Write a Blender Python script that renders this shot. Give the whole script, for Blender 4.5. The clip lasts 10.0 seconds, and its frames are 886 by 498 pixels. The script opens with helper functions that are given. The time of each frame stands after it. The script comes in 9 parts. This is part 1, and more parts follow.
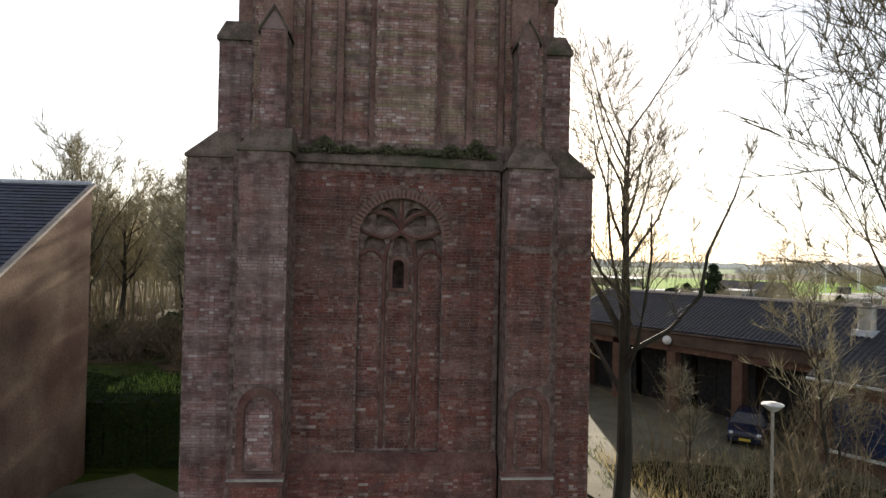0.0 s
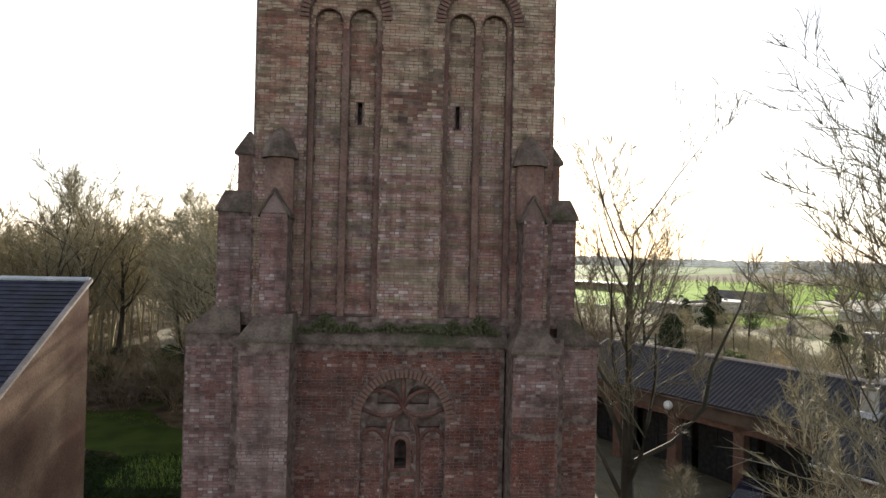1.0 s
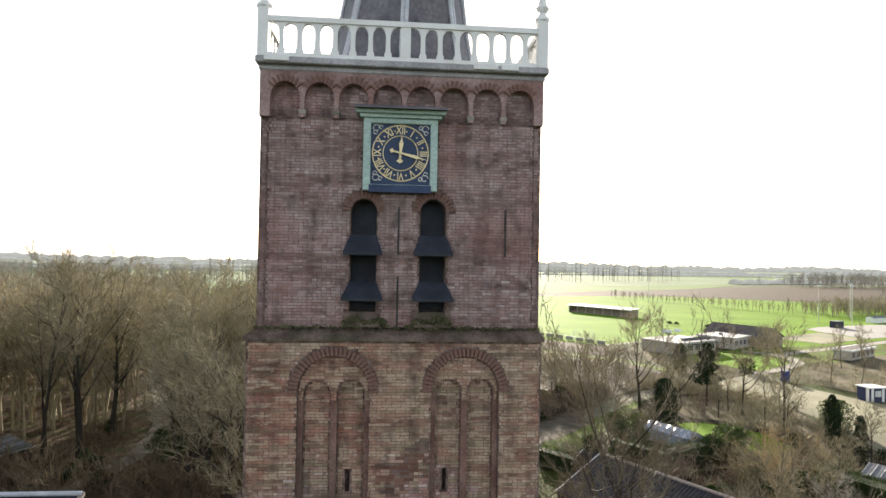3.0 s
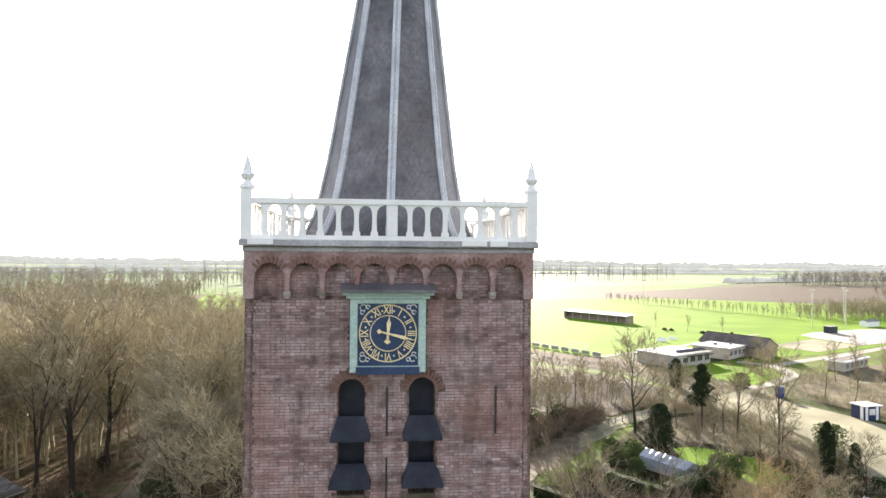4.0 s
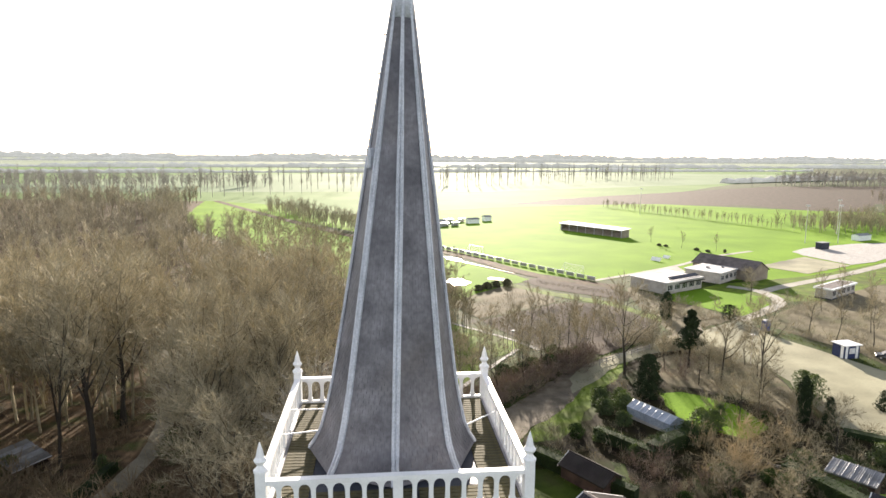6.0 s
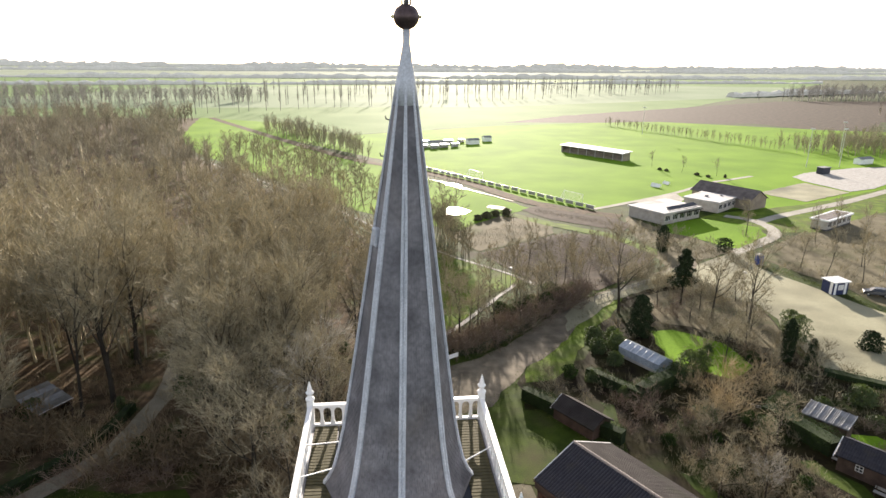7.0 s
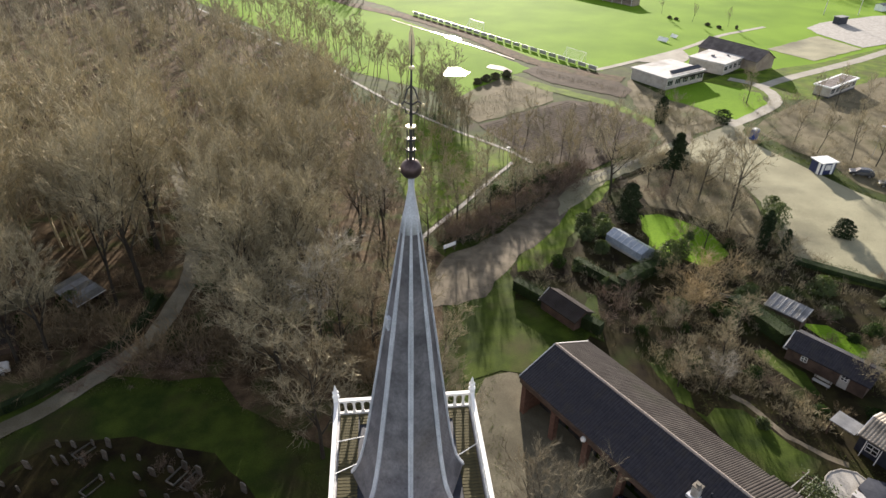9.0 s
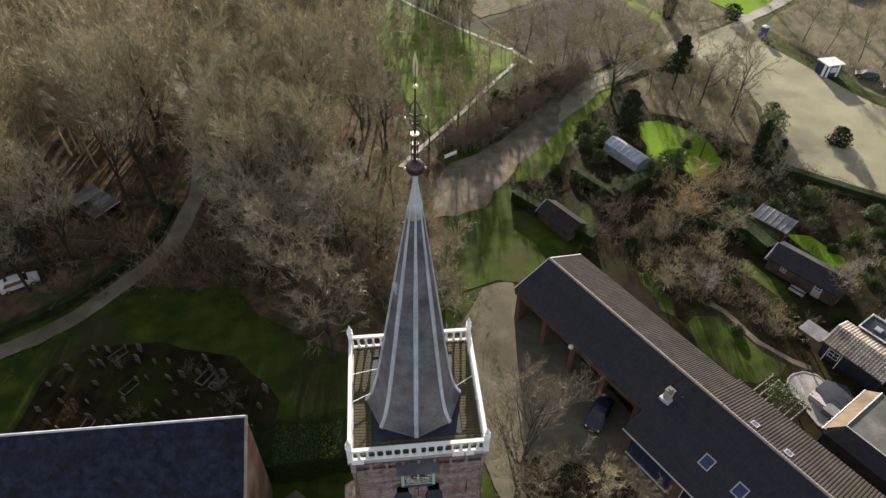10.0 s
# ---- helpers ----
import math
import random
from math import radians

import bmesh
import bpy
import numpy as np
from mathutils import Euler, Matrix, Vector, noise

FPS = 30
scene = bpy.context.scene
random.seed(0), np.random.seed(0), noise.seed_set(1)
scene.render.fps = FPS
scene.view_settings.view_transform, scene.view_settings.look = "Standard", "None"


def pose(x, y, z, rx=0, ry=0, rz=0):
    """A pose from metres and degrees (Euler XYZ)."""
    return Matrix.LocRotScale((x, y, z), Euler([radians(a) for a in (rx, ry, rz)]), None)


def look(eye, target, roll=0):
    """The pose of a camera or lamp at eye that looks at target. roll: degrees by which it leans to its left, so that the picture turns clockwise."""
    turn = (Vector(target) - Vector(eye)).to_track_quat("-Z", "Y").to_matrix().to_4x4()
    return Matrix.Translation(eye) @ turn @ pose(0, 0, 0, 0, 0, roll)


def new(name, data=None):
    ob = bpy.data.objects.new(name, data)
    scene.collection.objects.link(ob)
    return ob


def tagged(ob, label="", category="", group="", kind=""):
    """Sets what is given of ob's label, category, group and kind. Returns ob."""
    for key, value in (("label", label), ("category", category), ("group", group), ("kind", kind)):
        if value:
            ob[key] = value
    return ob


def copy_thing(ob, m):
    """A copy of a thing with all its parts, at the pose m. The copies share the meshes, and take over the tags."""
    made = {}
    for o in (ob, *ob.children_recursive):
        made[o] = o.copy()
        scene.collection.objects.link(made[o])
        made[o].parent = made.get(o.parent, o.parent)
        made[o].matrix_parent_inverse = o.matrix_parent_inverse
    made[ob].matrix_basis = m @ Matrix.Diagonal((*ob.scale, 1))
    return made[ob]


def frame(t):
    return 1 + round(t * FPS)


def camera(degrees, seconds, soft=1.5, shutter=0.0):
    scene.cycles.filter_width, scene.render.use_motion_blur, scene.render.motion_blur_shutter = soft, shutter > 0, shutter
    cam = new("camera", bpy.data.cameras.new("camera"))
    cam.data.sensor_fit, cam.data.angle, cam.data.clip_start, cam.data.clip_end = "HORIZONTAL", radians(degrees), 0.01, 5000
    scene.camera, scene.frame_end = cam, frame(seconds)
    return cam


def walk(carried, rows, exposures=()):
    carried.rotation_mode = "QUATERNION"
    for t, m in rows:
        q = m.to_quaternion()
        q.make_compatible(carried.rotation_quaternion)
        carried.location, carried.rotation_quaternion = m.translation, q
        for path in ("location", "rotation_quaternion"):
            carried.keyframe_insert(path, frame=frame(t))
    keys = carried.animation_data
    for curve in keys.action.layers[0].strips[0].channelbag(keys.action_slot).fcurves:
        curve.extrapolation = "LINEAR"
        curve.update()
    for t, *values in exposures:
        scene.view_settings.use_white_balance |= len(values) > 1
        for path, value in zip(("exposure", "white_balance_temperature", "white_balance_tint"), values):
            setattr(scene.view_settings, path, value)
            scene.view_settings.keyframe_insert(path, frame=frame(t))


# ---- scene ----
from mathutils.geometry import tessellate_polygon

cam = camera(71.0, 10.0)
PATH = [
    (0, (-0.299, -17.363, 10.116), (-0.14, -15.369, 10.146), 1.2),
    (0.5, (-0.379, -17.293, 12.274), (-0.222, -15.3, 12.284), 1.2),
    (1, (-0.472, -17.137, 14.195), (-0.308, -15.144, 14.212), 1.3),
    (1.5, (-0.574, -17.062, 16.174), (-0.409, -15.069, 16.192), 1.2),
    (2, (-0.581, -17.14, 18.217), (-0.413, -15.147, 18.241), 1.2),
    (2.5, (-0.528, -17.306, 20.229), (-0.357, -15.313, 20.262), 1.0),
    (3, (-0.431, -17.467, 22.48), (-0.255, -15.475, 22.518), 1.0),
    (4.5, (-0.303, -17.127, 28.797), (-0.106, -15.137, 28.815), 0.3),
    (5, (-0.391, -17.026, 31.165), (-0.193, -15.037, 31.1), 0.4),
    (5.5, (-0.44, -17.048, 33.297), (-0.24, -15.066, 33.119), 0.4),
    (7, (-0.591, -17.232, 40.186), (-0.393, -15.329, 39.603), 0.5),
    (7.5, (-0.606, -17.254, 42.331), (-0.409, -15.392, 41.627), 0.6),
    (8, (-0.606, -17.333, 44.747), (-0.412, -15.526, 43.912), 0.7),
    (8.5, (-0.658, -17.471, 47.021), (-0.468, -15.72, 46.073), 0.8),
    (9, (-0.712, -17.708, 49.499), (-0.528, -16.026, 48.431), 0.8),
    (9.5, (-0.759, -17.886, 51.694), (-0.584, -16.297, 50.492), 0.9),
    (10, (-0.776, -18.151, 54.175), (-0.615, -16.694, 52.815), 0.9),
]
EXPOSURES = [(0, 1.6, 6500, 12), (1.5, 1.82, 6500, 12), (3, 1.88, 6500, 13), (4.3, 2.4, 6450, 16), (5.5, 2.2, 6450, 16), (7, 1.85, 6400, 16), (7.5, 1.87, 6280, 16), (8, 1.79, 6280, 16), (8.5, 1.76, 6280, 16), (9, 1.7, 6330, 16), (9.5, 1.78, 6450, 16), (10, 1.45, 6450, 16)]
walk(cam, [(t, look(eye, target, roll)) for t, eye, target, roll in PATH], EXPOSURES)

# ---- world, sun ----
SUN_AZ, SUN_EL = 7.1, 13.6          # degrees from +y towards +x, and above the horizon
world = bpy.data.worlds.new("sky")
scene.world = world
world.use_nodes = True
wt = world.node_tree
sky = wt.nodes.new("ShaderNodeTexSky")
sky.sky_type, sky.sun_disc = "NISHITA", False
sky.sun_elevation, sky.sun_rotation = radians(SUN_EL), radians(SUN_AZ)
sky.air_density, sky.dust_density, sky.ozone_density = 1.0, 1.0, 1.0
sky_light = wt.nodes["Background"]
wt.links.new(sky.outputs[0], sky_light.inputs[0])
sky_light.inputs[1].default_value = 0.035
haze = wt.nodes.new("ShaderNodeBackground")          # white haze, thickest near the horizon
co_sky, axes, thick = wt.nodes.new("ShaderNodeTexCoord"), wt.nodes.new("ShaderNodeSeparateXYZ"), wt.nodes.new("ShaderNodeMapRange")
wt.links.new(co_sky.outputs["Generated"], axes.inputs[0])
wt.links.new(axes.outputs[2], thick.inputs[0])
thick.interpolation_type = "SMOOTHSTEP"
for k, v in ((1, 0.0), (2, 0.6), (3, 0.40), (4, 0.09)):
    thick.inputs[k].default_value = v
wt.links.new(thick.outputs[0], haze.inputs[1])
haze.inputs[0].default_value = (0.98, 0.985, 1.0, 1)
both = wt.nodes.new("ShaderNodeAddShader")
wt.links.new(sky_light.outputs[0], both.inputs[0])
wt.links.new(haze.outputs[0], both.inputs[1])
wt.links.new(both.outputs[0], wt.nodes["World Output"].inputs[0])
sun_data = bpy.data.lights.new("sun", "SUN")
sun_data.energy, sun_data.angle, sun_data.color = 5.0, radians(0.6), (1.0, 0.9, 0.74)
sun = new("sun", sun_data)
a, e = radians(SUN_AZ), radians(SUN_EL)
to_sun = Vector((math.sin(a) * math.cos(e), math.cos(a) * math.cos(e), math.sin(e)))
sun.matrix_world = look(to_sun * 100, (0, 0, 0))


# ---- materials ----
def material(name, c1, c2, scale=1.0, rough=0.9, bump=0.3, fine=25.0, c3=None, metal=0.0, island=0.0, obj=0.0, spec=0.3, bump_scale=None, stretch=(1, 1, 1), grain=0.55):
    """Two-scale mottled material: c1 to c2 by a coarse noise, darkened by a fine one; c3: stains."""
    m = bpy.data.materials.new(name)
    m.use_nodes = True
    t = m.node_tree
    n, l = t.nodes, t.links
    b = n["Principled BSDF"]
    b.inputs["Roughness"].default_value, b.inputs["Metallic"].default_value = rough, metal
    b.inputs["Specular IOR Level"].default_value = spec
    co = n.new("ShaderNodeTexCoord")
    mp = n.new("ShaderNodeMapping")
    mp.inputs["Scale"].default_value = stretch
    l.new(co.outputs["Object"], mp.inputs[0])

    def noise_tex(s, detail=4.0):
        x = n.new("ShaderNodeTexNoise")
        x.inputs["Scale"].default_value, x.inputs["Detail"].default_value = s, detail
        l.new(mp.outputs[0], x.inputs["Vector"])
        return x

    def mix(fac, a_, b_, kind="MIX"):
        x = n.new("ShaderNodeMix")
        x.data_type, x.blend_type = "RGBA", kind
        for sock, v in ((x.inputs[0], fac), (x.inputs[6], a_), (x.inputs[7], b_)):
            if isinstance(v, (int, float)):
                sock.default_value = v
            elif isinstance(v, tuple):
                sock.default_value = (*v, 1)
            else:
                l.new(v, sock)
        return x.outputs[2]

    def ramp(src, lo, hi):
        x = n.new("ShaderNodeMapRange")
        x.inputs[1].default_value, x.inputs[2].default_value = lo, hi
        l.new(src, x.inputs[0])
        return x.outputs[0]

    coarse = noise_tex(scale)
    fac = ramp(coarse.outputs[0], 0.35, 0.65)
    if obj:
        fac = mix(obj, fac, n.new("ShaderNodeObjectInfo").outputs["Random"])
    if island:
        fac = mix(island, fac, n.new("ShaderNodeNewGeometry").outputs["Random Per Island"])
    col = mix(fac, c1, c2)
    if c3:
        col = mix(ramp(noise_tex(scale * 0.37, 6.0).outputs[0], 0.52, 0.7), col, c3)
    f2 = noise_tex(fine, 5.0)
    col = mix(grain, col, mix(ramp(f2.outputs[0], 0.25, 0.75), (0.55, 0.55, 0.55), (1.35, 1.35, 1.35)), "MULTIPLY")
    l.new(col, b.inputs["Base Color"])
    rr = n.new("ShaderNodeMapRange")
    rr.inputs[3].default_value, rr.inputs[4].default_value = max(0.02, rough - 0.12), min(1, rough + 0.1)
    l.new(f2.outputs[0], rr.inputs[0])
    l.new(rr.outputs[0], b.inputs["Roughness"])
    if bump:
        bp = n.new("ShaderNodeBump")
        bp.inputs["Strength"].default_value, bp.inputs["Distance"].default_value = bump, 0.02
        l.new((noise_tex(bump_scale) if bump_scale else f2).outputs[0], bp.inputs["Height"])
        l.new(bp.outputs[0], b.inputs["Normal"])
    return m


def translucent(m, amount, tint):
    """Lets light through leaves and grass blades."""
    t = m.node_tree
    b = t.nodes["Principled BSDF"]
    tr = t.nodes.new("ShaderNodeBsdfTranslucent")
    tr.inputs[0].default_value = (*tint, 1)
    mx = t.nodes.new("ShaderNodeMixShader")
    mx.inputs[0].default_value = amount
    t.links.new(b.outputs[0], mx.inputs[1])
    t.links.new(tr.outputs[0], mx.inputs[2])
    t.links.new(mx.outputs[0], t.nodes["Material Output"].inputs[0])
    return m


M_BRICK_RED = material("red_brick", (0.14, 0.066, 0.052), (0.235, 0.135, 0.108), 2.4, 0.92, 0.5, 14, island=0.7)
M_BRICK_PALE = material("pale_brick", (0.21, 0.125, 0.11), (0.34, 0.255, 0.24), 0.6, 0.92, 0.5, 14, (0.17, 0.10, 0.085), island=0.6)
M_MORTAR = material("mortar", (0.09, 0.056, 0.047), (0.25, 0.185, 0.16), 6.0, 0.95, 0.5, 22, (0.11, 0.08, 0.065))
M_BRICK_SIDE = material("weathered_brickwork", (0.10, 0.042, 0.035), (0.18, 0.098, 0.08), 2.2, 0.93, 0.6, 16, (0.085, 0.055, 0.045), grain=0.8)
M_STONE = material("weathered_stone", (0.34, 0.31, 0.27), (0.48, 0.45, 0.40), 2.0, 0.85, 0.4, 20, (0.2, 0.2, 0.15))
M_LEDGE = material("mossy_ledge", (0.090, 0.066, 0.053), (0.195, 0.144, 0.117), 3.0, 0.95, 0.7, 20, (0.068, 0.069, 0.037), grain=0.8)
M_SLATE = material("spire_slate", (0.085, 0.082, 0.092), (0.15, 0.145, 0.158), 0.9, 0.55, 0.4, 9, (0.12, 0.108, 0.105), spec=0.5)
M_LEAD = material("lead_hip", (0.42, 0.44, 0.48), (0.56, 0.58, 0.62), 1.5, 0.5, 0.2, 18, spec=0.5)
M_WHITE = material("white_paint", (0.78, 0.78, 0.76), (0.84, 0.84, 0.82), 2.0, 0.45, 0.1, 20, (0.72, 0.71, 0.67), grain=0.12)
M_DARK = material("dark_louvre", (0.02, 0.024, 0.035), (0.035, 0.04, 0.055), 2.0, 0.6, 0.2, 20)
M_GREEN_PAINT = material("pale_green_paint", (0.36, 0.49, 0.445), (0.44, 0.565, 0.52), 2.0, 0.5, 0.1, 15)
M_DIAL = material("blue_black_dial", (0.025, 0.045, 0.10), (0.035, 0.06, 0.13), 2.0, 0.5, 0.1, 15)
M_GOLD = material("gilding", (0.80, 0.66, 0.36), (0.88, 0.76, 0.48), 4.0, 0.45, 0.1, 30, metal=0.15)
M_IRON = material("wrought_iron", (0.02, 0.02, 0.022), (0.05, 0.045, 0.04), 6.0, 0.55, 0.2, 30, spec=0.5)
M_COPPER = material("dark_copper_ball", (0.07, 0.05, 0.05), (0.12, 0.08, 0.075), 3.0, 0.4, 0.1, 20, metal=0.5)
M_MOSS_DECK = material("mossy_planks", (0.05, 0.047, 0.024), (0.115, 0.10, 0.048), 2.0, 0.9, 0.4, 20, (0.04, 0.035, 0.022))
M_GREEN_ROOFLEAD = material("cornice_lead", (0.33, 0.325, 0.34), (0.46, 0.45, 0.465), 2.0, 0.6, 0.2, 16, (0.27, 0.255, 0.25))

# base grass, darkened in colour to carry the churchyard's deep shade
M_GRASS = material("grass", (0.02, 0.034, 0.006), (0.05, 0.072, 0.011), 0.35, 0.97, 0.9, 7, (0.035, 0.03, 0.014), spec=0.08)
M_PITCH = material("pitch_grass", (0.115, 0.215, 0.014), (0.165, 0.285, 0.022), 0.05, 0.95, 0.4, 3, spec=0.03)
# brighter copy of the rough grass, sunlight put into the colour
M_BRIGHT = material("rough_grass_sun_in_colour", (0.058, 0.101, 0.010), (0.124, 0.179, 0.019), 0.35, 0.95, 0.7, 6, (0.078, 0.081, 0.029), spec=0.06)
M_PANTILE = material("buff_pantile", (0.20, 0.175, 0.14), (0.40, 0.35, 0.28), 1.2, 0.75, 0.2, 10, (0.12, 0.11, 0.09))
M_TAN_TILE = material("tan_flat_tile", (0.110, 0.080, 0.050), (0.165, 0.124, 0.083), 0.9, 0.85, 0.4, 8, (0.072, 0.052, 0.033))
# lawn green lowered so that it carries tree shade
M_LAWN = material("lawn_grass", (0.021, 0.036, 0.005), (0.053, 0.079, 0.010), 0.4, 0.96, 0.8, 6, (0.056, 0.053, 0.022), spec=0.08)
# meadow greens get paler with distance: the haze is in the base colour
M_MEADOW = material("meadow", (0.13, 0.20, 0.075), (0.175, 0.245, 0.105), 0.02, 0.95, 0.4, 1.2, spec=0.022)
M_HAZE_MEADOW = material("haze_paled_meadow", (0.20, 0.255, 0.155), (0.25, 0.30, 0.20), 0.01, 0.95, 0.3, 0.8, spec=0.014)
M_LITTER = material("leaf_litter", (0.048, 0.035, 0.021), (0.122, 0.086, 0.052), 0.6, 0.98, 1.0, 6, (0.057, 0.073, 0.023), spec=0.05)
M_SOIL = material("ploughed_soil", (0.05, 0.04, 0.03), (0.09, 0.072, 0.054), 0.3, 0.98, 1.0, 4, spec=0.05)
M_STUBBLE = material("stubble", (0.112, 0.099, 0.062), (0.185, 0.162, 0.106), 0.3, 0.98, 1.0, 4, (0.084, 0.090, 0.039), spec=0.05)
# soil tone pushed near black, imitating shade from trees and hedges
M_GARDEN = material("shade_toned_garden_ground", (0.013, 0.010, 0.006), (0.030, 0.026, 0.010), 0.45, 0.98, 1.0, 6, (0.021, 0.030, 0.006), spec=0.05)
# farthest fields, base colour whitened in place of haze
M_FAR = material("haze_whitened_meadow", (0.255, 0.29, 0.215), (0.31, 0.34, 0.265), 0.004, 0.95, 0.2, 0.3, spec=0.008)
M_MOSS = material("dark_moss", (0.058, 0.058, 0.032), (0.125, 0.12, 0.068), 3.0, 0.95, 0.0, 12, island=0.5, spec=0.05)
M_GRAVEL = material("sandy_gravel", (0.233, 0.223, 0.147), (0.312, 0.300, 0.201), 0.15, 0.96, 0.6, 9, (0.130, 0.126, 0.087), spec=0.1)
M_ROAD = material("old_paving", (0.105, 0.09, 0.064), (0.19, 0.162, 0.118), 0.5, 0.95, 0.6, 9, (0.105, 0.09, 0.07), spec=0.1)
M_SAND = material("pale_sand", (0.28, 0.265, 0.225), (0.36, 0.345, 0.295), 0.2, 0.95, 0.3, 6, spec=0.1)
M_PAVING = material("yard_paving", (0.109, 0.099, 0.069), (0.161, 0.149, 0.105), 0.4, 0.93, 0.6, 10, (0.079, 0.072, 0.050), spec=0.1)
M_CONCRETE = material("concrete", (0.28, 0.27, 0.245), (0.38, 0.365, 0.335), 0.8, 0.9, 0.3, 12, spec=0.15)
M_WATER = material("ditch_water", (0.02, 0.025, 0.02), (0.03, 0.03, 0.025), 0.5, 0.09, 0.04, 2.0, spec=0.5)

M_BARK = material("bark", (0.027, 0.023, 0.017), (0.060, 0.053, 0.040), 0.8, 0.95, 0.6, 12, (0.042, 0.045, 0.023), stretch=(1, 1, 0.35))
M_TWIG = material("twig", (0.088, 0.077, 0.050), (0.52, 0.455, 0.29), 0.22, 0.9, 0.0, 3, obj=0.4, island=0.5)
# greyed twig tone for distant woods and belts, haze mixed into the colour
M_TWIG_HAZE_GREY = material("haze_greyed_twig", (0.13, 0.115, 0.082), (0.44, 0.39, 0.265), 0.1, 0.9, 0.0, 3, island=0.5)
M_TWIG_BROWN = material("brown_twig", (0.094, 0.071, 0.044), (0.288, 0.226, 0.132), 0.2, 0.9, 0.0, 3, obj=0.3, island=0.35)
M_TWIG_DARK = material("dark_twig", (0.070, 0.060, 0.041), (0.30, 0.26, 0.175), 0.2, 0.9, 0.0, 3, island=0.45)
M_PATH = material("sandy_path", (0.15, 0.137, 0.10), (0.225, 0.207, 0.155), 0.3, 0.96, 0.5, 8, (0.105, 0.095, 0.065), spec=0.1)
M_TWIG_PALE = material("pale_lichened_twig", (0.164, 0.152, 0.115), (0.492, 0.459, 0.377), 0.3, 0.9, 0.0, 3, island=0.6)
M_VERGE = translucent(material("verge_blade", (0.06, 0.085, 0.016), (0.15, 0.145, 0.055), 0.4, 0.9, 0.0, 6, island=0.6), 0.25, (0.12, 0.16, 0.04))
M_TWIG_RED = material("reddish_twig", (0.121, 0.086, 0.065), (0.286, 0.221, 0.162), 0.15, 0.9, 0.0, 3, obj=0.3, island=0.4)
# twigs of the farthest rows, paled in colour to imitate haze
M_TWIG_HAZE_PALE = material("haze_paled_far_twig", (0.27, 0.25, 0.215), (0.36, 0.34, 0.30), 0.05, 0.95, 0.0, 1.0, island=0.3, spec=0.02)
M_TRACERY = material("worn_brick_tracery", (0.155, 0.082, 0.068), (0.27, 0.165, 0.135), 1.6, 0.93, 0.6, 15, (0.13, 0.085, 0.066), grain=0.8)
M_FRIEZE = material("purple_brick_frieze", (0.235, 0.15, 0.14), (0.40, 0.29, 0.27), 1.6, 0.93, 0.6, 15, (0.26, 0.145, 0.125), grain=0.8)
M_TWIG_TAN = material("tan_willow_twig", (0.34, 0.265, 0.145), (0.47, 0.38, 0.225), 0.3, 0.9, 0.0, 3)
M_EVERGREEN = material("evergreen", (0.011, 0.02, 0.009), (0.034, 0.05, 0.02), 0.8, 0.9, 0.0, 6, island=0.5, spec=0.1)
M_HEDGE = translucent(material("hedge_leaf", (0.010, 0.024, 0.007), (0.034, 0.058, 0.014), 0.8, 0.85, 0.0, 6, island=0.5, spec=0.1), 0.18, (0.05, 0.09, 0.02))
M_IVY = translucent(material("ivy_leaf", (0.035, 0.055, 0.02), (0.075, 0.10, 0.035), 0.8, 0.7, 0.0, 6, island=0.5), 0.2, (0.09, 0.13, 0.03))
M_BLADE = translucent(material("grass_blade", (0.10, 0.17, 0.03), (0.2, 0.27, 0.07), 0.5, 0.8, 0.0, 6, island=0.5), 0.4, (0.2, 0.3, 0.06))
M_DRY = translucent(material("dry_stalk", (0.30, 0.25, 0.13), (0.42, 0.36, 0.2), 0.5, 0.9, 0.0, 6, island=0.5), 0.3, (0.35, 0.28, 0.13))

M_TILE = material("dark_roof_tile", (0.011, 0.011, 0.017), (0.034, 0.031, 0.038), 2.5, 0.55, 0.3, 10, (0.03, 0.026, 0.024), island=0.4, spec=0.35)
M_FARWOOD_GLOW = material("far_woods_haze_glow", (0.24, 0.225, 0.19), (0.34, 0.32, 0.28), 0.02, 0.95, 0.0, 0.2, spec=0.0)
M_FARWOOD_GLOW.node_tree.nodes["Principled BSDF"].inputs["Emission Color"].default_value = (0.95, 1.0, 0.93, 1)     # pale glow added to the woods in place of distance haze
M_FARWOOD_GLOW.node_tree.nodes["Principled BSDF"].inputs["Emission Strength"].default_value = 0.095
M_TILE_BROWN = material("brown_roof_tile", (0.032, 0.027, 0.025), (0.057, 0.050, 0.045), 0.6, 0.92, 0.3, 10, (0.038, 0.038, 0.027), obj=0.3, spec=0.12)
M_RIDGE_TILE = material("ridge_tile", (0.26, 0.22, 0.19), (0.36, 0.31, 0.27), 1.5, 0.8, 0.3, 14)
M_NAVE_SLATE = material("nave_slate", (0.01, 0.012, 0.018), (0.045, 0.05, 0.085), 1.3, 0.5, 0.4, 7, (0.025, 0.026, 0.03), spec=0.4)
M_NAVE_WALL = material("buff_brick_gable", (0.115, 0.07, 0.054), (0.205, 0.148, 0.106), 0.45, 0.95, 0.3, 14, (0.075, 0.042, 0.034), spec=0.05, grain=0.7)
M_TIMBER = material("dark_timber", (0.06, 0.04, 0.03), (0.11, 0.075, 0.055), 1.0, 0.85, 0.4, 10)
M_TRIM = material("white_trim", (0.6, 0.59, 0.56), (0.72, 0.71, 0.68), 2.0, 0.6, 0.1, 20)
M_PILLAR = material("brown_brick_pillar", (0.102, 0.054, 0.039), (0.150, 0.084, 0.060), 3.0, 0.9, 0.4, 16)
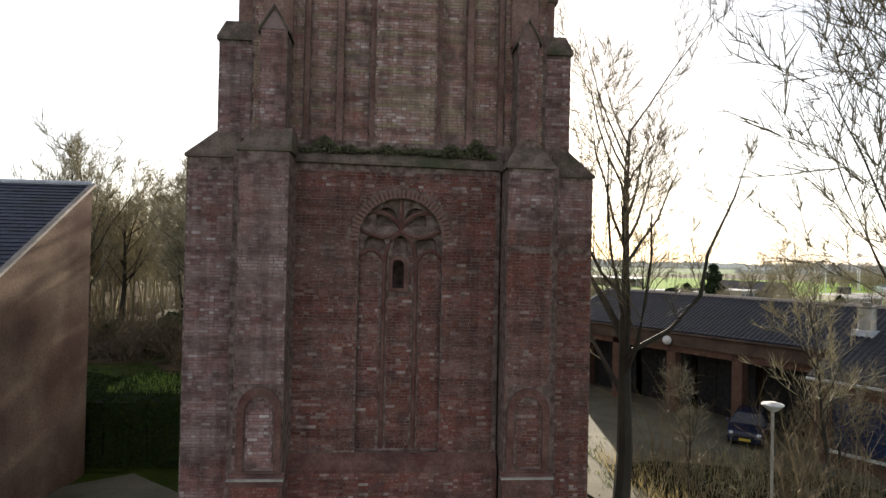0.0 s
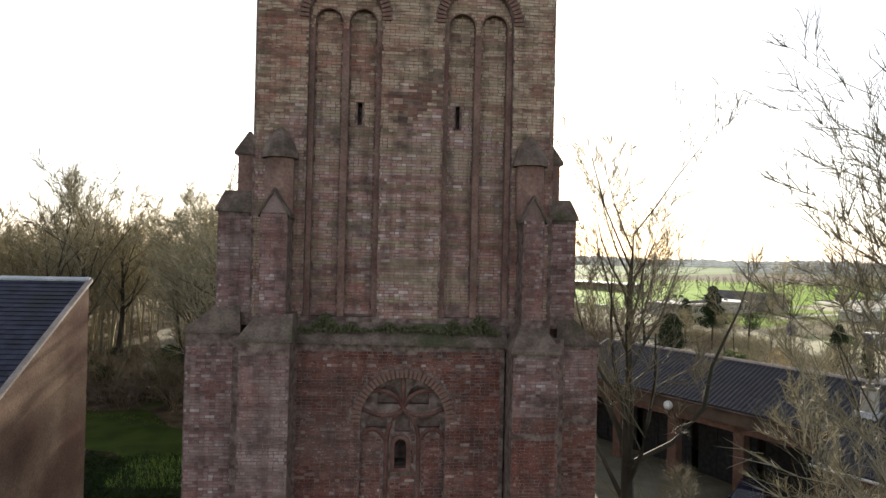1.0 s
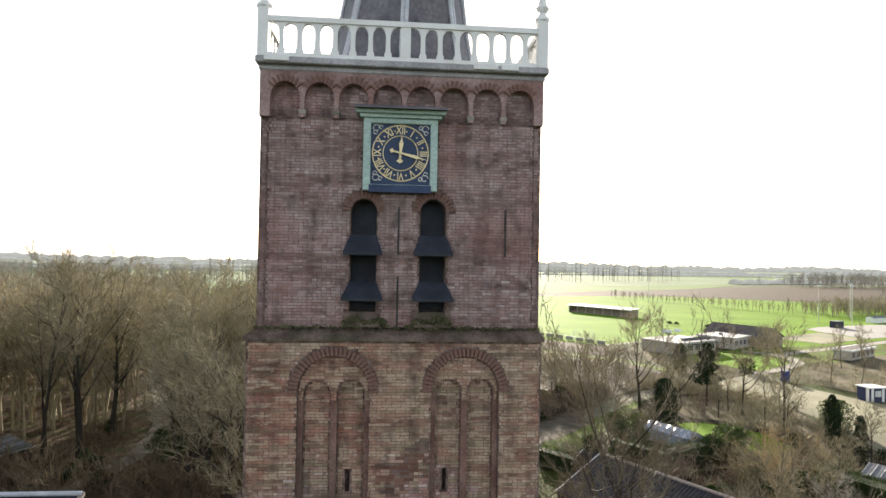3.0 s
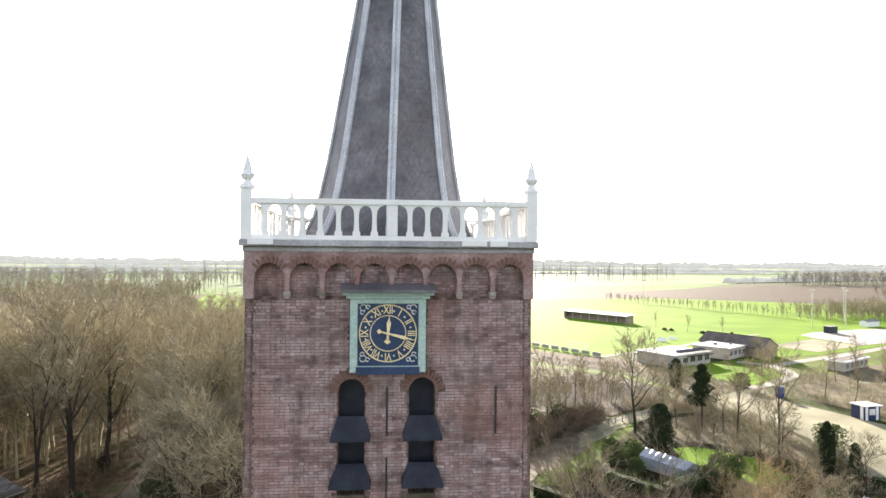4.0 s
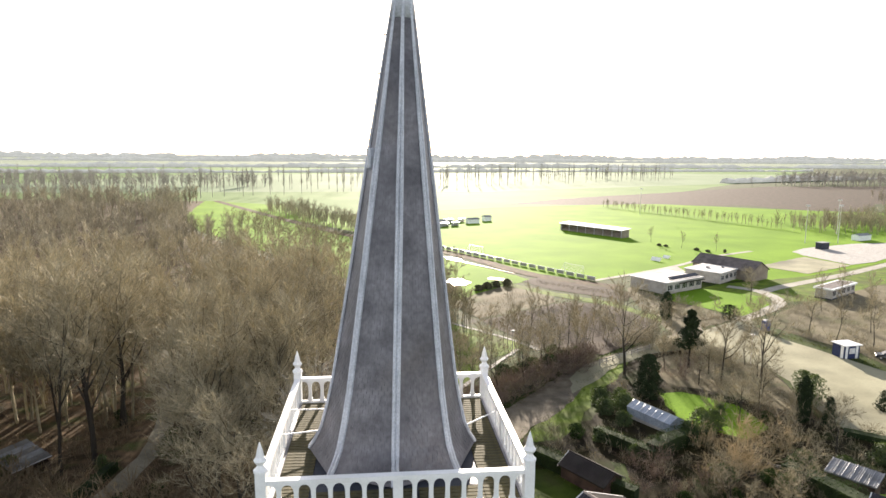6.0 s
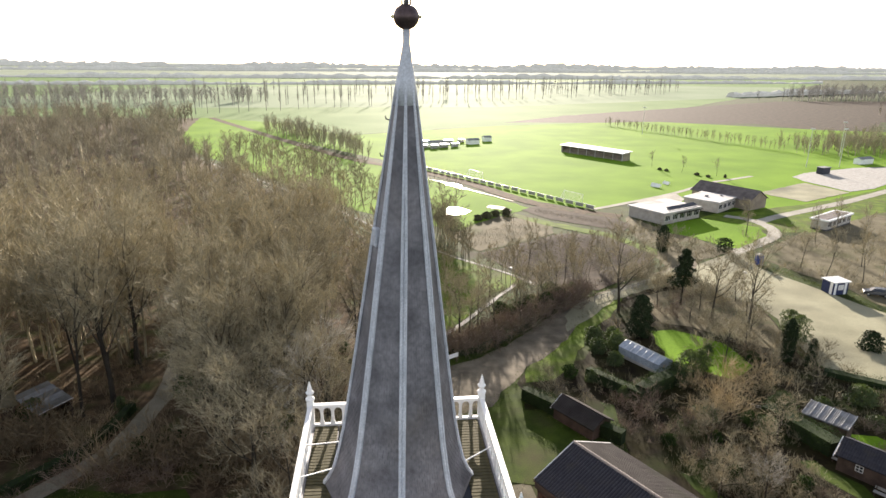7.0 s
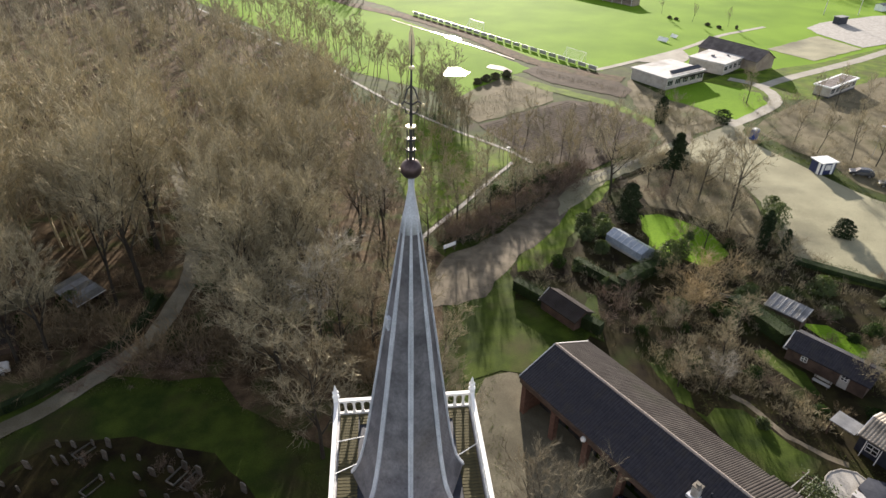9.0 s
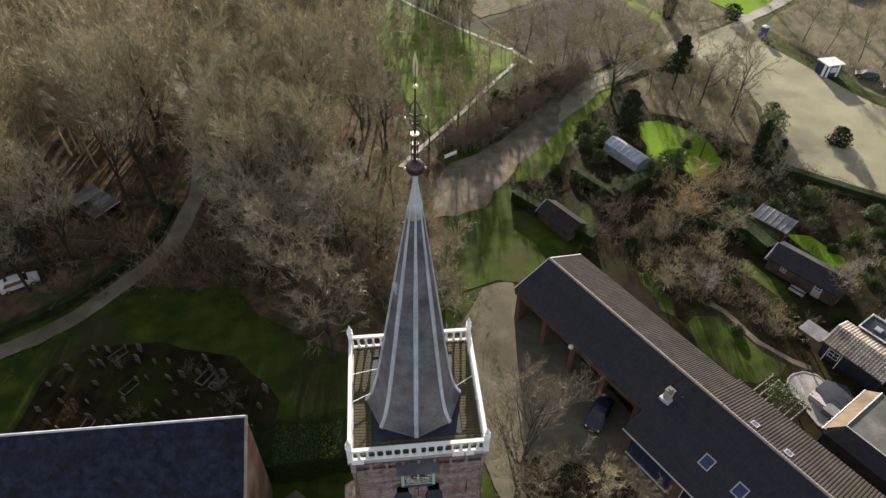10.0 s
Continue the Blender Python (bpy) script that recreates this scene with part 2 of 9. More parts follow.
M_FELT = material("flat_roof_felt", (0.40, 0.39, 0.38), (0.52, 0.51, 0.49), 0.4, 0.9, 0.2, 5, (0.25, 0.24, 0.22))
M_DULL_FELT = material("weathered_roof_felt", (0.10, 0.10, 0.092), (0.17, 0.17, 0.155), 0.5, 0.9, 0.2, 5, (0.07, 0.075, 0.055))
M_STAND_WALL = material("pale_brown_boarding", (0.22, 0.18, 0.14), (0.32, 0.27, 0.215), 0.6, 0.9, 0.2, 8)
# roof brown greyed in the colour itself, for haze over the distant hall
M_HALL_ROOF = material("haze_greyed_brown_tile", (0.085, 0.072, 0.066), (0.15, 0.128, 0.118), 0.7, 0.8, 0.3, 8)
M_PALE_WALL = material("pale_rendered_wall", (0.36, 0.335, 0.29), (0.47, 0.44, 0.39), 0.8, 0.9, 0.2, 10)
M_GREY_ROOF = material("grey_corrugated_roof", (0.15, 0.155, 0.16), (0.25, 0.255, 0.26), 0.8, 0.75, 0.3, 12, (0.10, 0.105, 0.08))
M_BLUE = material("blue_panel", (0.03, 0.06, 0.24), (0.045, 0.08, 0.30), 2.0, 0.45, 0.1, 12)
M_NAVY = material("navy_panel", (0.02, 0.03, 0.085), (0.03, 0.042, 0.11), 2.0, 0.5, 0.1, 12)
M_CAR = material("dark_blue_car_paint", (0.012, 0.016, 0.035), (0.02, 0.025, 0.05), 2.0, 0.25, 0.0, 30, spec=0.6)
M_CAR_GREY = material("dark_grey_car_paint", (0.035, 0.037, 0.042), (0.05, 0.052, 0.058), 2.0, 0.28, 0.0, 30, spec=0.6)
M_GLASS = material("dark_glass", (0.015, 0.018, 0.022), (0.025, 0.028, 0.033), 2.0, 0.08, 0.0, 30, spec=0.7)
M_ROOFGLASS = material("blue_roof_glass", (0.02, 0.03, 0.075), (0.03, 0.045, 0.105), 2.0, 0.12, 0.0, 30, spec=0.6)
M_RUBBER = material("rubber", (0.015, 0.015, 0.015), (0.03, 0.03, 0.03), 4.0, 0.8, 0.1, 20)
M_CHROME = material("pale_metal", (0.5, 0.5, 0.5), (0.62, 0.62, 0.62), 3.0, 0.35, 0.0, 20, metal=0.8)
M_HEADLIGHT = material("headlight_glass", (0.55, 0.56, 0.58), (0.7, 0.7, 0.72), 3.0, 0.15, 0.0, 20, spec=0.7)
M_PLATE = material("yellow_plate", (0.55, 0.42, 0.05), (0.62, 0.48, 0.07), 3.0, 0.5, 0.0, 20)
M_GRAVE = material("grey_headstone", (0.05, 0.048, 0.04), (0.19, 0.18, 0.155), 2.0, 0.85, 0.3, 14, (0.09, 0.10, 0.06), obj=0.5)
M_GLASSHOUSE = material("greenhouse_glass", (0.26, 0.30, 0.34), (0.40, 0.44, 0.49), 0.8, 0.25, 0.1, 6, spec=0.6)


# ---- building helpers ----
class Geo:
    """Collects vertices and faces of one mesh."""

    def __init__(self):
        self.v, self.f = [], []

    def add(self, verts, faces):
        k = len(self.v)
        self.v += [tuple(p) for p in verts]
        self.f += [tuple(i + k for i in f) for f in faces]
        return self

    def box(self, x0, y0, z0, x1, y1, z1):
        return self.add([(x0, y0, z0), (x1, y0, z0), (x1, y1, z0), (x0, y1, z0), (x0, y0, z1), (x1, y0, z1), (x1, y1, z1), (x0, y1, z1)],
                        [(0, 3, 2, 1), (4, 5, 6, 7), (0, 1, 5, 4), (1, 2, 6, 5), (2, 3, 7, 6), (3, 0, 4, 7)])

    def hull8(self, low, high):
        """A solid between two quads of points."""
        return self.add(list(low) + list(high), [(0, 3, 2, 1), (4, 5, 6, 7), (0, 1, 5, 4), (1, 2, 6, 5), (2, 3, 7, 6), (3, 0, 4, 7)])

    def prism(self, poly, z0, z1):
        n = len(poly)
        return self.add([(x, y, z0) for x, y in poly] + [(x, y, z1) for x, y in poly],
                        [tuple(reversed(range(n))), tuple(range(n, 2 * n))] + [(i, (i + 1) % n, n + (i + 1) % n, n + i) for i in range(n)])

    def panel(self, outer, holes, y0, y1):
        """An upright plate in the xz plane, from y0 (front) to y1, with holes through it."""
        loops = [outer] + list(holes)
        flat = [p for lp in loops for p in lp]
        tris = tessellate_polygon([[Vector((x, z, 0)) for x, z in lp] for lp in loops])
        n = len(flat)
        verts = [(x, y0, z) for x, z in flat] + [(x, y1, z) for x, z in flat]
        faces = [tuple(t) for t in tris] + [tuple(i + n for i in reversed(t)) for t in tris]
        k = 0
        for lp in loops:
            m = len(lp)
            faces += [(k + i, k + (i + 1) % m, n + k + (i + 1) % m, n + k + i) for i in range(m)]
            k += m
        return self.add(verts, faces)

    def tube(self, pts, radii, n=6, caps=True):
        pts = [Vector(p) for p in pts]
        verts, faces = [], []
        for i, p in enumerate(pts):
            d = (pts[min(i + 1, len(pts) - 1)] - pts[max(i - 1, 0)]).normalized()
            u = d.orthogonal().normalized() if abs(d.z) > 0.9 else d.cross(Vector((0, 0, 1))).normalized()
            w = d.cross(u)
            verts += [p + (u * math.cos(2 * math.pi * j / n) + w * math.sin(2 * math.pi * j / n)) * radii[i] for j in range(n)]
        for i in range(len(pts) - 1):
            faces += [(i * n + j, i * n + (j + 1) % n, (i + 1) * n + (j + 1) % n, (i + 1) * n + j) for j in range(n)]
        if caps:
            faces += [tuple(range(n)), tuple((len(pts) - 1) * n + j for j in range(n))]
        return self.add(verts, faces)

    def lathe(self, profile, n, cx=0.0, cy=0.0, phase=0.0, lean=(0.0, 0.0)):
        """Rings of (radius, z) round an axis; lean: metres sideways per metre up."""
        verts, faces = [], []
        z0 = profile[0][1]
        for r, z in profile:
            ox, oy = cx + lean[0] * (z - z0), cy + lean[1] * (z - z0)
            verts += [(ox + r * math.cos(phase + 2 * math.pi * j / n), oy + r * math.sin(phase + 2 * math.pi * j / n), z) for j in range(n)]
        for i in range(len(profile) - 1):
            faces += [(i * n + j, i * n + (j + 1) % n, (i + 1) * n + (j + 1) % n, (i + 1) * n + j) for j in range(n)]
        faces += [tuple(reversed(range(n))), tuple((len(profile) - 1) * n + j for j in range(n))]
        return self.add(verts, faces)

    def ball(self, c, r, n=16, squash=1.0):
        prof = [(max(0.002, r * math.sin(math.pi * i / n)), c[2] - r * squash * math.cos(math.pi * i / n)) for i in range(n + 1)]
        return self.lathe(prof, n, c[0], c[1])

    def moved(self, m):
        self.v = [tuple(m @ Vector(p)) for p in self.v]
        return self


def build_mesh(name, geo, mat, bevel=0.0, smooth=False):
    me = bpy.data.meshes.new(name)
    me.from_pydata(geo.v, [], geo.f)
    bm = bmesh.new()
    bm.from_mesh(me)
    bmesh.ops.recalc_face_normals(bm, faces=bm.faces)
    if bevel:
        sharp = [ed for ed in bm.edges if len(ed.link_faces) == 2 and ed.calc_face_angle(0) > 0.5]
        bmesh.ops.bevel(bm, geom=sharp, offset=bevel, segments=1, profile=0.5, affect="EDGES", clamp_overlap=True)
    bm.to_mesh(me)
    bm.free()
    me.materials.append(mat)
    if smooth:
        me.polygons.foreach_set("use_smooth", [True] * len(me.polygons))
    return me


def raw_mesh(name, verts, faces, mat):
    """A large mesh straight from arrays."""
    me = bpy.data.meshes.new(name)
    me.from_pydata(verts, [], faces)
    me.materials.append(mat)
    return me


def part(name, geo, mat, parent=None, label="", bevel=0.0, smooth=False, at=None):
    ob = new(name, geo if isinstance(geo, bpy.types.Mesh) else build_mesh(name, geo, mat, bevel, smooth))
    if parent is not None:
        ob.parent = parent
    if at is not None:
        ob.matrix_basis = at
    return tagged(ob, label)


def thing(name, label, category, group="", at=None, kind=""):
    ob = new(name)
    ob.empty_display_size = 0.2
    if at is not None:
        ob.matrix_basis = at
    return tagged(ob, label, category, group, kind)


def arch(x0, x1, z0, zs, n=12, rise=None):
    """Outline of an opening with a round head; rise: height of the head."""
    c, r = (x0 + x1) / 2, (x1 - x0) / 2
    h = rise or r
    return [(x0, z0), (x1, z0)] + [(c + r * math.cos(math.pi * i / n), zs + h * math.sin(math.pi * i / n)) for i in range(n + 1)]


def in_arch(x, z, x0, x1, z0, zs, rise=None):
    c, r = (x0 + x1) / 2, (x1 - x0) / 2
    h = rise or r
    return x0 < x < x1 and z > z0 and (z < zs or ((x - c) / r) ** 2 + ((z - zs) / h) ** 2 < 1)


def rect(x0, z0, x1, z1):
    return [(x0, z0), (x1, z0), (x1, z1), (x0, z1)]


# ---- church tower ----
tower = thing("church_tower", "tall medieval brick church tower with a slate spire, standing on grass", "church tower")
FRONT1, FRONT2, FRONT3 = -3.35, -3.12, -3.05
WIN1 = (-1.08, 0.80, 5.75, 10.50)                     # blind window of the lowest stage: x0, x1, sill, springing
WIN2 = ((-2.42, -0.80, 12.75, 19.46), (0.62, 2.20, 12.75, 19.48))
LANCETS2 = ((-2.30, -1.68, 12.75, 19.38), (-1.53, -0.91, 12.75, 19.40), (0.73, 1.33, 12.75, 19.42), (1.48, 2.08, 12.75, 19.43))
SLITS2 = ((-1.32, 17.1, -1.22, 17.62), (0.92, 17.1, 1.02, 17.62))
BELFRY = ((-1.30, -0.70, 21.25, 23.58), (0.30, 0.90, 21.25, 23.60))

lower = Geo()
lower.box(-3.9, -2.55, -0.3, 3.5, 3.4, 12.3)
LOBES = [arch(c - w / 2, c + w / 2, z0, z1, 8, h) for c, w, z0, z1, h in ((-0.47, 0.5, 10.82, 10.95, 0.3), (0.19, 0.5, 10.82, 10.95, 0.3), (-0.72, 0.5, 10.28, 10.38, 0.24), (0.44, 0.5, 10.28, 10.38, 0.24), (-0.14, 0.34, 10.2, 10.42, 0.2))]
lower.panel(rect(-3.9, -0.3, 3.5, 12.3), [arch(-0.31, -0.05, 9.42, 9.93)] + LOBES, -3.2, -3.0)
lower.panel(rect(-3.9, -0.3, 3.5, 12.3), [arch(-0.31, -0.05, 9.42, 9.93)], -3.0, -2.55)
lower.panel(rect(-2.6, -0.3, 2.1, 12.2), [arch(*WIN1)], FRONT1, -3.2)
part("lower_wall", lower, M_MORTAR, tower, "dark red brick lower stage")
rim = Geo().panel(arch(-0.40, 0.04, 9.34, 9.93), [arch(-0.31, -0.05, 9.42, 9.93)], -3.27, -3.19)
part("slit_surround", rim, M_BRICK_SIDE, tower)
part("plinth", Geo().box(-2.6, -3.6, -0.3, 2.1, FRONT1, 5.45).hull8([(-2.6, -3.62, 5.45), (2.1, -3.62, 5.45), (2.1, FRONT1, 5.45), (-2.6, FRONT1, 5.45)],
     [(-2.6, -3.5, 5.62), (2.1, -3.5, 5.62), (2.1, FRONT1, 5.75), (-2.6, FRONT1, 5.75)]), M_BRICK_SIDE, tower)


def rib(pts, r=0.055):
    return Geo().tube([(x, -3.2, z) for x, z in pts], [r] * len(pts), 6)


WC = (WIN1[0] + WIN1[1]) / 2


def curve(a, b, c, n=6):
    return [((1 - t) ** 2 * a[0] + 2 * t * (1 - t) * b[0] + t * t * c[0], (1 - t) ** 2 * a[1] + 2 * t * (1 - t) * b[1] + t * t * c[1])
            for t in [i / n for i in range(n + 1)]]


for pts in ([(WC, 11.48), (WC, 10.72)],
            curve((WC, 10.72), (WC - 0.35, 10.42), (WC - 0.9, 10.72)), curve((WC, 10.72), (WC + 0.35, 10.42), (WC + 0.9, 10.72)),
            curve((WC, 10.75), (WC - 0.2, 11.2), (WC - 0.72, 11.12)), curve((WC, 10.75), (WC + 0.2, 11.2), (WC + 0.72, 11.12)),
            curve((WC, 10.7), (WC - 0.36, 10.5), (WC - 0.36, 9.9)) + [(WC - 0.36, 5.8)],
            curve((WC, 10.7), (WC + 0.36, 10.5), (WC + 0.36, 9.9)) + [(WC + 0.36, 5.8)],
            curve((WC - 0.36, 10.0), (WC - 0.65, 10.55), (WC - 1.02, 10.0)), curve((WC + 0.36, 10.0), (WC + 0.65, 10.55), (WC + 1.02, 10.0))):
    part("tracery_rib", rib(pts), M_BRICK_SIDE, tower)


def buttress(name, x0, x1, y0, y1, z1, slope):
    """A buttress pier with a weathered sloping head; slope: (dx0, dx1, dy, dz) by which the head draws in."""
    dx0, dx1, dy, dz = slope
    g = Geo().box(x0, y0, -0.3, x1, y1, z1)
    pier = part(name, g, M_MORTAR, tower, "dark red brick angle buttress")
    h = Geo().box(x0 - 0.05, y0 - 0.05, z1, x1 + 0.05, y1, z1 + 0.06)
    h.hull8([(x0 - 0.05, y0 - 0.05, z1 + 0.06), (x1 + 0.05, y0 - 0.05, z1 + 0.06), (x1 + 0.05, y1, z1 + 0.06), (x0 - 0.05, y1, z1 + 0.06)],
            [(x0 + dx0, y0 + dy, z1 + dz), (x1 - dx1, y0 + dy, z1 + dz), (x1 - dx1, y1, z1 + dz), (x0 + dx0, y1, z1 + dz)])
    part("weathering", h, M_LEDGE, pier, "mossy sloping head")
    return pier


PIERS = []
for x0, x1, top, d in ((-3.56, -2.53, 12.30, (0.28, 0.0, 0.32, 0.56)), (2.15, 3.15, 12.10, (0.22, 0.26, 0.32, 0.56))):
    p = buttress("front_buttress", x0, x1, -4.08, -3.15, top, d)
    c = (x0 + x1) / 2 + 0.03
    foot = Geo().box(x0 - 0.03, -4.2, -0.3, x1 + 0.03, -4.08, 5.35)
    foot.hull8([(x0 - 0.06, -4.24, 5.35), (x1 + 0.06, -4.24, 5.35), (x1 + 0.06, -4.06, 5.35), (x0 - 0.06, -4.06, 5.35)],
               [(x0 - 0.06, -4.24, 5.43), (x1 + 0.06, -4.24, 5.43), (x1 + 0.06, -4.06, 5.56), (x0 - 0.06, -4.06, 5.56)])
    part("buttress_foot", foot, M_BRICK_SIDE, p)
    part("drip_mould", Geo().box(x0 - 0.07, -4.27, 5.44, x1 + 0.07, -4.08, 5.47), M_STONE, p, "pale lime-stained stone edge")
    niche = Geo().panel(arch(c - 0.46, c + 0.46, 5.57, 6.85, rise=0.5), [arch(c - 0.31, c + 0.31, 5.6, 6.8, rise=0.36)], -4.13, -4.06)
    part("niche_frame", niche, M_BRICK_SIDE, p, "shallow arched brick niche")
    PIERS.append((x0, x1, -4.08))
for x0, x1, top, d in ((-5.02, -3.86, 12.32, (0.6, 0, 0.1, 0.62)), (3.46, 4.42, 12.10, (0, 0.55, 0.1, 0.62))):
    buttress("side_buttress", x0, x1, -2.85, -1.5, top, d)
    buttress("side_buttress", x0, x1, 1.7, 3.05, top, d)
    PIERS.append((x0, x1, -2.85))

# ledge over the lowest stage
ledge = Geo().hull8([(-2.53, -3.44, 12.2), (2.15, -3.44, 12.13), (2.15, -3.0, 12.13), (-2.53, -3.0, 12.2)],
                    [(-2.53, -3.44, 12.27), (2.15, -3.44, 12.2), (2.15, -3.0, 12.2), (-2.53, -3.0, 12.27)])
ledge.hull8([(-2.53, -3.44, 12.27), (2.15, -3.44, 12.2), (2.15, -3.0, 12.2), (-2.53, -3.0, 12.27)],
            [(-2.53, -3.12, 12.66), (2.15, -3.12, 12.6), (2.15, -3.0, 12.6), (-2.53, -3.0, 12.66)])
part("string_course", ledge, M_LEDGE, tower, "mossy sloping brick ledge")

# upper buttresses with gablets and pinnacles
UPPER = []
for x0, x1 in ((-3.25, -2.68), (2.38, 2.85)):
    c = (x0 + x1) / 2
    pier = part("upper_buttress", Geo().box(x0, -3.78, 12.5, x1, -3.1, 15.0), M_MORTAR, tower, "slender brick buttress with a gablet")
    part("gablet", Geo().panel([(x0, 15.0), (x1, 15.0), (c, 15.45)], [], -3.78, -3.1), M_BRICK_PALE, pier)
    cap = Geo()
    for s, e_ in ((x0 - 0.05, 1), (x1 + 0.05, -1)):
        cap.hull8([(s, -3.83, 14.9), (s, -3.1, 14.9), (c, -3.1, 15.45), (c, -3.83, 15.45)], [(s, -3.83, 14.98), (s, -3.1, 14.98), (c, -3.1, 15.53), (c, -3.83, 15.53)])
    part("coping", cap, M_LEDGE, pier)
    pin = part("pinnacle", Geo().lathe([(0.33, 15.0), (0.33, 16.25)], 8, c, -3.2, math.pi / 8), M_TRACERY, tower, "small octagonal brick pinnacle")
    part("pinnacle_cap", Geo().lathe([(0.42, 16.22), (0.42, 16.32), (0.30, 16.6), (0.12, 16.85), (0.03, 16.92)], 8, c, -3.2, math.pi / 8), M_LEDGE, pin)
    UPPER.append((x0, x1, -3.78))
for x0, x1, xo, s in ((-4.4, -3.55, -4.4, 1), (3.1, 3.86, 3.86, -1)):
    pier = part("upper_buttress", Geo().box(x0, -2.75, 12.5, x1, -1.7, 15.05), M_MORTAR, tower, "slender brick buttress with a sloping head")
    head = Geo().box(x0 - 0.05, -2.8, 15.05, x1 + 0.05, -1.65, 15.13)
    head.hull8([(x0 - 0.05, -2.8, 15.13), (x1 + 0.05, -2.8, 15.13), (x1 + 0.05, -1.65, 15.13), (x0 - 0.05, -1.65, 15.13)],
               [(x0 + 0.1, -2.6, 15.55), (x1 - 0.1, -2.6, 15.55), (x1 - 0.1, -1.85, 15.55), (x0 + 0.1, -1.85, 15.55)])
    part("weathering", head, M_LEDGE, pier)
    c = xo + s * 0.58
    pin = part("pinnacle", Geo().box(c - 0.2, -2.6, 15.4, c + 0.2, -2.1, 16.4), M_TRACERY, tower)
    part("pinnacle_cap", Geo().lathe([(0.40, 16.38), (0.40, 16.45), (0.04, 16.95)], 4, c, -2.35, math.pi / 4), M_LEDGE, pin)
    UPPER.append((x0, x1, -2.75))

# middle stage with two blind windows
mid = Geo().box(-3.58, -2.55, 12.0, 3.18, 3.4, 20.7)
mid.panel(rect(-3.58, 12.0, 3.18, 20.7), [rect(*s) for s in SLITS2], -2.86, -2.55)
mid.panel(rect(-3.58, 12.0, 3.18, 20.7), [arch(*w) for w in WIN2], FRONT2, -2.9)
part("middle_wall", mid, M_MORTAR, tower, "mottled brown brick middle stage")
for (x0, x1, z0, zs), pair in zip(WIN2, (LANCETS2[:2], LANCETS2[2:])):
    part("blind_tracery", Geo().panel(arch(x0 + 0.005, x1 - 0.005, z0 - 0.2, zs), [arch(*w) for w in pair], -3.0, -2.87), M_TRACERY, tower, "twin-lancet blind brick tracery")

# string course under the belfry
sc = Geo().box(-3.64, -3.22, 20.62, 3.24, 3.46, 20.70)
sc.hull8([(-3.64, -3.22, 20.70), (3.24, -3.22, 20.70), (3.24, 3.46, 20.70), (-3.64, 3.46, 20.70)],
         [(-3.4, -3.0, 20.88), (3.14, -3.0, 20.88), (3.14, 3.4, 20.88), (-3.4, 3.4, 20.88)])
part("string_course", sc, M_LEDGE, tower, "mossy sloping brick ledge")

# belfry stage, openings through both walls; an added dark panel blocks the view
holes = [arch(*w) for w in BELFRY]
for nm, bel in (("belfry_side_wall", Geo().box(-3.4, -2.95, 20.9, -2.85, 3.4, 26.8)), ("belfry_side_wall", Geo().box(2.6, -2.95, 20.9, 3.15, 3.4, 26.8)),
                ("belfry_back_wall", Geo().panel(rect(-2.85, 20.9, 2.6, 26.8), holes, 2.85, 3.4)),
                ("belfry_front_wall", Geo().panel(rect(-2.85, 20.9, 2.6, 26.8), holes, -2.95, -2.4).panel(rect(-3.2, 20.95, 2.96, 25.72), holes, FRONT3, -2.955)),
                ("belfry_ceiling", Geo().box(-2.85, -2.4, 26.3, 2.6, 2.85, 26.8))):
    part(nm, bel, M_MORTAR, tower, "purple-brown brick belfry stage")
frieze = [(-3.4, 26.75), (-3.4, 25.7), (-3.2, 25.7)]
AR = 8
w8 = (2.98 + 3.22) / AR
for i in range(AR):
    x0 = -3.22 + i * w8
    c, r = x0 + w8 / 2, w8 / 2 - 0.05
    frieze += [(c - r, 25.7), ] + [(c - r * math.cos(math.pi * k / 8), 26.15 + 0.36 * math.sin(math.pi * k / 8)) for k in range(9)] + [(c + r, 25.7)]
frieze += [(2.96, 25.7), (3.15, 25.7), (3.15, 26.75)]
part("arched_frieze", Geo().panel(frieze, [], -3.15, -2.96), M_FRIEZE, tower, "corbelled row of small brick arches")
for i in (1, 2, 6, 7):
    x = -3.22 + i * w8
    part("corbel", Geo().hull8([(x - 0.06, -3.1, 25.7), (x + 0.06, -3.1, 25.7), (x + 0.06, -3.0, 25.7), (x - 0.06, -3.0, 25.7)],
                               [(x - 0.08, -3.2, 25.86), (x + 0.08, -3.2, 25.86), (x + 0.08, -3.0, 25.86), (x - 0.08, -3.0, 25.86)]), M_STONE, tower, "pale stone corbel")
cor = Geo().box(-3.43, -3.18, 26.75, 3.18, 3.5, 26.87).box(-3.48, -3.35, 26.87, 3.23, 3.62, 27.02)
cornice = part("cornice", cor, M_GREEN_ROOFLEAD, tower, "grey lead-covered cornice", bevel=0.02)
for x0, x1 in ((-3.28, -2.72), (1.45, 2.02), (2.1, 2.5)):
    part("flashing", Geo().box(x0, -3.40, 26.9, x1, -3.26, 27.04), M_WHITE, cornice, "white painted patch of flashing", bevel=0.01)

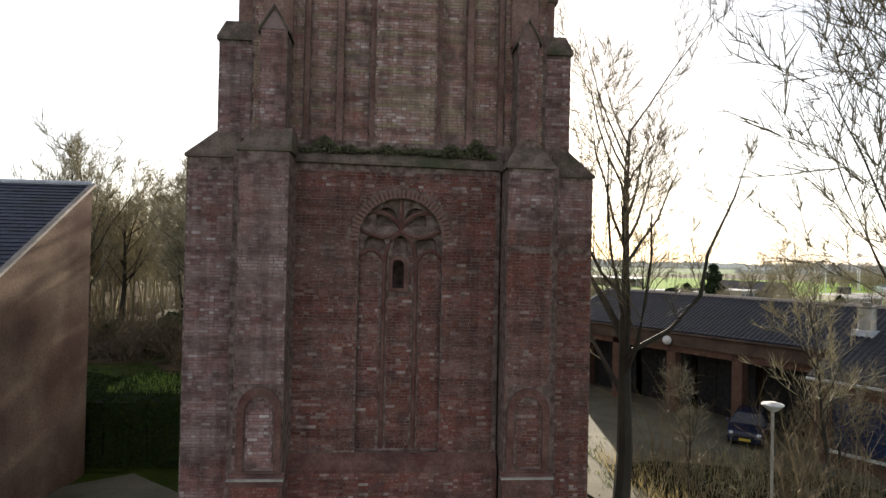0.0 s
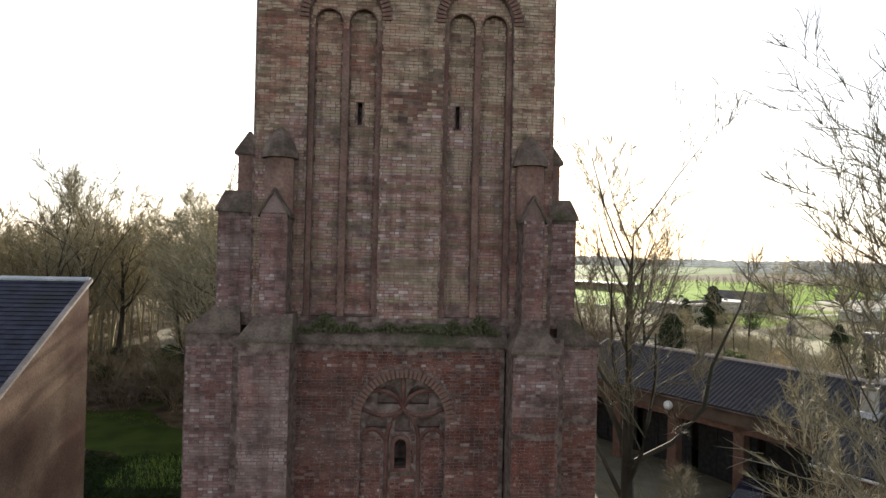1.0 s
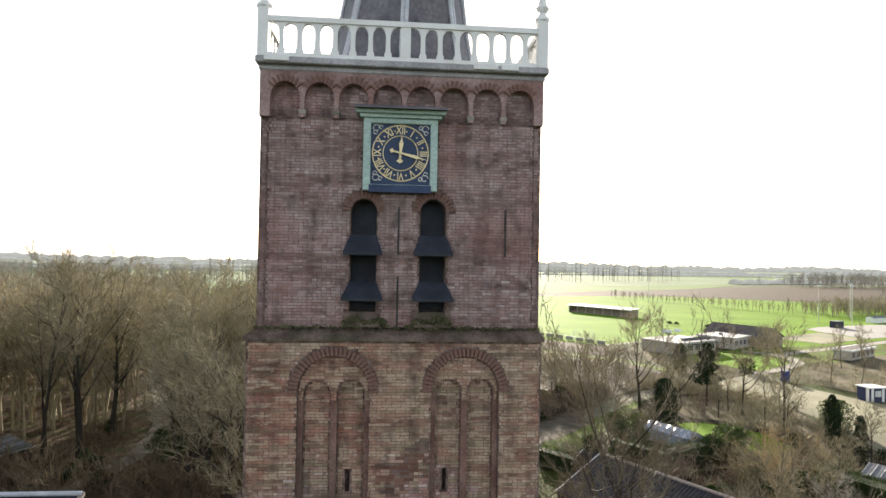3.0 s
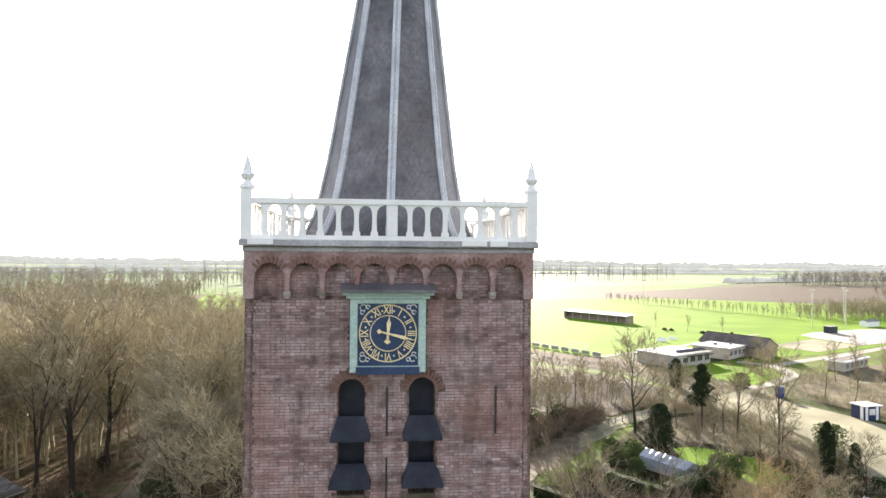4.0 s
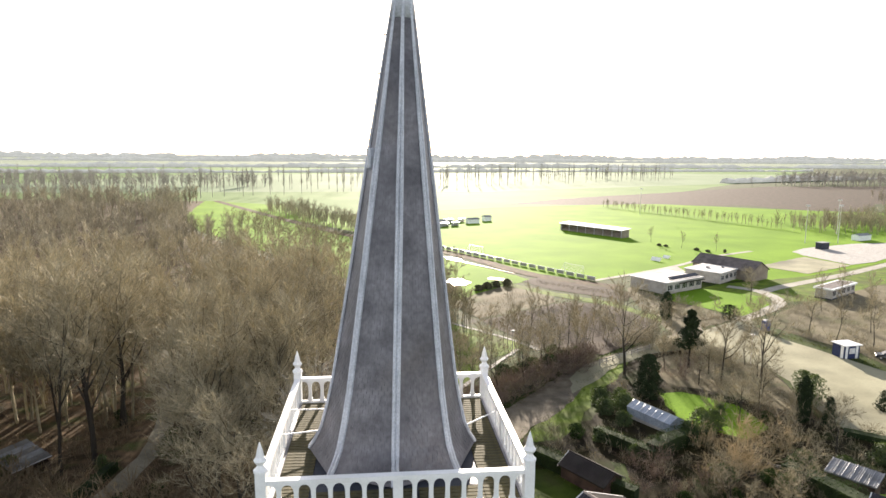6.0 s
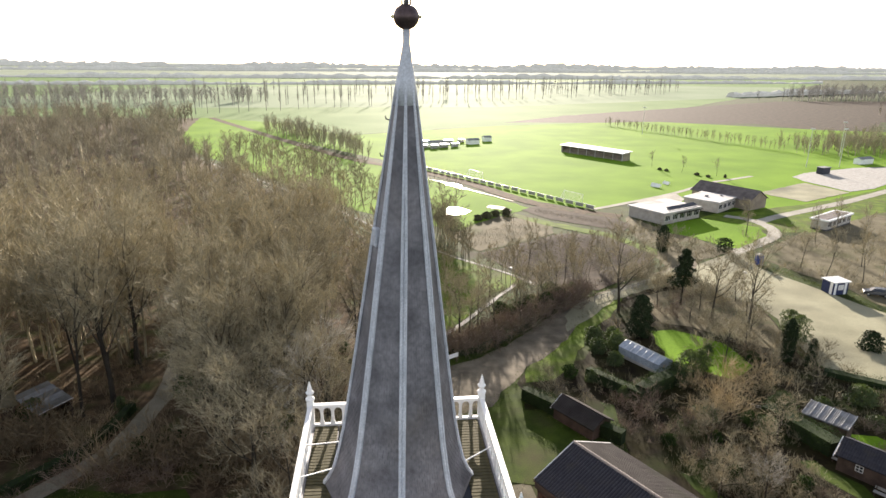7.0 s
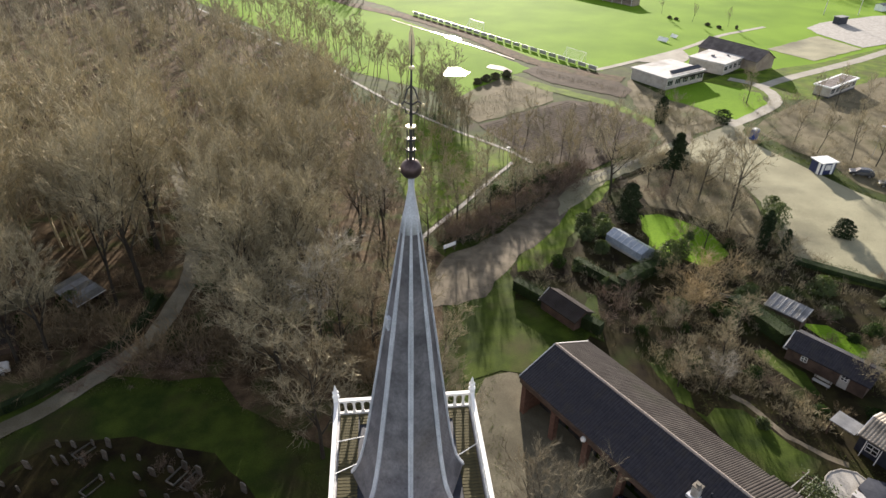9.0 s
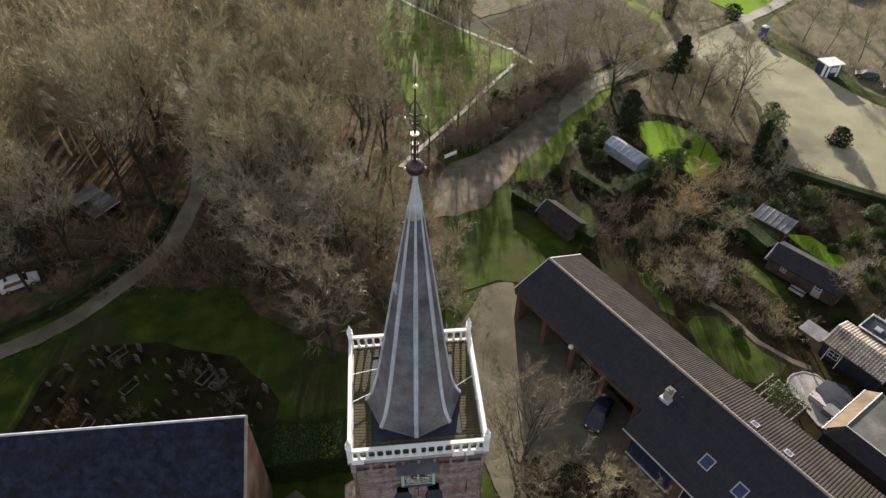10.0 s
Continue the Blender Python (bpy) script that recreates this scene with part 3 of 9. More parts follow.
# louvred openings: two flared sound boards in each
for x0, x1, z0, zs in BELFRY:
    c = (x0 + x1) / 2
    for zt, zb, wt_, wb, out in ((23.05, 22.58, 0.30, 0.44, 0.42), (21.98, 21.55, 0.30, 0.46, 0.46)):
        g = Geo().hull8([(c - wb, FRONT3 - out, zb), (c + wb, FRONT3 - out, zb), (c + wb, -2.6, zb + 0.1), (c - wb, -2.6, zb + 0.1)],
                        [(c - wb, FRONT3 - out, zb + 0.07), (c + wb, FRONT3 - out, zb + 0.07), (c + wt_, FRONT3 - 0.02, zt), (c - wt_, FRONT3 - 0.02, zt)])
        part("sound_board", g, M_DARK, tower, "black flared sound board")
    spikes = Geo()
    for i in range(9):
        x = x0 + 0.04 + i * (x1 - x0 - 0.08) / 8
        spikes.tube([(x, FRONT3 - 0.02, z0 + 0.02), (x, FRONT3 - 0.05, z0 + 0.16)], [0.012, 0.006], 4)
    part("bird_spikes", spikes, M_IRON, tower, "row of thin spikes")
    sill = Geo().hull8([(c - 0.42, -3.25, 20.95), (c + 0.42, -3.25, 20.95), (c + 0.42, -2.7, 20.95), (c - 0.42, -2.7, 20.95)],
                       [(c - 0.31, -3.07, 21.28), (c + 0.31, -3.07, 21.28), (c + 0.31, -2.7, 21.3), (c - 0.31, -2.7, 21.3)])
    part("sill", sill, M_LEDGE, tower, "mossy sloping sill")
    # added dark sheet behind the opening, standing in for the belfry's inner shade
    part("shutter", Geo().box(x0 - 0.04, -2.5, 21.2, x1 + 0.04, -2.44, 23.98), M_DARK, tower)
for x, za, zb in ((-0.2, 22.6, 23.7), (-0.2, 20.95, 22.1), (2.3, 22.6, 23.7)):
    part("wall_anchor", Geo().tube([(x, FRONT3 - 0.03, za), (x, FRONT3 - 0.03, zb)], [0.022, 0.022], 6), M_IRON, tower, "rusty iron wall anchor")

# voussoirs: arch rings of single bricks
vous = build_mesh("voussoir", Geo().box(-0.036, -0.05, 0, 0.036, 0.05, 0.19), M_BRICK_RED, 0.006)
vous_small = build_mesh("voussoir", Geo().box(-0.028, -0.04, 0, 0.028, 0.04, 0.17), M_BRICK_RED, 0.005)


def arch_ring(cx, zs, r, y, me, step, rise=1.0, a0=0.0, a1=180.0):
    n = int(math.pi * r * (a1 - a0) / 180 / step)
    for i in range(n + 1):
        an = radians(a0 + (a1 - a0) * i / n)
        part("voussoir", me, None, tower, at=pose(cx + r * math.cos(an), y, zs + r * rise * math.sin(an), 0, 90 - math.degrees(an), 0))


arch_ring(WC, WIN1[3], 0.95, FRONT1, vous, 0.088)
for x0, x1, z0, zs in WIN2:
    arch_ring((x0 + x1) / 2, zs, (x1 - x0) / 2 + 0.01, FRONT2, vous, 0.086)
for x0, x1, z0, zs in BELFRY:
    arch_ring((x0 + x1) / 2, zs, (x1 - x0) / 2 + 0.02, FRONT3, vous_small, 0.066, a0=8, a1=172)
for i in range(AR):
    arch_ring(-3.22 + (i + 0.5) * w8, 26.15, w8 / 2 - 0.07, -3.15, vous_small, 0.075, 1.1, 40, 140)

# clock
clock = part("clock", Geo().panel(rect(-1.04, 24.06, 0.66, 25.72), [rect(-0.87, 24.2, 0.49, 25.6)], -3.28, -3.04), M_GREEN_PAINT, tower, "pale green framed clock with a dark blue dial", bevel=0.015)
hood = Geo().box(-1.12, -3.36, 25.72, 0.74, -3.0, 25.80)
hood.hull8([(-1.2, -3.46, 25.80), (0.82, -3.46, 25.80), (0.82, -3.0, 25.80), (-1.2, -3.0, 25.80)], [(-1.22, -3.48, 25.88), (0.84, -3.48, 25.88), (0.84, -3.0, 25.96), (-1.22, -3.0, 25.96)])
part("hood", hood, M_GREEN_PAINT, clock)
part("hood_cover", Geo().hull8([(-1.24, -3.62, 25.87), (0.86, -3.62, 25.87), (0.86, -3.0, 25.97), (-1.24, -3.0, 25.97)], [(-1.24, -3.62, 25.93), (0.86, -3.62, 25.93), (0.86, -3.0, 26.06), (-1.24, -3.0, 26.06)]), M_SLATE, clock, "dark lead cover of the hood")
KX, KZ = -0.19, 24.93
part("dial", Geo().box(-0.88, -3.20, 24.19, 0.50, -3.04, 25.61), M_DIAL, clock, "dark blue dial")
part("sill_board", Geo().box(-0.90, -3.30, 24.02, 0.52, -3.1, 24.19), M_DIAL, clock)


def ring(r, w, y, n=48):
    pts = [(KX + r * math.cos(2 * math.pi * i / n), y, KZ + r * math.sin(2 * math.pi * i / n)) for i in range(n + 1)]
    return Geo().tube(pts, [w] * len(pts), 4, False)


part("dial_ring", ring(0.64, 0.016, -3.21), M_GOLD, clock, "gilded ring")
part("dial_ring", ring(0.40, 0.013, -3.21), M_GOLD, clock, "gilded ring")


def letters(text, size):
    cu = bpy.data.curves.new("lettering", "FONT")
    cu.body, cu.size, cu.align_x, cu.align_y, cu.extrude, cu.offset = text, size, "CENTER", "CENTER", 0.006, 0.002
    ob = new("lettering", cu)
    bpy.context.view_layer.update()
    me = bpy.data.meshes.new_from_object(ob.evaluated_get(bpy.context.evaluated_depsgraph_get()))
    bpy.data.objects.remove(ob)
    me.materials.clear()
    me.materials.append(M_GOLD)
    return me


for i, t in enumerate(("XII", "I", "II", "III", "IIII", "V", "VI", "VII", "VIII", "IX", "X", "XI")):
    an = radians(90 - 30 * i)
    m = Matrix.Translation((KX + 0.52 * math.cos(an), -3.212, KZ + 0.52 * math.sin(an))) @ pose(0, 0, 0, 90, 0, 0) @ pose(0, 0, 0, 0, 0, -30 * i) @ Matrix.Diagonal((0.9, 1.25, 1, 1))
    part("numeral", letters(t, 0.2), None, clock, at=m)
    a2 = an - radians(15)
    part("hour_mark", Geo().ball((KX + 0.52 * math.cos(a2), -3.21, KZ + 0.52 * math.sin(a2)), 0.022, 6), M_GOLD, clock)


def hand(length, tail, w, angle):
    g = Geo().panel([(-w * 0.5, -tail), (w * 0.5, -tail), (w * 0.4, 0), (w * 0.9, length * 0.55), (w * 0.35, length * 0.7), (0, length), (-w * 0.35, length * 0.7), (-w * 0.9, length * 0.55), (-w * 0.4, 0)], [], -0.008, 0.008)
    g.panel([(-w * 1.4, -tail - 0.05), (0, -tail - 0.10), (w * 1.4, -tail - 0.05), (0, -tail + 0.04)], [], -0.008, 0.008)
    return g.moved(pose(0, 0, 0, 0, angle, 0))


part("hour_pointer", hand(0.42, 0.14, 0.055, 4), M_GOLD, clock, "gilded pointer", at=pose(KX, -3.25, KZ))
part("minute_pointer", hand(0.68, 0.16, 0.042, 104), M_GOLD, clock, "gilded pointer", at=pose(KX, -3.27, KZ))
part("boss", Geo().ball((KX, -3.27, KZ), 0.045, 8), M_GOLD, clock)
for sx in (-1, 1):
    for sz in (-1, 1):
        cx, cz = KX + sx * 0.56, KZ + sz * 0.57
        g = Geo()
        for k, r in ((0, 0.085), (1, 0.05), (2, 0.05)):
            ox, oz = ((0, 0), (-0.10 * sx, 0.02 * sz), (0.02 * sx, -0.10 * sz))[k]
            pts = [(cx + ox + r * (1 - 0.06 * i / 2) * math.cos(i * 0.55), -3.21, cz + oz + r * (1 - 0.06 * i / 2) * math.sin(i * 0.55)) for i in range(11)]
            g.tube(pts, [0.013] * 11, 4)
        part("scroll", g, M_TRIM, clock, "white painted scroll ornament")

# balustrade
BX0, BX1, BY0, BY1, BZ = -3.32, 3.08, -3.22, 3.46, 27.02
bal = part("balustrade", Geo().box(BX0 - 0.02, BY0 - 0.06, BZ, BX1 + 0.02, BY0 + 0.06, BZ + 0.1).box(BX0 - 0.02, BY1 - 0.06, BZ, BX1 + 0.02, BY1 + 0.06, BZ + 0.1)
           .box(BX0 - 0.06, BY0 + 0.06, BZ, BX0 + 0.06, BY1 - 0.06, BZ + 0.1).box(BX1 - 0.06, BY0 + 0.06, BZ, BX1 + 0.06, BY1 - 0.06, BZ + 0.1), M_WHITE, tower, "white painted timber balustrade")
rail = Geo()
for y in (BY0, BY1):
    rail.box(BX0, y - 0.09, BZ + 0.80, BX1, y + 0.09, BZ + 0.92)
for x in (BX0, BX1):
    rail.box(x - 0.09, BY0, BZ + 0.805, x + 0.09, BY1, BZ + 0.915)
part("handrail", rail, M_WHITE, bal)
corner_post = build_mesh("post", Geo().box(-0.12, -0.12, 0, 0.12, 0.12, 1.12).lathe([(0.17, 1.12), (0.17, 1.18), (0.12, 1.22), (0.07, 1.30), (0.13, 1.36), (0.16, 1.42), (0.10, 1.50), (0.07, 1.66), (0.012, 1.86)], 8), M_WHITE)
for x in (BX0, BX1):
    for y in (BY0, BY1):
        part("corner_post", corner_post, None, bal, at=pose(x, y, BZ))
mid_post = build_mesh("post", Geo().box(-0.12, -0.07, 0.1, 0.12, 0.07, 0.8), M_WHITE, 0.01)
half_ = [(0.085, 0.1), (0.085, 0.17), (0.058, 0.22), (0.05, 0.45), (0.054, 0.6), (0.064, 0.66), (0.085, 0.71), (0.112, 0.745), (0.145, 0.767), (0.2, 0.778), (0.2, 0.8)]
prof = half_ + [(-x, z) for x, z in reversed(half_)]
baluster = build_mesh("baluster", Geo().panel(prof, [], -0.045, 0.045), M_WHITE)
for side in range(4):
    a_ = Vector(((BX0, BY0, BZ), (BX1, BY0, BZ), (BX1, BY1, BZ), (BX0, BY1, BZ))[side])
    b_ = Vector(((BX1, BY0, BZ), (BX1, BY1, BZ), (BX0, BY1, BZ), (BX0, BY0, BZ))[side])
    for i in range(1, 16):
        p = a_.lerp(b_, i / 16)
        part("middle_post" if i == 8 else "baluster", mid_post if i == 8 else baluster, None, bal, at=pose(p.x, p.y, p.z, 0, 0, 90 * side))

# deck of mossy planks round the foot of the spire
deck = Geo().box(-3.2, -3.1, 26.9, 2.96, 3.34, 27.03)
part("gallery_floor", deck, M_DARK, tower)
plank = build_mesh("plank", Geo().box(-0.42, -0.07, 0, 0.42, 0.07, 0.035), M_MOSS_DECK, 0.006)
for i in range(38):
    y = -2.95 + i * 0.168
    for x in (-2.75, 2.5):
        part("plank", plank, None, tower, at=pose(x, y, 27.04))
    if i < 4 or i > 33:
        for x in (-1.85, -0.95, -0.05, 0.85, 1.65):
            part("plank", plank, None, tower, at=pose(x, y, 27.04))

# spire
LEAN_X = 0.026
SPIRE = [(2.42, 27.08), (2.24, 27.35), (2.06, 27.75), (1.90, 28.4), (1.74, 29.2), (1.62, 30.0), (1.27, 32.4), (0.92, 34.9), (0.66, 36.7), (0.42, 38.4), (0.25, 39.6)]
SX, SY = -0.17, 0.05
spire = part("spire", Geo().lathe(SPIRE, 8, SX, SY, 0, (LEAN_X, 0)), M_SLATE, tower, "slender octagonal dark slate spire with pale lead hips")


def spire_point(k, z):
    """The vertex k of the octagon at height z."""
    for (r0, z0), (r1, z1) in zip(SPIRE, SPIRE[1:]):
        if z <= z1 or z1 == SPIRE[-1][1]:
            r = r0 + (r1 - r0) * (z - z0) / (z1 - z0)
            break
    an = k * math.pi / 4
    return Vector((SX + LEAN_X * (z - 27.08) + r * math.cos(an), SY + r * math.sin(an), z))


for k in range(8):
    out = Vector((math.cos(k * math.pi / 4), math.sin(k * math.pi / 4), 0.15))
    side = Vector((-math.sin(k * math.pi / 4), math.cos(k * math.pi / 4), 0))
    zs = [27.1, 27.35, 27.75, 28.4, 29.2, 30.0, 32.4, 34.9, 36.7, 38.4, 39.5]
    g = Geo()
    for s in (-1, 1):
        pts = [spire_point(k, z) + side * s * 0.05 * min(1, (41 - z) / 6) + out * 0.005 for z in zs]
        g.tube(pts, [0.055 * min(1, 0.25 + (40.5 - z) / 8) for z in zs], 6)
    part("lead_hip", g, M_LEAD, spire, "pale lead hip roll")
slates_v, slates_f = [], []
rng = np.random.default_rng(3)
for k in range(8):
    z = 27.15
    row = 0
    while z < 39.3:
        z2 = z + 0.13
        a0, b0, a1, b1 = spire_point(k, z), spire_point(k + 1, z), spire_point(k, z2), spire_point(k + 1, z2)
        nrm = (b0 - a0).cross(a1 - a0).normalized()
        n = max(1, round((b0 - a0).length / 0.16))
        for i in range(n + (row % 2)):
            t0, t1 = max(0, (i - 0.5 * (row % 2)) / n), min(1, (i + 1 - 0.5 * (row % 2)) / n)
            if t1 - t0 < 0.02:
                continue
            g0, g1 = t0 + 0.006, t1 - 0.006
            lift = 0.007 + 0.004 * rng.random()
            c4 = [a0.lerp(b0, g0) + nrm * lift, a0.lerp(b0, g1) + nrm * lift, a1.lerp(b1, g1) + nrm * 0.004, a1.lerp(b1, g0) + nrm * 0.004]
            low = [a0.lerp(b0, g0) - nrm * 0.01, a0.lerp(b0, g1) - nrm * 0.01]
            j = len(slates_v)
            slates_v += [tuple(p) for p in c4 + low]
            slates_f += [(j, j + 1, j + 2, j + 3), (j + 4, j + 5, j + 1, j), (j + 1, j + 5, j + 2), (j, j + 3, j + 4)]
        z, row = z2, row + 1
M_SLATES = material("slates", (0.075, 0.073, 0.083), (0.185, 0.178, 0.192), 1.1, 0.5, 0.35, 7, (0.125, 0.112, 0.108), island=0.12, spec=0.5, grain=0.8)
M_SLATE_PIECE = material("slate_piece", (0.075, 0.073, 0.083), (0.185, 0.178, 0.192), 1.1, 0.5, 0.35, 7, (0.125, 0.112, 0.108), obj=0.12, spec=0.5, grain=0.8)
rest, singles = [], []
per = 6
for k in range(0, len(slates_f), 4):
    vs_ = slates_v[k // 4 * per:k // 4 * per + per]
    if len(singles) < 300 and 30.2 < vs_[0][2] < 32.2 and vs_[0][1] < SY - 0.55:
        singles.append(vs_)
    else:
        rest += slates_f[k:k + 4]
part("slate_cladding", raw_mesh("slate_cladding", slates_v, rest, M_SLATES), None, spire)["kind"] = "stuff"
tip = SX + LEAN_X * (39.6 - 27.08)
cone = Geo().lathe([(0.34, 39.0), (0.27, 39.6), (0.16, 40.2), (0.10, 40.6), (0.10, 40.95)], 12, tip - 0.012, SY, 0, (LEAN_X, 0))
part("lead_tip", cone, M_LEAD, spire, "pale lead-clad tip", smooth=True)
BALLX = 0.19
part("ball", Geo().ball((BALLX, SY, 41.25), 0.34, 18, 0.95), M_COPPER, spire, "dark copper ball", smooth=True)
part("knob", Geo().ball((BALLX - 0.36, SY - 0.05, 41.25), 0.05, 8), M_GOLD, spire)
part("knob", Geo().ball((BALLX + 0.36, SY - 0.05, 41.25), 0.05, 8), M_GOLD, spire)
mast = Geo().tube([(BALLX, SY, 41.5), (BALLX + 0.02, SY, 42.6), (BALLX + 0.08, SY, 45.3)], [0.07, 0.05, 0.018], 8)
part("mast", mast, M_IRON, spire)
for dx, dy in ((-0.11, 0), (0.11, 0), (0, -0.11), (0, 0.11)):
    part("stay", Geo().tube([(BALLX + dx, SY + dy, 41.55), (BALLX + dx * 0.9, SY + dy * 0.9, 42.6)], [0.025, 0.02], 6), M_IRON, spire)
for z in (41.85, 42.2, 42.6):
    part("collar", Geo().lathe([(0.15, z), (0.16, z + 0.03), (0.15, z + 0.06)], 12, BALLX + 0.01, SY), M_GOLD if z > 42.5 else M_IRON, spire)
cross = Geo()
for s in (-1, 1):
    cross.tube([(BALLX + 0.04, SY, 43.3), (BALLX + 0.04 + s * 0.2, SY - 0.1, 43.45), (BALLX + 0.04 + s * 0.33, SY - 0.16, 43.35)], [0.03, 0.03, 0.02], 6)
    cross.tube([(BALLX + 0.04, SY, 43.0), (BALLX + 0.04 + s * 0.16, SY - 0.08, 43.1), (BALLX + 0.04 + s * 0.2, SY - 0.1, 43.3)], [0.02, 0.025, 0.02], 6)
    cross.tube([(BALLX + 0.04, SY, 43.9), (BALLX + 0.04 + s * 0.12, SY, 43.75), (BALLX + 0.04 + s * 0.2, SY - 0.1, 43.5)], [0.02, 0.025, 0.02], 6)
part("cross", cross, M_IRON, spire, "curled wrought-iron cross")
for s in (-1, 1):
    part("knob", Geo().ball((BALLX + 0.04 + s * 0.34, SY - 0.16, 43.35), 0.05, 8), M_GOLD, spire)
part("collar", Geo().ball((BALLX + 0.07, SY, 44.4), 0.10, 10, 0.6), M_GOLD, spire)
vane = Geo().panel([(-0.05, 44.75), (0.05, 44.75), (0.1, 45.1), (0.05, 45.4), (0.0, 45.6), (-0.07, 45.35), (-0.09, 45.05)], [], -0.015, 0.015).moved(pose(BALLX + 0.08, SY, 0))
part("vane", vane, M_GOLD, spire, "gilded leaf-shaped vane")
p5 = spire_point(4, 35.4).lerp(spire_point(5, 35.4), 0.45)
part("hatch", Geo().box(-0.13, -0.12, -0.3, 0.13, 0.1, 0.25).moved(pose(p5.x, p5.y, p5.z, 0, 0, -67)), M_LEAD, spire, "small lead-framed hatch", bevel=0.03)
for k, z in ((4, 38.6), (4, 37.6)):
    q = spire_point(k, z)
    part("climbing_hook", Geo().tube([q, q + Vector((-0.12, 0, 0.03)), q + Vector((-0.14, 0, 0.12))], [0.02, 0.02, 0.015], 5), M_IRON, spire)
for k, (x, y) in ((3, (BX0, 1.1)), (0, (BX1, 0.6)), (4, (BX0, -0.6))):
    q = spire_point(k, 27.6)
    part("brace", Geo().tube([q, (x, y, 27.8)], [0.022, 0.022], 6), M_WHITE, bal, "thin white brace")


# brickwork: every brick proud of its mortar, by stage
def plane(x, z):
    """Depth of the front at x, z, and the stage it belongs to; None where there is no plain wall."""
    if z < 12.05:
        for x0, x1, y in PIERS:
            if x0 < x < x1:
                if y < -4 and z < 5.33 and x0 + 0.02 < x < x1 - 0.02:
                    return -4.2, 0
                if y < -4 and (z < 5.6 or (abs(x - (x0 + x1) / 2 - 0.03) < 0.47 and z < 7.36 and not (abs(x - (x0 + x1) / 2 - 0.03) < 0.29 and 5.65 < z < 7.05))):
                    return None
                return y, 3 if x < 0 or z > 10.6 + 0.3 * math.sin(z * 9) else 0
        if -2.5 < x < 2.02 and z > 5.8:
            if in_arch(x, z, *WIN1):
                if z > 10.15 or in_arch(x, z, -0.42, 0.06, 9.25, 9.95) or any(abs(x - WC - s) < 0.07 for s in (-0.36, 0.36)):
                    return None
                return -3.2, 0
            if (x - WC) ** 2 + (z - WIN1[3]) ** 2 < 1.16 ** 2 and z > WIN1[3]:
                return None
            return FRONT1, 0
        if -2.58 < x < 2.08 and z < 5.43:
            return -3.6, 0
        return None
    for x0, x1, y in UPPER:
        if x0 < x < x1 and z < 15.5:
            return (y, 3) if 12.8 < z < 15.0 else None
    if -3.56 < x < 3.16 and 12.68 < z < 20.61:
        for w, pair in zip(WIN2, (LANCETS2[:2], LANCETS2[2:])):
            if in_arch(x, z, *w):
                for lc in pair:
                    if in_arch(x, z, *lc):
                        for s in SLITS2:
                            if s[0] - 0.02 < x < s[2] + 0.02 and s[1] < z < s[3]:
                                return None
                        return -2.86, 1
                return None if z < 19.2 else (-3.0, 1)
            if z > w[3] and ((x - (w[0] + w[1]) / 2) ** 2 + (z - w[3]) ** 2) < ((w[1] - w[0]) / 2 + 0.21) ** 2:
                return None
        return FRONT2, 1
    if 20.92 < z < 26.6 and -3.38 < x < 3.13:
        if z > 25.72:
            return (-3.152, 2) if z > 26.58 else (-2.952, 2)
        for w in BELFRY:
            if in_arch(x, z, w[0] - 0.02, w[1] + 0.02, 20.9, w[3]) or (z > w[3] and (x - (w[0] + w[1]) / 2) ** 2 + (z - w[3]) ** 2 < 0.50 ** 2):
                return None
            if w[0] - 0.12 < x < w[1] + 0.12 and z < 21.3:
                return None
        if -1.06 < x < 0.68 and 24.0 < z < 25.72:
            return None
        return (FRONT3 if -3.19 < x < 2.95 else -2.952), 2
    return None


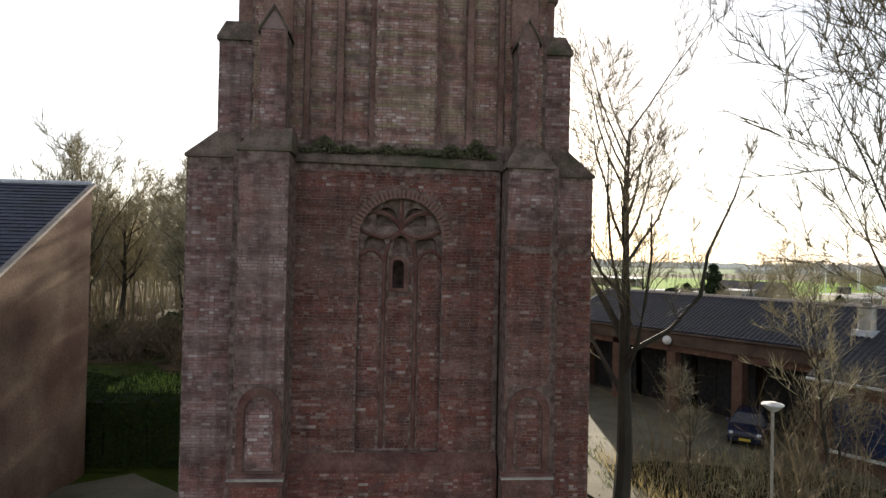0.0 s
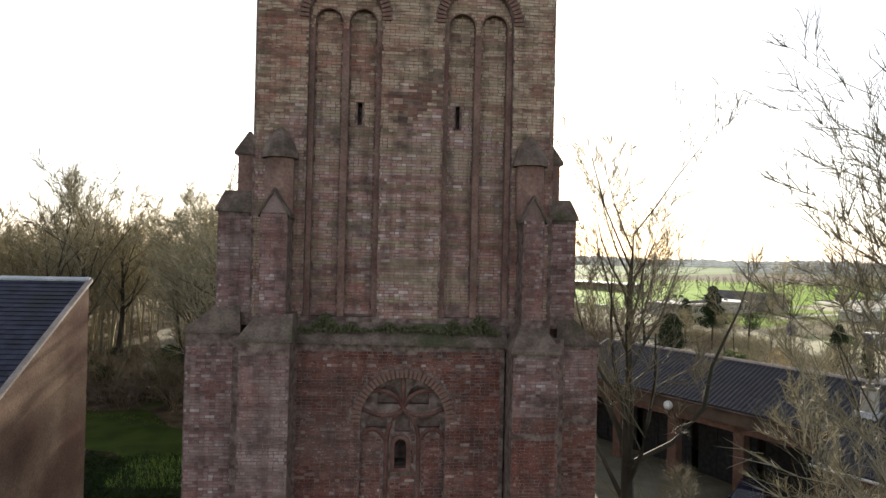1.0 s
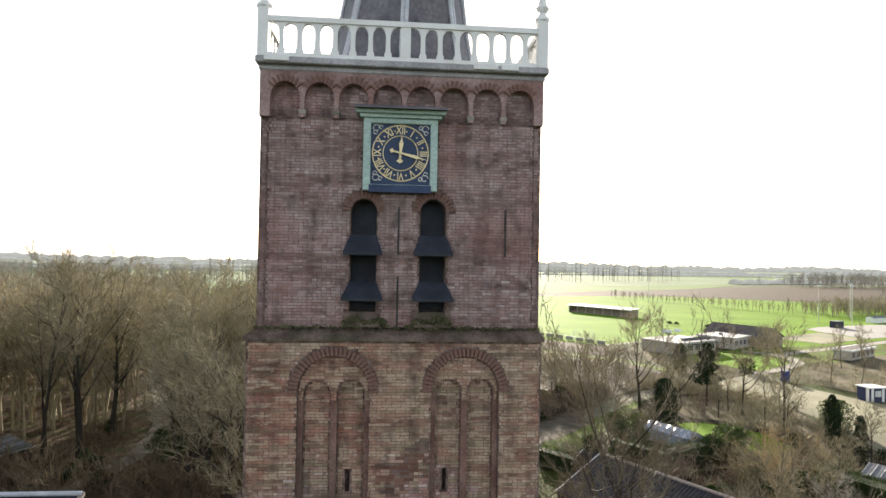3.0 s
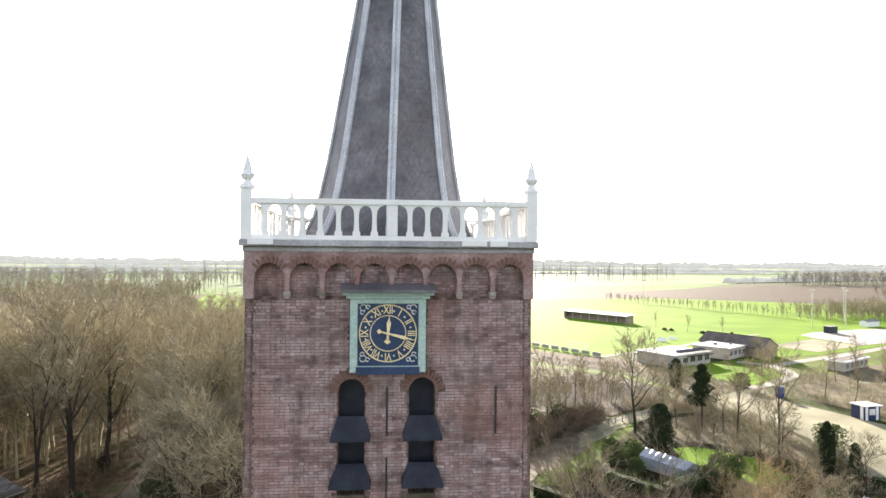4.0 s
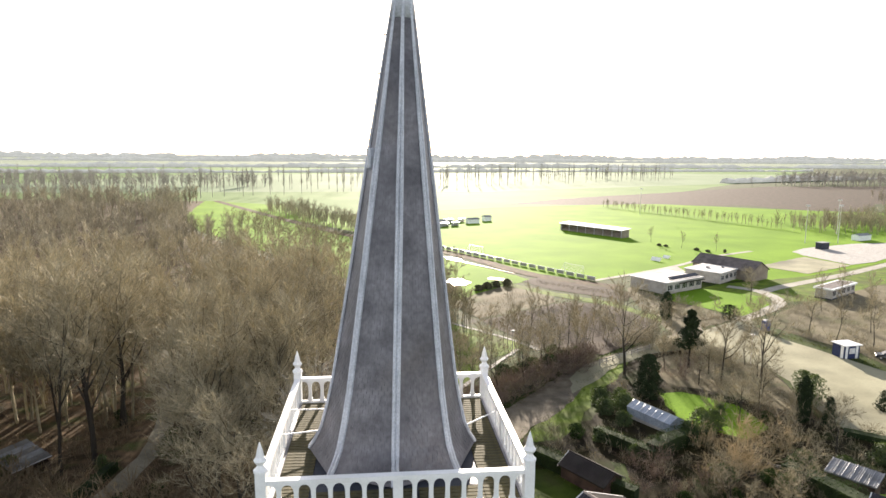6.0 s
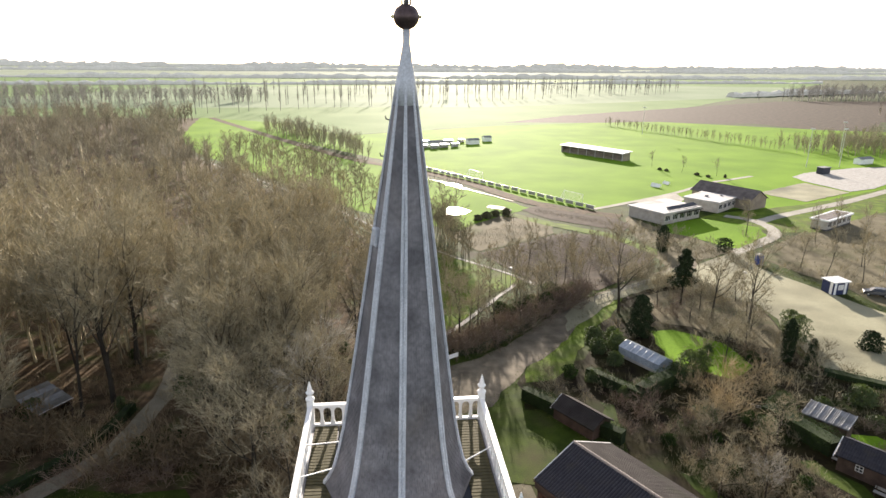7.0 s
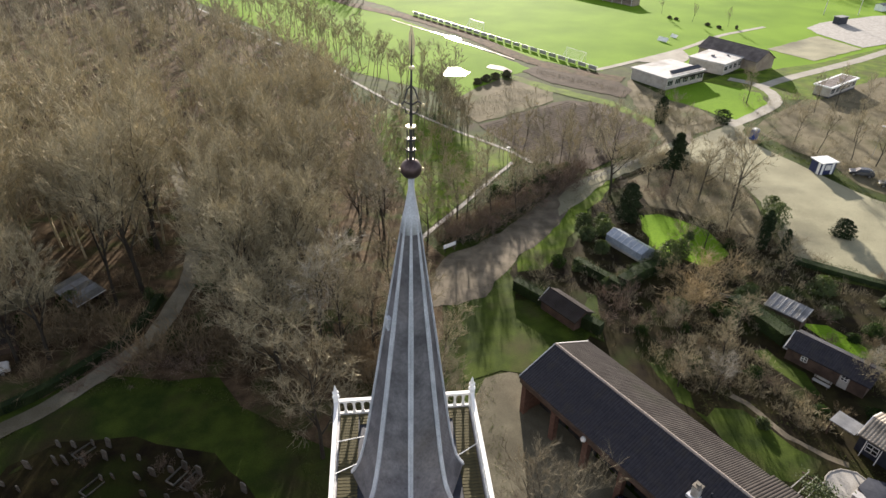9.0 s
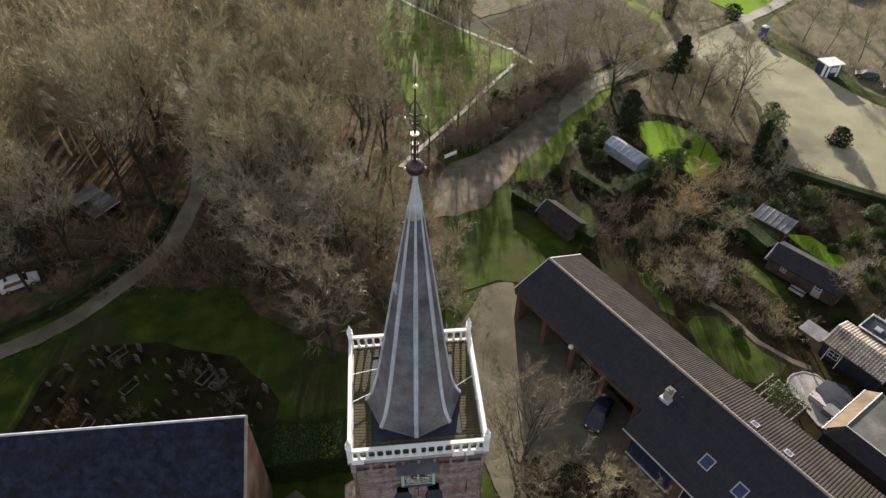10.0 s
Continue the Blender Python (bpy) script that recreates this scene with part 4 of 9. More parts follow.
BL, BH, MJ = 0.205, 0.058, 0.012
stages = [([], []) for _ in range(7)]
loose = []
zc = 3.0
row = 0
while zc < 26.7:
    x = -5.1 + (row % 2) * 0.12
    while x < 4.5:
        ln = BL if rng.random() > 0.55 else BL * 0.48
        x2, z2 = x + ln, zc + BH
        pl = plane((x + x2) / 2, (zc + z2) / 2)
        whole = pl and all(plane(a_, b_) == pl for a_ in (x, x2) for b_ in (zc, z2))
        cuts = [(x, x2)] if whole else [(x + (x2 - x) * k / 4, x + (x2 - x) * (k + 1) / 4) for k in range(4)]
        for u, u2 in cuts:                      # cut bricks close up to edges
            pl = plane((u + u2) / 2, (zc + z2) / 2)
            if not pl or not (whole or all(plane(a_, b_) == pl for a_ in (u, u2) for b_ in (zc, z2))):
                continue
            y = pl[0] - 0.004 - 0.010 * rng.random()
            st = 4 if pl[1] == 1 and row % 6 < 2 and rng.random() < 0.9 and math.sin(x * 1.9 + row * 2.3) > -0.75 else pl[1]
            if st == 1 and zc < 17.0 + 0.5 * math.sin(x * 2.1) + 0.4 * rng.random():
                st = 6
            if pl[1] == 1 and -0.8 + 0.2 * rng.random() < x < 0.55 and 17.25 + 0.2 * math.sin(x * 5) < zc < 18.1 + 0.3 * math.sin(x * 3) and rng.random() < 0.85:
                st = 5                          # a mended red patch
            if whole and st == 0 and pl[0] == FRONT1 and x < -1.36 and 8.2 < zc < 11.6 and len(loose) < 300:
                loose.append((x, y, zc, ln))
                continue
            vs, fs = stages[st]
            j = len(vs)
            jx, jz = 0.004 * rng.standard_normal(4), 0.003 * rng.standard_normal(4)
            vs += [(u + jx[0], y, zc + jz[0]), (u2 + jx[1], y, zc + jz[1]), (u2 + jx[2], y, z2 + jz[2]), (u + jx[3], y, z2 + jz[3])]
            vs += [(u, pl[0] + 0.005, zc), (u2, pl[0] + 0.005, zc), (u2, pl[0] + 0.005, z2), (u, pl[0] + 0.005, z2)]
            fs += [(j, j + 1, j + 2, j + 3), (j + 4, j + 5, j + 1, j), (j + 5, j + 6, j + 2, j + 1), (j + 6, j + 7, j + 3, j + 2), (j + 7, j + 4, j, j + 3)]
        x = x2 + MJ
    zc += BH + MJ
    row += 1


def brick_material(name, palette, band, patch, lime=0.3, band_z=1.7, single=False, stones=None):
    """Old brickwork: each brick its own tone, drifting bands and patches, lime flecks and soot."""
    m = material(name, palette[0], palette[1], 0.9, 0.93, 0.6, 16)
    t = m.node_tree
    n, l = t.nodes, t.links
    b = n["Principled BSDF"]
    rp_ = n.new("ShaderNodeValToRGB")
    el = rp_.color_ramp.elements
    for k in range(len(palette) - 2):
        el.new(0.5)
    for k, c in enumerate(palette):
        el[k].position, el[k].color = (k / (len(palette) - 2) * 0.93 if k < len(palette) - 1 else 1.0), (*c, 1)
    l.new(n.new("ShaderNodeObjectInfo").outputs["Random"] if single else n.new("ShaderNodeNewGeometry").outputs["Random Per Island"], rp_.inputs[0])
    where = n.new("ShaderNodeNewGeometry").outputs["Position"] if single else n.new("ShaderNodeTexCoord").outputs["Object"]

    def layer(col, other, scale, stretch, lo, hi, amount, kind="MIX"):
        mp = n.new("ShaderNodeMapping")
        mp.inputs["Scale"].default_value = stretch
        l.new(where, mp.inputs[0])
        x = n.new("ShaderNodeTexNoise")
        x.inputs["Scale"].default_value, x.inputs["Detail"].default_value = scale, 5.0
        l.new(mp.outputs[0], x.inputs["Vector"])
        r_ = n.new("ShaderNodeMapRange")
        r_.inputs[1].default_value, r_.inputs[2].default_value, r_.inputs[4].default_value = lo, hi, amount
        l.new(x.outputs[0], r_.inputs[0])
        mx = n.new("ShaderNodeMix")
        mx.data_type, mx.blend_type = "RGBA", kind
        l.new(r_.outputs[0], mx.inputs[0])
        l.new(col, mx.inputs[6])
        mx.inputs[7].default_value = (*other, 1)
        return mx.outputs[2]

    col = layer(rp_.outputs[0], band, 0.55, (0.7, 0.7, band_z), 0.48, 0.62, 0.6)
    col = layer(col, patch, 0.42, (1, 1, 1.2), 0.52, 0.64, 0.6)
    col = layer(col, (0.5, 0.46, 0.42), 34.0, (0.6, 0.6, 1.2), 0.60, 0.68, lime)
    col = layer(col, (0.60, 0.57, 0.55), 1.2, (0.3, 0.3, 2.6), 0.47, 0.60, 0.85, "MULTIPLY")
    col = layer(col, (0.66, 0.64, 0.62), 1.5, (2.4, 2.4, 0.22), 0.48, 0.62, 0.8, "MULTIPLY")
    if stones:
        col = layer(col, stones, 2.6, (0.7, 0.7, 2.6), 0.52, 0.56, 0.65)
        col = layer(col, (0.13, 0.085, 0.06), 2.9, (0.75, 0.75, 2.4), 0.60, 0.64, 0.6)
    col = layer(col, (0.045, 0.036, 0.034), 2.6, (1, 1, 0.8), 0.52, 0.72, 0.65)
    l.new(col, b.inputs["Base Color"])
    return m


M_B0 = brick_material("dark_red_brick", [(0.130, 0.052, 0.044), (0.195, 0.065, 0.049), (0.221, 0.081, 0.061), (0.163, 0.081, 0.075), (0.234, 0.111, 0.088), (0.273, 0.156, 0.130), (0.429, 0.345, 0.312)], (0.176, 0.107, 0.091), (0.195, 0.055, 0.039), 0.5)
M_B1 = brick_material("mottled_brown_brick", [(0.252, 0.154, 0.118), (0.383, 0.222, 0.163), (0.455, 0.314, 0.226), (0.420, 0.268, 0.220), (0.527, 0.393, 0.299), (0.623, 0.501, 0.401)], (0.431, 0.324, 0.226), (0.359, 0.142, 0.101), 0.5, stones=(0.503, 0.393, 0.281))
M_B2 = brick_material("purple_brick", [(0.249, 0.161, 0.155), (0.336, 0.215, 0.203), (0.389, 0.273, 0.262), (0.435, 0.331, 0.319), (0.326, 0.227, 0.229), (0.547, 0.453, 0.436)], (0.430, 0.336, 0.319), (0.344, 0.189, 0.162), 0.5)
M_B3 = brick_material("pale_purple_brick", [(0.189, 0.108, 0.105), (0.270, 0.146, 0.135), (0.317, 0.196, 0.189), (0.351, 0.240, 0.230), (0.270, 0.132, 0.116), (0.419, 0.317, 0.304), (0.567, 0.486, 0.466)], (0.331, 0.243, 0.223), (0.216, 0.081, 0.065), 0.5)
M_B4 = brick_material("ochre_band_brick", [(0.264, 0.192, 0.126), (0.348, 0.264, 0.174), (0.420, 0.336, 0.228), (0.300, 0.210, 0.150), (0.480, 0.390, 0.276)], (0.348, 0.282, 0.192), (0.288, 0.150, 0.108), 0.3)
M_B6 = brick_material("pinkish_brick", [(0.263, 0.147, 0.125), (0.362, 0.200, 0.169), (0.413, 0.256, 0.222), (0.388, 0.269, 0.247), (0.488, 0.356, 0.319), (0.625, 0.531, 0.488)], (0.375, 0.288, 0.200), (0.338, 0.131, 0.104), 0.6)
M_B5 = brick_material("red_jamb_brick", [(0.142, 0.069, 0.056), (0.214, 0.108, 0.078), (0.250, 0.146, 0.111), (0.179, 0.122, 0.104), (0.296, 0.227, 0.179)], (0.225, 0.195, 0.146), (0.237, 0.100, 0.069), 0.18)
for (vs, fs), m in zip(stages, (M_B0, M_B1, M_B2, M_B3, M_B4, M_B5, M_B6)):
    part("brickwork", raw_mesh("brickwork", vs, fs, m), None, tower)["kind"] = "stuff"
M_B0_SINGLE = brick_material("dark_red_single_brick", [(0.130, 0.052, 0.044), (0.195, 0.065, 0.049), (0.221, 0.081, 0.061), (0.163, 0.081, 0.075), (0.234, 0.111, 0.088), (0.273, 0.156, 0.130), (0.429, 0.345, 0.312)], (0.176, 0.107, 0.091), (0.195, 0.055, 0.039), 0.5, single=True)
whole_brick = build_mesh("brick", Geo().box(0, 0, 0, BL, 0.03, BH), M_B0_SINGLE)
half_brick = build_mesh("brick", Geo().box(0, 0, 0, BL * 0.48, 0.03, BH), M_B0_SINGLE)
for x, y, z, ln in loose:
    part("brick", whole_brick if ln == BL else half_brick, None, tower, at=pose(x, y, z, 0, 0, 0.4 * rng.standard_normal()))
for vs_ in singles:
    part("slate", raw_mesh("slate", vs_, [(0, 1, 2, 3), (4, 5, 1, 0), (1, 5, 2), (0, 3, 4)], M_SLATE_PIECE), None, spire)


# ---- ground: one sheet, a low churchyard mound in flat fields ----
def gz(x, y):
    """Height of the ground."""
    r = math.hypot(x, y - 10)
    t = min(1.0, max(0.0, (r - 38) / 30))
    return 1.1 * (1 - t * t * (3 - 2 * t))


axis = sorted({round(s * v, 2) for s in (-1, 1) for v in [i * 2.0 for i in range(0, 46)] + [100, 120, 150, 200, 300, 500, 900, 1600, 3000, 4900]})
gv = [(x, y + 10, gz(x, y + 10)) for y in axis for x in axis]
N_AX = len(axis)
gf = [(j * N_AX + i, j * N_AX + i + 1, (j + 1) * N_AX + i + 1, (j + 1) * N_AX + i) for j in range(N_AX - 1) for i in range(N_AX - 1)]
tagged(new("ground", raw_mesh("ground", gv, gf, M_GRASS)), "winter grass and flat fields reaching the horizon", "ground", kind="structure")
LAYER = [0.02]


def sheet(name, pts, mat, label, category="ground", wobble=0.3, lift=None, cut=3.0):
    """A thin covering of the ground with a slightly uneven edge."""
    LAYER[0] += 0.002
    z = lift if lift is not None else LAYER[0]
    rnd = random.Random(len(pts) * 7 + int(abs(pts[0][0]) * 10))
    edge = []
    for (x0, y0), (x1, y1) in zip(pts, pts[1:] + pts[:1]):
        n = max(1, int(math.hypot(x1 - x0, y1 - y0) / max(1.2, wobble * 5)))
        n = min(n, 60)
        for i in range(n):
            t = i / n
            edge.append((x0 + (x1 - x0) * t + rnd.gauss(0, wobble * 0.5), y0 + (y1 - y0) * t + rnd.gauss(0, wobble * 0.5)))
    bm = bmesh.new()
    vs = [bm.verts.new((x, y, 0)) for x, y in edge]
    for t in tessellate_polygon([[Vector((x, y, 0)) for x, y in edge]]):
        try:
            bm.faces.new([vs[i] for i in t])
        except ValueError:
            pass
    for _ in range(6):
        long = [ed for ed in bm.edges if ed.calc_length() > cut and any(math.hypot(v.co.x, v.co.y - 10) < 75 for v in ed.verts)]
        if not long:
            break
        bmesh.ops.subdivide_edges(bm, edges=long, cuts=1)
        bmesh.ops.triangulate(bm, faces=[f for f in bm.faces if len(f.verts) > 3])
    for v in bm.verts:
        v.co.z = gz(v.co.x, v.co.y) + z
    bmesh.ops.recalc_face_normals(bm, faces=bm.faces)
    for f in bm.faces:
        if f.normal.z < 0:
            f.normal_flip()
    me = bpy.data.meshes.new(name)
    bm.to_mesh(me)
    bm.free()
    me.materials.append(mat)
    return tagged(new(name, me), label, category, kind="structure")


def smooth_line(pts, step=3.0):
    """Catmull-Rom through the points."""
    P = [Vector(p) for p in pts]
    out = []
    for i in range(len(P) - 1):
        a_, b_, c_, d_ = P[max(i - 1, 0)], P[i], P[i + 1], P[min(i + 2, len(P) - 1)]
        n = max(1, int((c_ - b_).length / step))
        for k in range(n):
            t = k / n
            out.append(0.5 * ((2 * b_) + (c_ - a_) * t + (2 * a_ - 5 * b_ + 4 * c_ - d_) * t * t + (3 * b_ - a_ - 3 * c_ + d_) * t ** 3))
    return out + [P[-1]]


def ribbon(name, pts, width, mat, label, category="path", wobble=0.1):
    L = smooth_line(pts)
    left, right = [], []
    for i, p in enumerate(L):
        d = (L[min(i + 1, len(L) - 1)] - L[max(i - 1, 0)]).normalized()
        s = Vector((-d.y, d.x)) * width / 2
        left.append(tuple(p + s))
        right.append(tuple(p - s))
    return sheet(name, left + right[::-1], mat, label, category, wobble)


# far fields, haze carried by their paler materials
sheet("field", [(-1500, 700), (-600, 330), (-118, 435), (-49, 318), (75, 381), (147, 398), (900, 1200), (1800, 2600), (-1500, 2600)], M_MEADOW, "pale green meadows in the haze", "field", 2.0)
sheet("field", [(-3000, 1400), (3400, 1500), (4500, 4700), (-4500, 4700)], M_FAR, "far meadows whitened in colour for haze", "field", 5.0)
sheet("field", [(-420, 520), (104, 545), (486, 724), (700, 1000), (300, 1100), (-300, 900)], M_HAZE_MEADOW, "green meadow paled in colour for haze", "field", 3.0)
sheet("field", [(84, 402), (142, 456), (428, 631), (620, 640), (1300, 700), (900, 500), (355, 398), (285, 320), (254, 392), (194, 397)], M_SOIL, "dark ploughed field", "field", 2.0)
sheet("sports_field", [(-110, 430), (-49, 316), (4, 238), (43, 162), (61, 148), (75, 158), (96, 146), (122, 148), (160, 166), (300, 236), (330, 330), (280, 348), (194, 405), (147, 400), (75, 381), (-20, 330), (-60, 400)], M_PITCH, "bright green mown sports fields", "field", 0.6)
sheet("field", [(-125, 438), (-118, 438), (-58, 322), (-14, 246), (8, 217), (43, 150), (34, 146), (20, 128), (-6, 150), (-40, 205), (-80, 265), (-106, 325)], M_PITCH, "bright green grass strip beside a ditch", "field", 0.6)
sheet("rough_ground", [(80.6, 103), (84.2, 92), (86, 76), (97, 58), (125, 50), (180, 100), (190, 150), (150, 150), (123, 133), (108, 124), (98, 118)], M_STUBBLE, "dry brown rough ground with bare scrub", "ground", 1.5)
sheet("woodland_floor", [(-330, 20), (-60, 20), (-44, 29), (-34, 36), (-20, 33.5), (-12, 27), (-5, 22), (3, 30), (6.5, 45), (8, 56), (5, 62), (4, 72), (-2, 95), (-2, 116), (-18, 158), (-42, 197), (-75, 250), (-104, 320), (-124, 436), (-215, 440), (-420, 520)], M_LITTER, "brown leaf litter under bare trees", "ground", 0.8)
sheet("rough_ground", [(57, 96), (63, 99), (75.5, 107), (74, 118), (70, 124), (66, 141), (62, 131), (59.5, 118)], M_STUBBLE, "dry rough ground between plots and a club", "ground", 0.5)
sheet("grass_verge", [(96, 122), (107, 121), (126, 132), (160, 151), (205, 190), (152, 164), (127, 152), (108, 146), (92, 142), (84, 137), (92, 131)], M_BRIGHT, "rough grass beside a path, sunlight put into its colour", "grass", 0.5)
sheet("lawn", [(6, 66), (13, 75), (19, 86), (27, 92), (16, 106), (3, 124), (-3, 116), (-1, 96)], M_BRIGHT, "rough grass with sunlight put into its colour", "grass", 0.5)
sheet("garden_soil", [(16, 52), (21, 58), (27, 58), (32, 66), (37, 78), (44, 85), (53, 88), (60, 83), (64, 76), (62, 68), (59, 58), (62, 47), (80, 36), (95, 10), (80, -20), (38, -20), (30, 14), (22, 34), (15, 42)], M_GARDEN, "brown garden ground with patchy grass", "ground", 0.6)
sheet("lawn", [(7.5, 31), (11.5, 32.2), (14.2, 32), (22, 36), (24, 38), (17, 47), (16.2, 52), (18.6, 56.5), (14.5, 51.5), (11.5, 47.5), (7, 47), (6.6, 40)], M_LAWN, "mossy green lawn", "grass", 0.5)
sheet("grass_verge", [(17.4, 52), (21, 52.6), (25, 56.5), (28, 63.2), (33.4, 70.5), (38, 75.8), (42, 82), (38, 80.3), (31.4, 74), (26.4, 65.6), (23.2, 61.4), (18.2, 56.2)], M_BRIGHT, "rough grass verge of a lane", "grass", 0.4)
# brighter pitch grass here stands in for sunlight on the lawn
sheet("lawn", [(39, 58), (41, 68), (45, 68), (50, 62), (50, 55), (45, 52)], M_PITCH, "lawn with sunlight put into its bright colour", "grass", 0.5)
sheet("lawn", [(30.6, 25.4), (31.5, 24), (33, 25.2), (35.6, 24.6), (37.2, 21.6), (39.6, 17.6), (38.4, 16.4), (35.4, 15.4), (33.6, 16.4), (31.7, 20)], M_LAWN, "green garden lawn", "grass", 0.4)
sheet("lawn", [(28.4, 32.2), (30.2, 31.8), (31.2, 27.5), (30.6, 25.2), (29.4, 26.6)], M_LAWN, "green garden lawn", "grass", 0.3)
sheet("lawn", [(23.4, 37.4), (24.6, 36.6), (25.6, 40.6), (26.6, 45.8), (25.4, 46.4), (24.4, 42)], M_LAWN, "narrow green lawn beside a shed", "grass", 0.3)
ribbon("path", [(35.4, 26.6), (36.5, 25.4), (38.2, 20.9), (40.7, 18.2), (42.2, 17)], 0.7, M_ROAD, "narrow garden path")
# sunny strip: the sunshine is in the brighter grass colour
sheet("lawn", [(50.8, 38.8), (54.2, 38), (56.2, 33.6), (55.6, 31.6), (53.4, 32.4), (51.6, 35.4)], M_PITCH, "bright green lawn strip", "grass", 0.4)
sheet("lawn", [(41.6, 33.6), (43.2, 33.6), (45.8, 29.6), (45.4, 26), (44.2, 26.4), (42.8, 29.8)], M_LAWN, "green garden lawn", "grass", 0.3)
sheet("churchyard", [(-42, 22.5), (-35.2, 32), (-27, 34), (-19, 31.5), (-11, 26), (-8, 18), (-11, 9), (-60, 8), (-60, 20)], M_GRASS, "churchyard grass with shade put into its dark colour", "grass", 0.4)
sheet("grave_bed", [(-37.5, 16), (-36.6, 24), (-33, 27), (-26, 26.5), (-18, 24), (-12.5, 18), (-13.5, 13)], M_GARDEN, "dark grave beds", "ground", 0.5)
sheet("yard", [(8.5, 2), (6.4, 10), (5.4, 16), (6.2, 26), (9.6, 31.6), (12.2, 32.4), (13.3, 32), (13.3, 30), (20, 17), (23, 10), (30, -6), (16, -9)], M_PAVING, "grey paved yard", "pavement", 0.15)
sheet("road", [(4.8, 45), (6, 53.1), (8.5, 57.4), (13, 59.9), (18.2, 65), (24.3, 72), (30.9, 79), (36.7, 83.2), (45.4, 89), (53, 94), (66, 103), (60.5, 86), (54.7, 88.2), (47.5, 86.2), (38.2, 79.8), (31.8, 74.1), (26.8, 65.6), (23.6, 61.4), (18.6, 56.1), (14.7, 51), (12, 46.5), (8, 45)], M_ROAD, "sandy brown paved lane", "road", 0.3)
sheet("rough_ground", [(44, 71), (51, 66), (57.5, 58.5), (61.5, 66), (63.5, 77), (59, 84), (50, 84), (44, 80)], M_STUBBLE, "dry rough ground under scrub", "ground", 0.6)
sheet("car_park", [(56, 86), (64.1, 98.7), (75, 105.4), (79.5, 107), (75.6, 97), (78.4, 89.7), (80.6, 80.2), (84, 70.3), (97, 57), (110, 40), (95, 30), (78, 38), (62.5, 48.4), (59.4, 53), (59.6, 57.4), (62.4, 65), (64.2, 76.7)], M_GRAVEL, "wide sandy gravel car park", "car park", 0.5)
# lighter sheet over the lane where sunlight would fall
sheet("lane_end", [(27.6, 68.6), (33.6, 74.0), (38.5, 79.4), (47.5, 85.6), (55, 87.4), (57.5, 90), (62, 99), (53, 93.4), (45.4, 88.4), (38.6, 84.0), (33, 79.6), (29.4, 74.6)], M_GRAVEL, "paler gravel sheet on a lane end, imitating sunlight", "road", 0.4)
ribbon("path", [(76, 106), (87.6, 113.4), (95.6, 120.6), (98.2, 128), (97, 135), (93, 139)], 3.0, M_SAND, "pale paved path")
ribbon("path", [(97.5, 131.4), (108.3, 137.8), (135.2, 151.1), (155, 162), (260, 222)], 3.0, M_SAND, "pale paved path")
ribbon("path", [(59.5, 149.2), (69.8, 154.9), (93.1, 169.3), (113.2, 185), (124.2, 191), (136, 197)], 1.8, M_SAND, "pale path along the pitch")
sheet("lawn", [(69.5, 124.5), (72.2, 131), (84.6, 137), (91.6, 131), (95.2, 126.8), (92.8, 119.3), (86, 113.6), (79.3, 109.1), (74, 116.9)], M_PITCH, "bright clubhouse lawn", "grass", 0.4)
sheet("garden_plot", [(38.7, 149.4), (46, 155.8), (61.5, 140), (63.3, 131.2), (59.5, 125.5), (44.1, 138.1)], M_SOIL, "dark dug garden plot along a bank", "ground", 0.4)
sheet("garden_plot", [(15.5, 123.9), (24, 136), (30.8, 141.9), (36, 140), (42.2, 131.2), (41.7, 124.6), (21, 111.2)], M_STUBBLE, "dry tan garden plot", "ground", 0.5)
sheet("garden_plot", [(20.8, 110.1), (44.2, 125.2), (54.6, 120.8), (59.4, 107.4), (51.7, 94.8), (38.6, 86.1), (28.4, 89.9)], M_SOIL, "brown dug garden plot", "ground", 0.4)
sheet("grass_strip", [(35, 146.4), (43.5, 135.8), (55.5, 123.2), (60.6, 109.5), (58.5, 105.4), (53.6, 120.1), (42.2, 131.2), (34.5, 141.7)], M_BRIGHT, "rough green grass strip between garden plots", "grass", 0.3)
for name_, mat_, label_, n_, low_, high_ in (("plot_furrows", M_SOIL, "shallow ridges on a dug plot", 24, 0.10, 0.14), ("plot_edgings", M_CONCRETE, "thin pale edging boards across a dug plot", 3, 0.07, 0.09)):
    furrows = Geo()
    for i in range(n_):
        t = (i + (0.5 if n_ > 3 else 0.8)) / (n_ + 0.6)
        a_, b_ = Vector((21.6, 109.6)).lerp(Vector((30.5, 89.8)), t), Vector((44.5, 124.0)).lerp(Vector((57.0, 104.0)), t)
        if n_ == 3:
            a_, b_ = a_.lerp(b_, 0.2 + 0.1 * i), a_.lerp(b_, 0.62 + 0.1 * i)
        s_ = Vector((0.45, -0.85)) * (low_ * 2.2 + 0.1 * (i % 3) * (n_ > 3))
        furrows.hull8([(a_.x - s_.x, a_.y - s_.y, 0.0), (b_.x - s_.x, b_.y - s_.y, 0.0), (b_.x + s_.x, b_.y + s_.y, 0.0), (a_.x + s_.x, a_.y + s_.y, 0.0)],
                      [(a_.x - s_.x * 0.4, a_.y - s_.y * 0.4, high_), (b_.x - s_.x * 0.4, b_.y - s_.y * 0.4, high_), (b_.x + s_.x * 0.4, b_.y + s_.y * 0.4, high_), (a_.x + s_.x * 0.4, a_.y + s_.y * 0.4, high_)])
    tagged(new(name_, build_mesh(name_, furrows, mat_)), label_, "ground", kind="stuff")
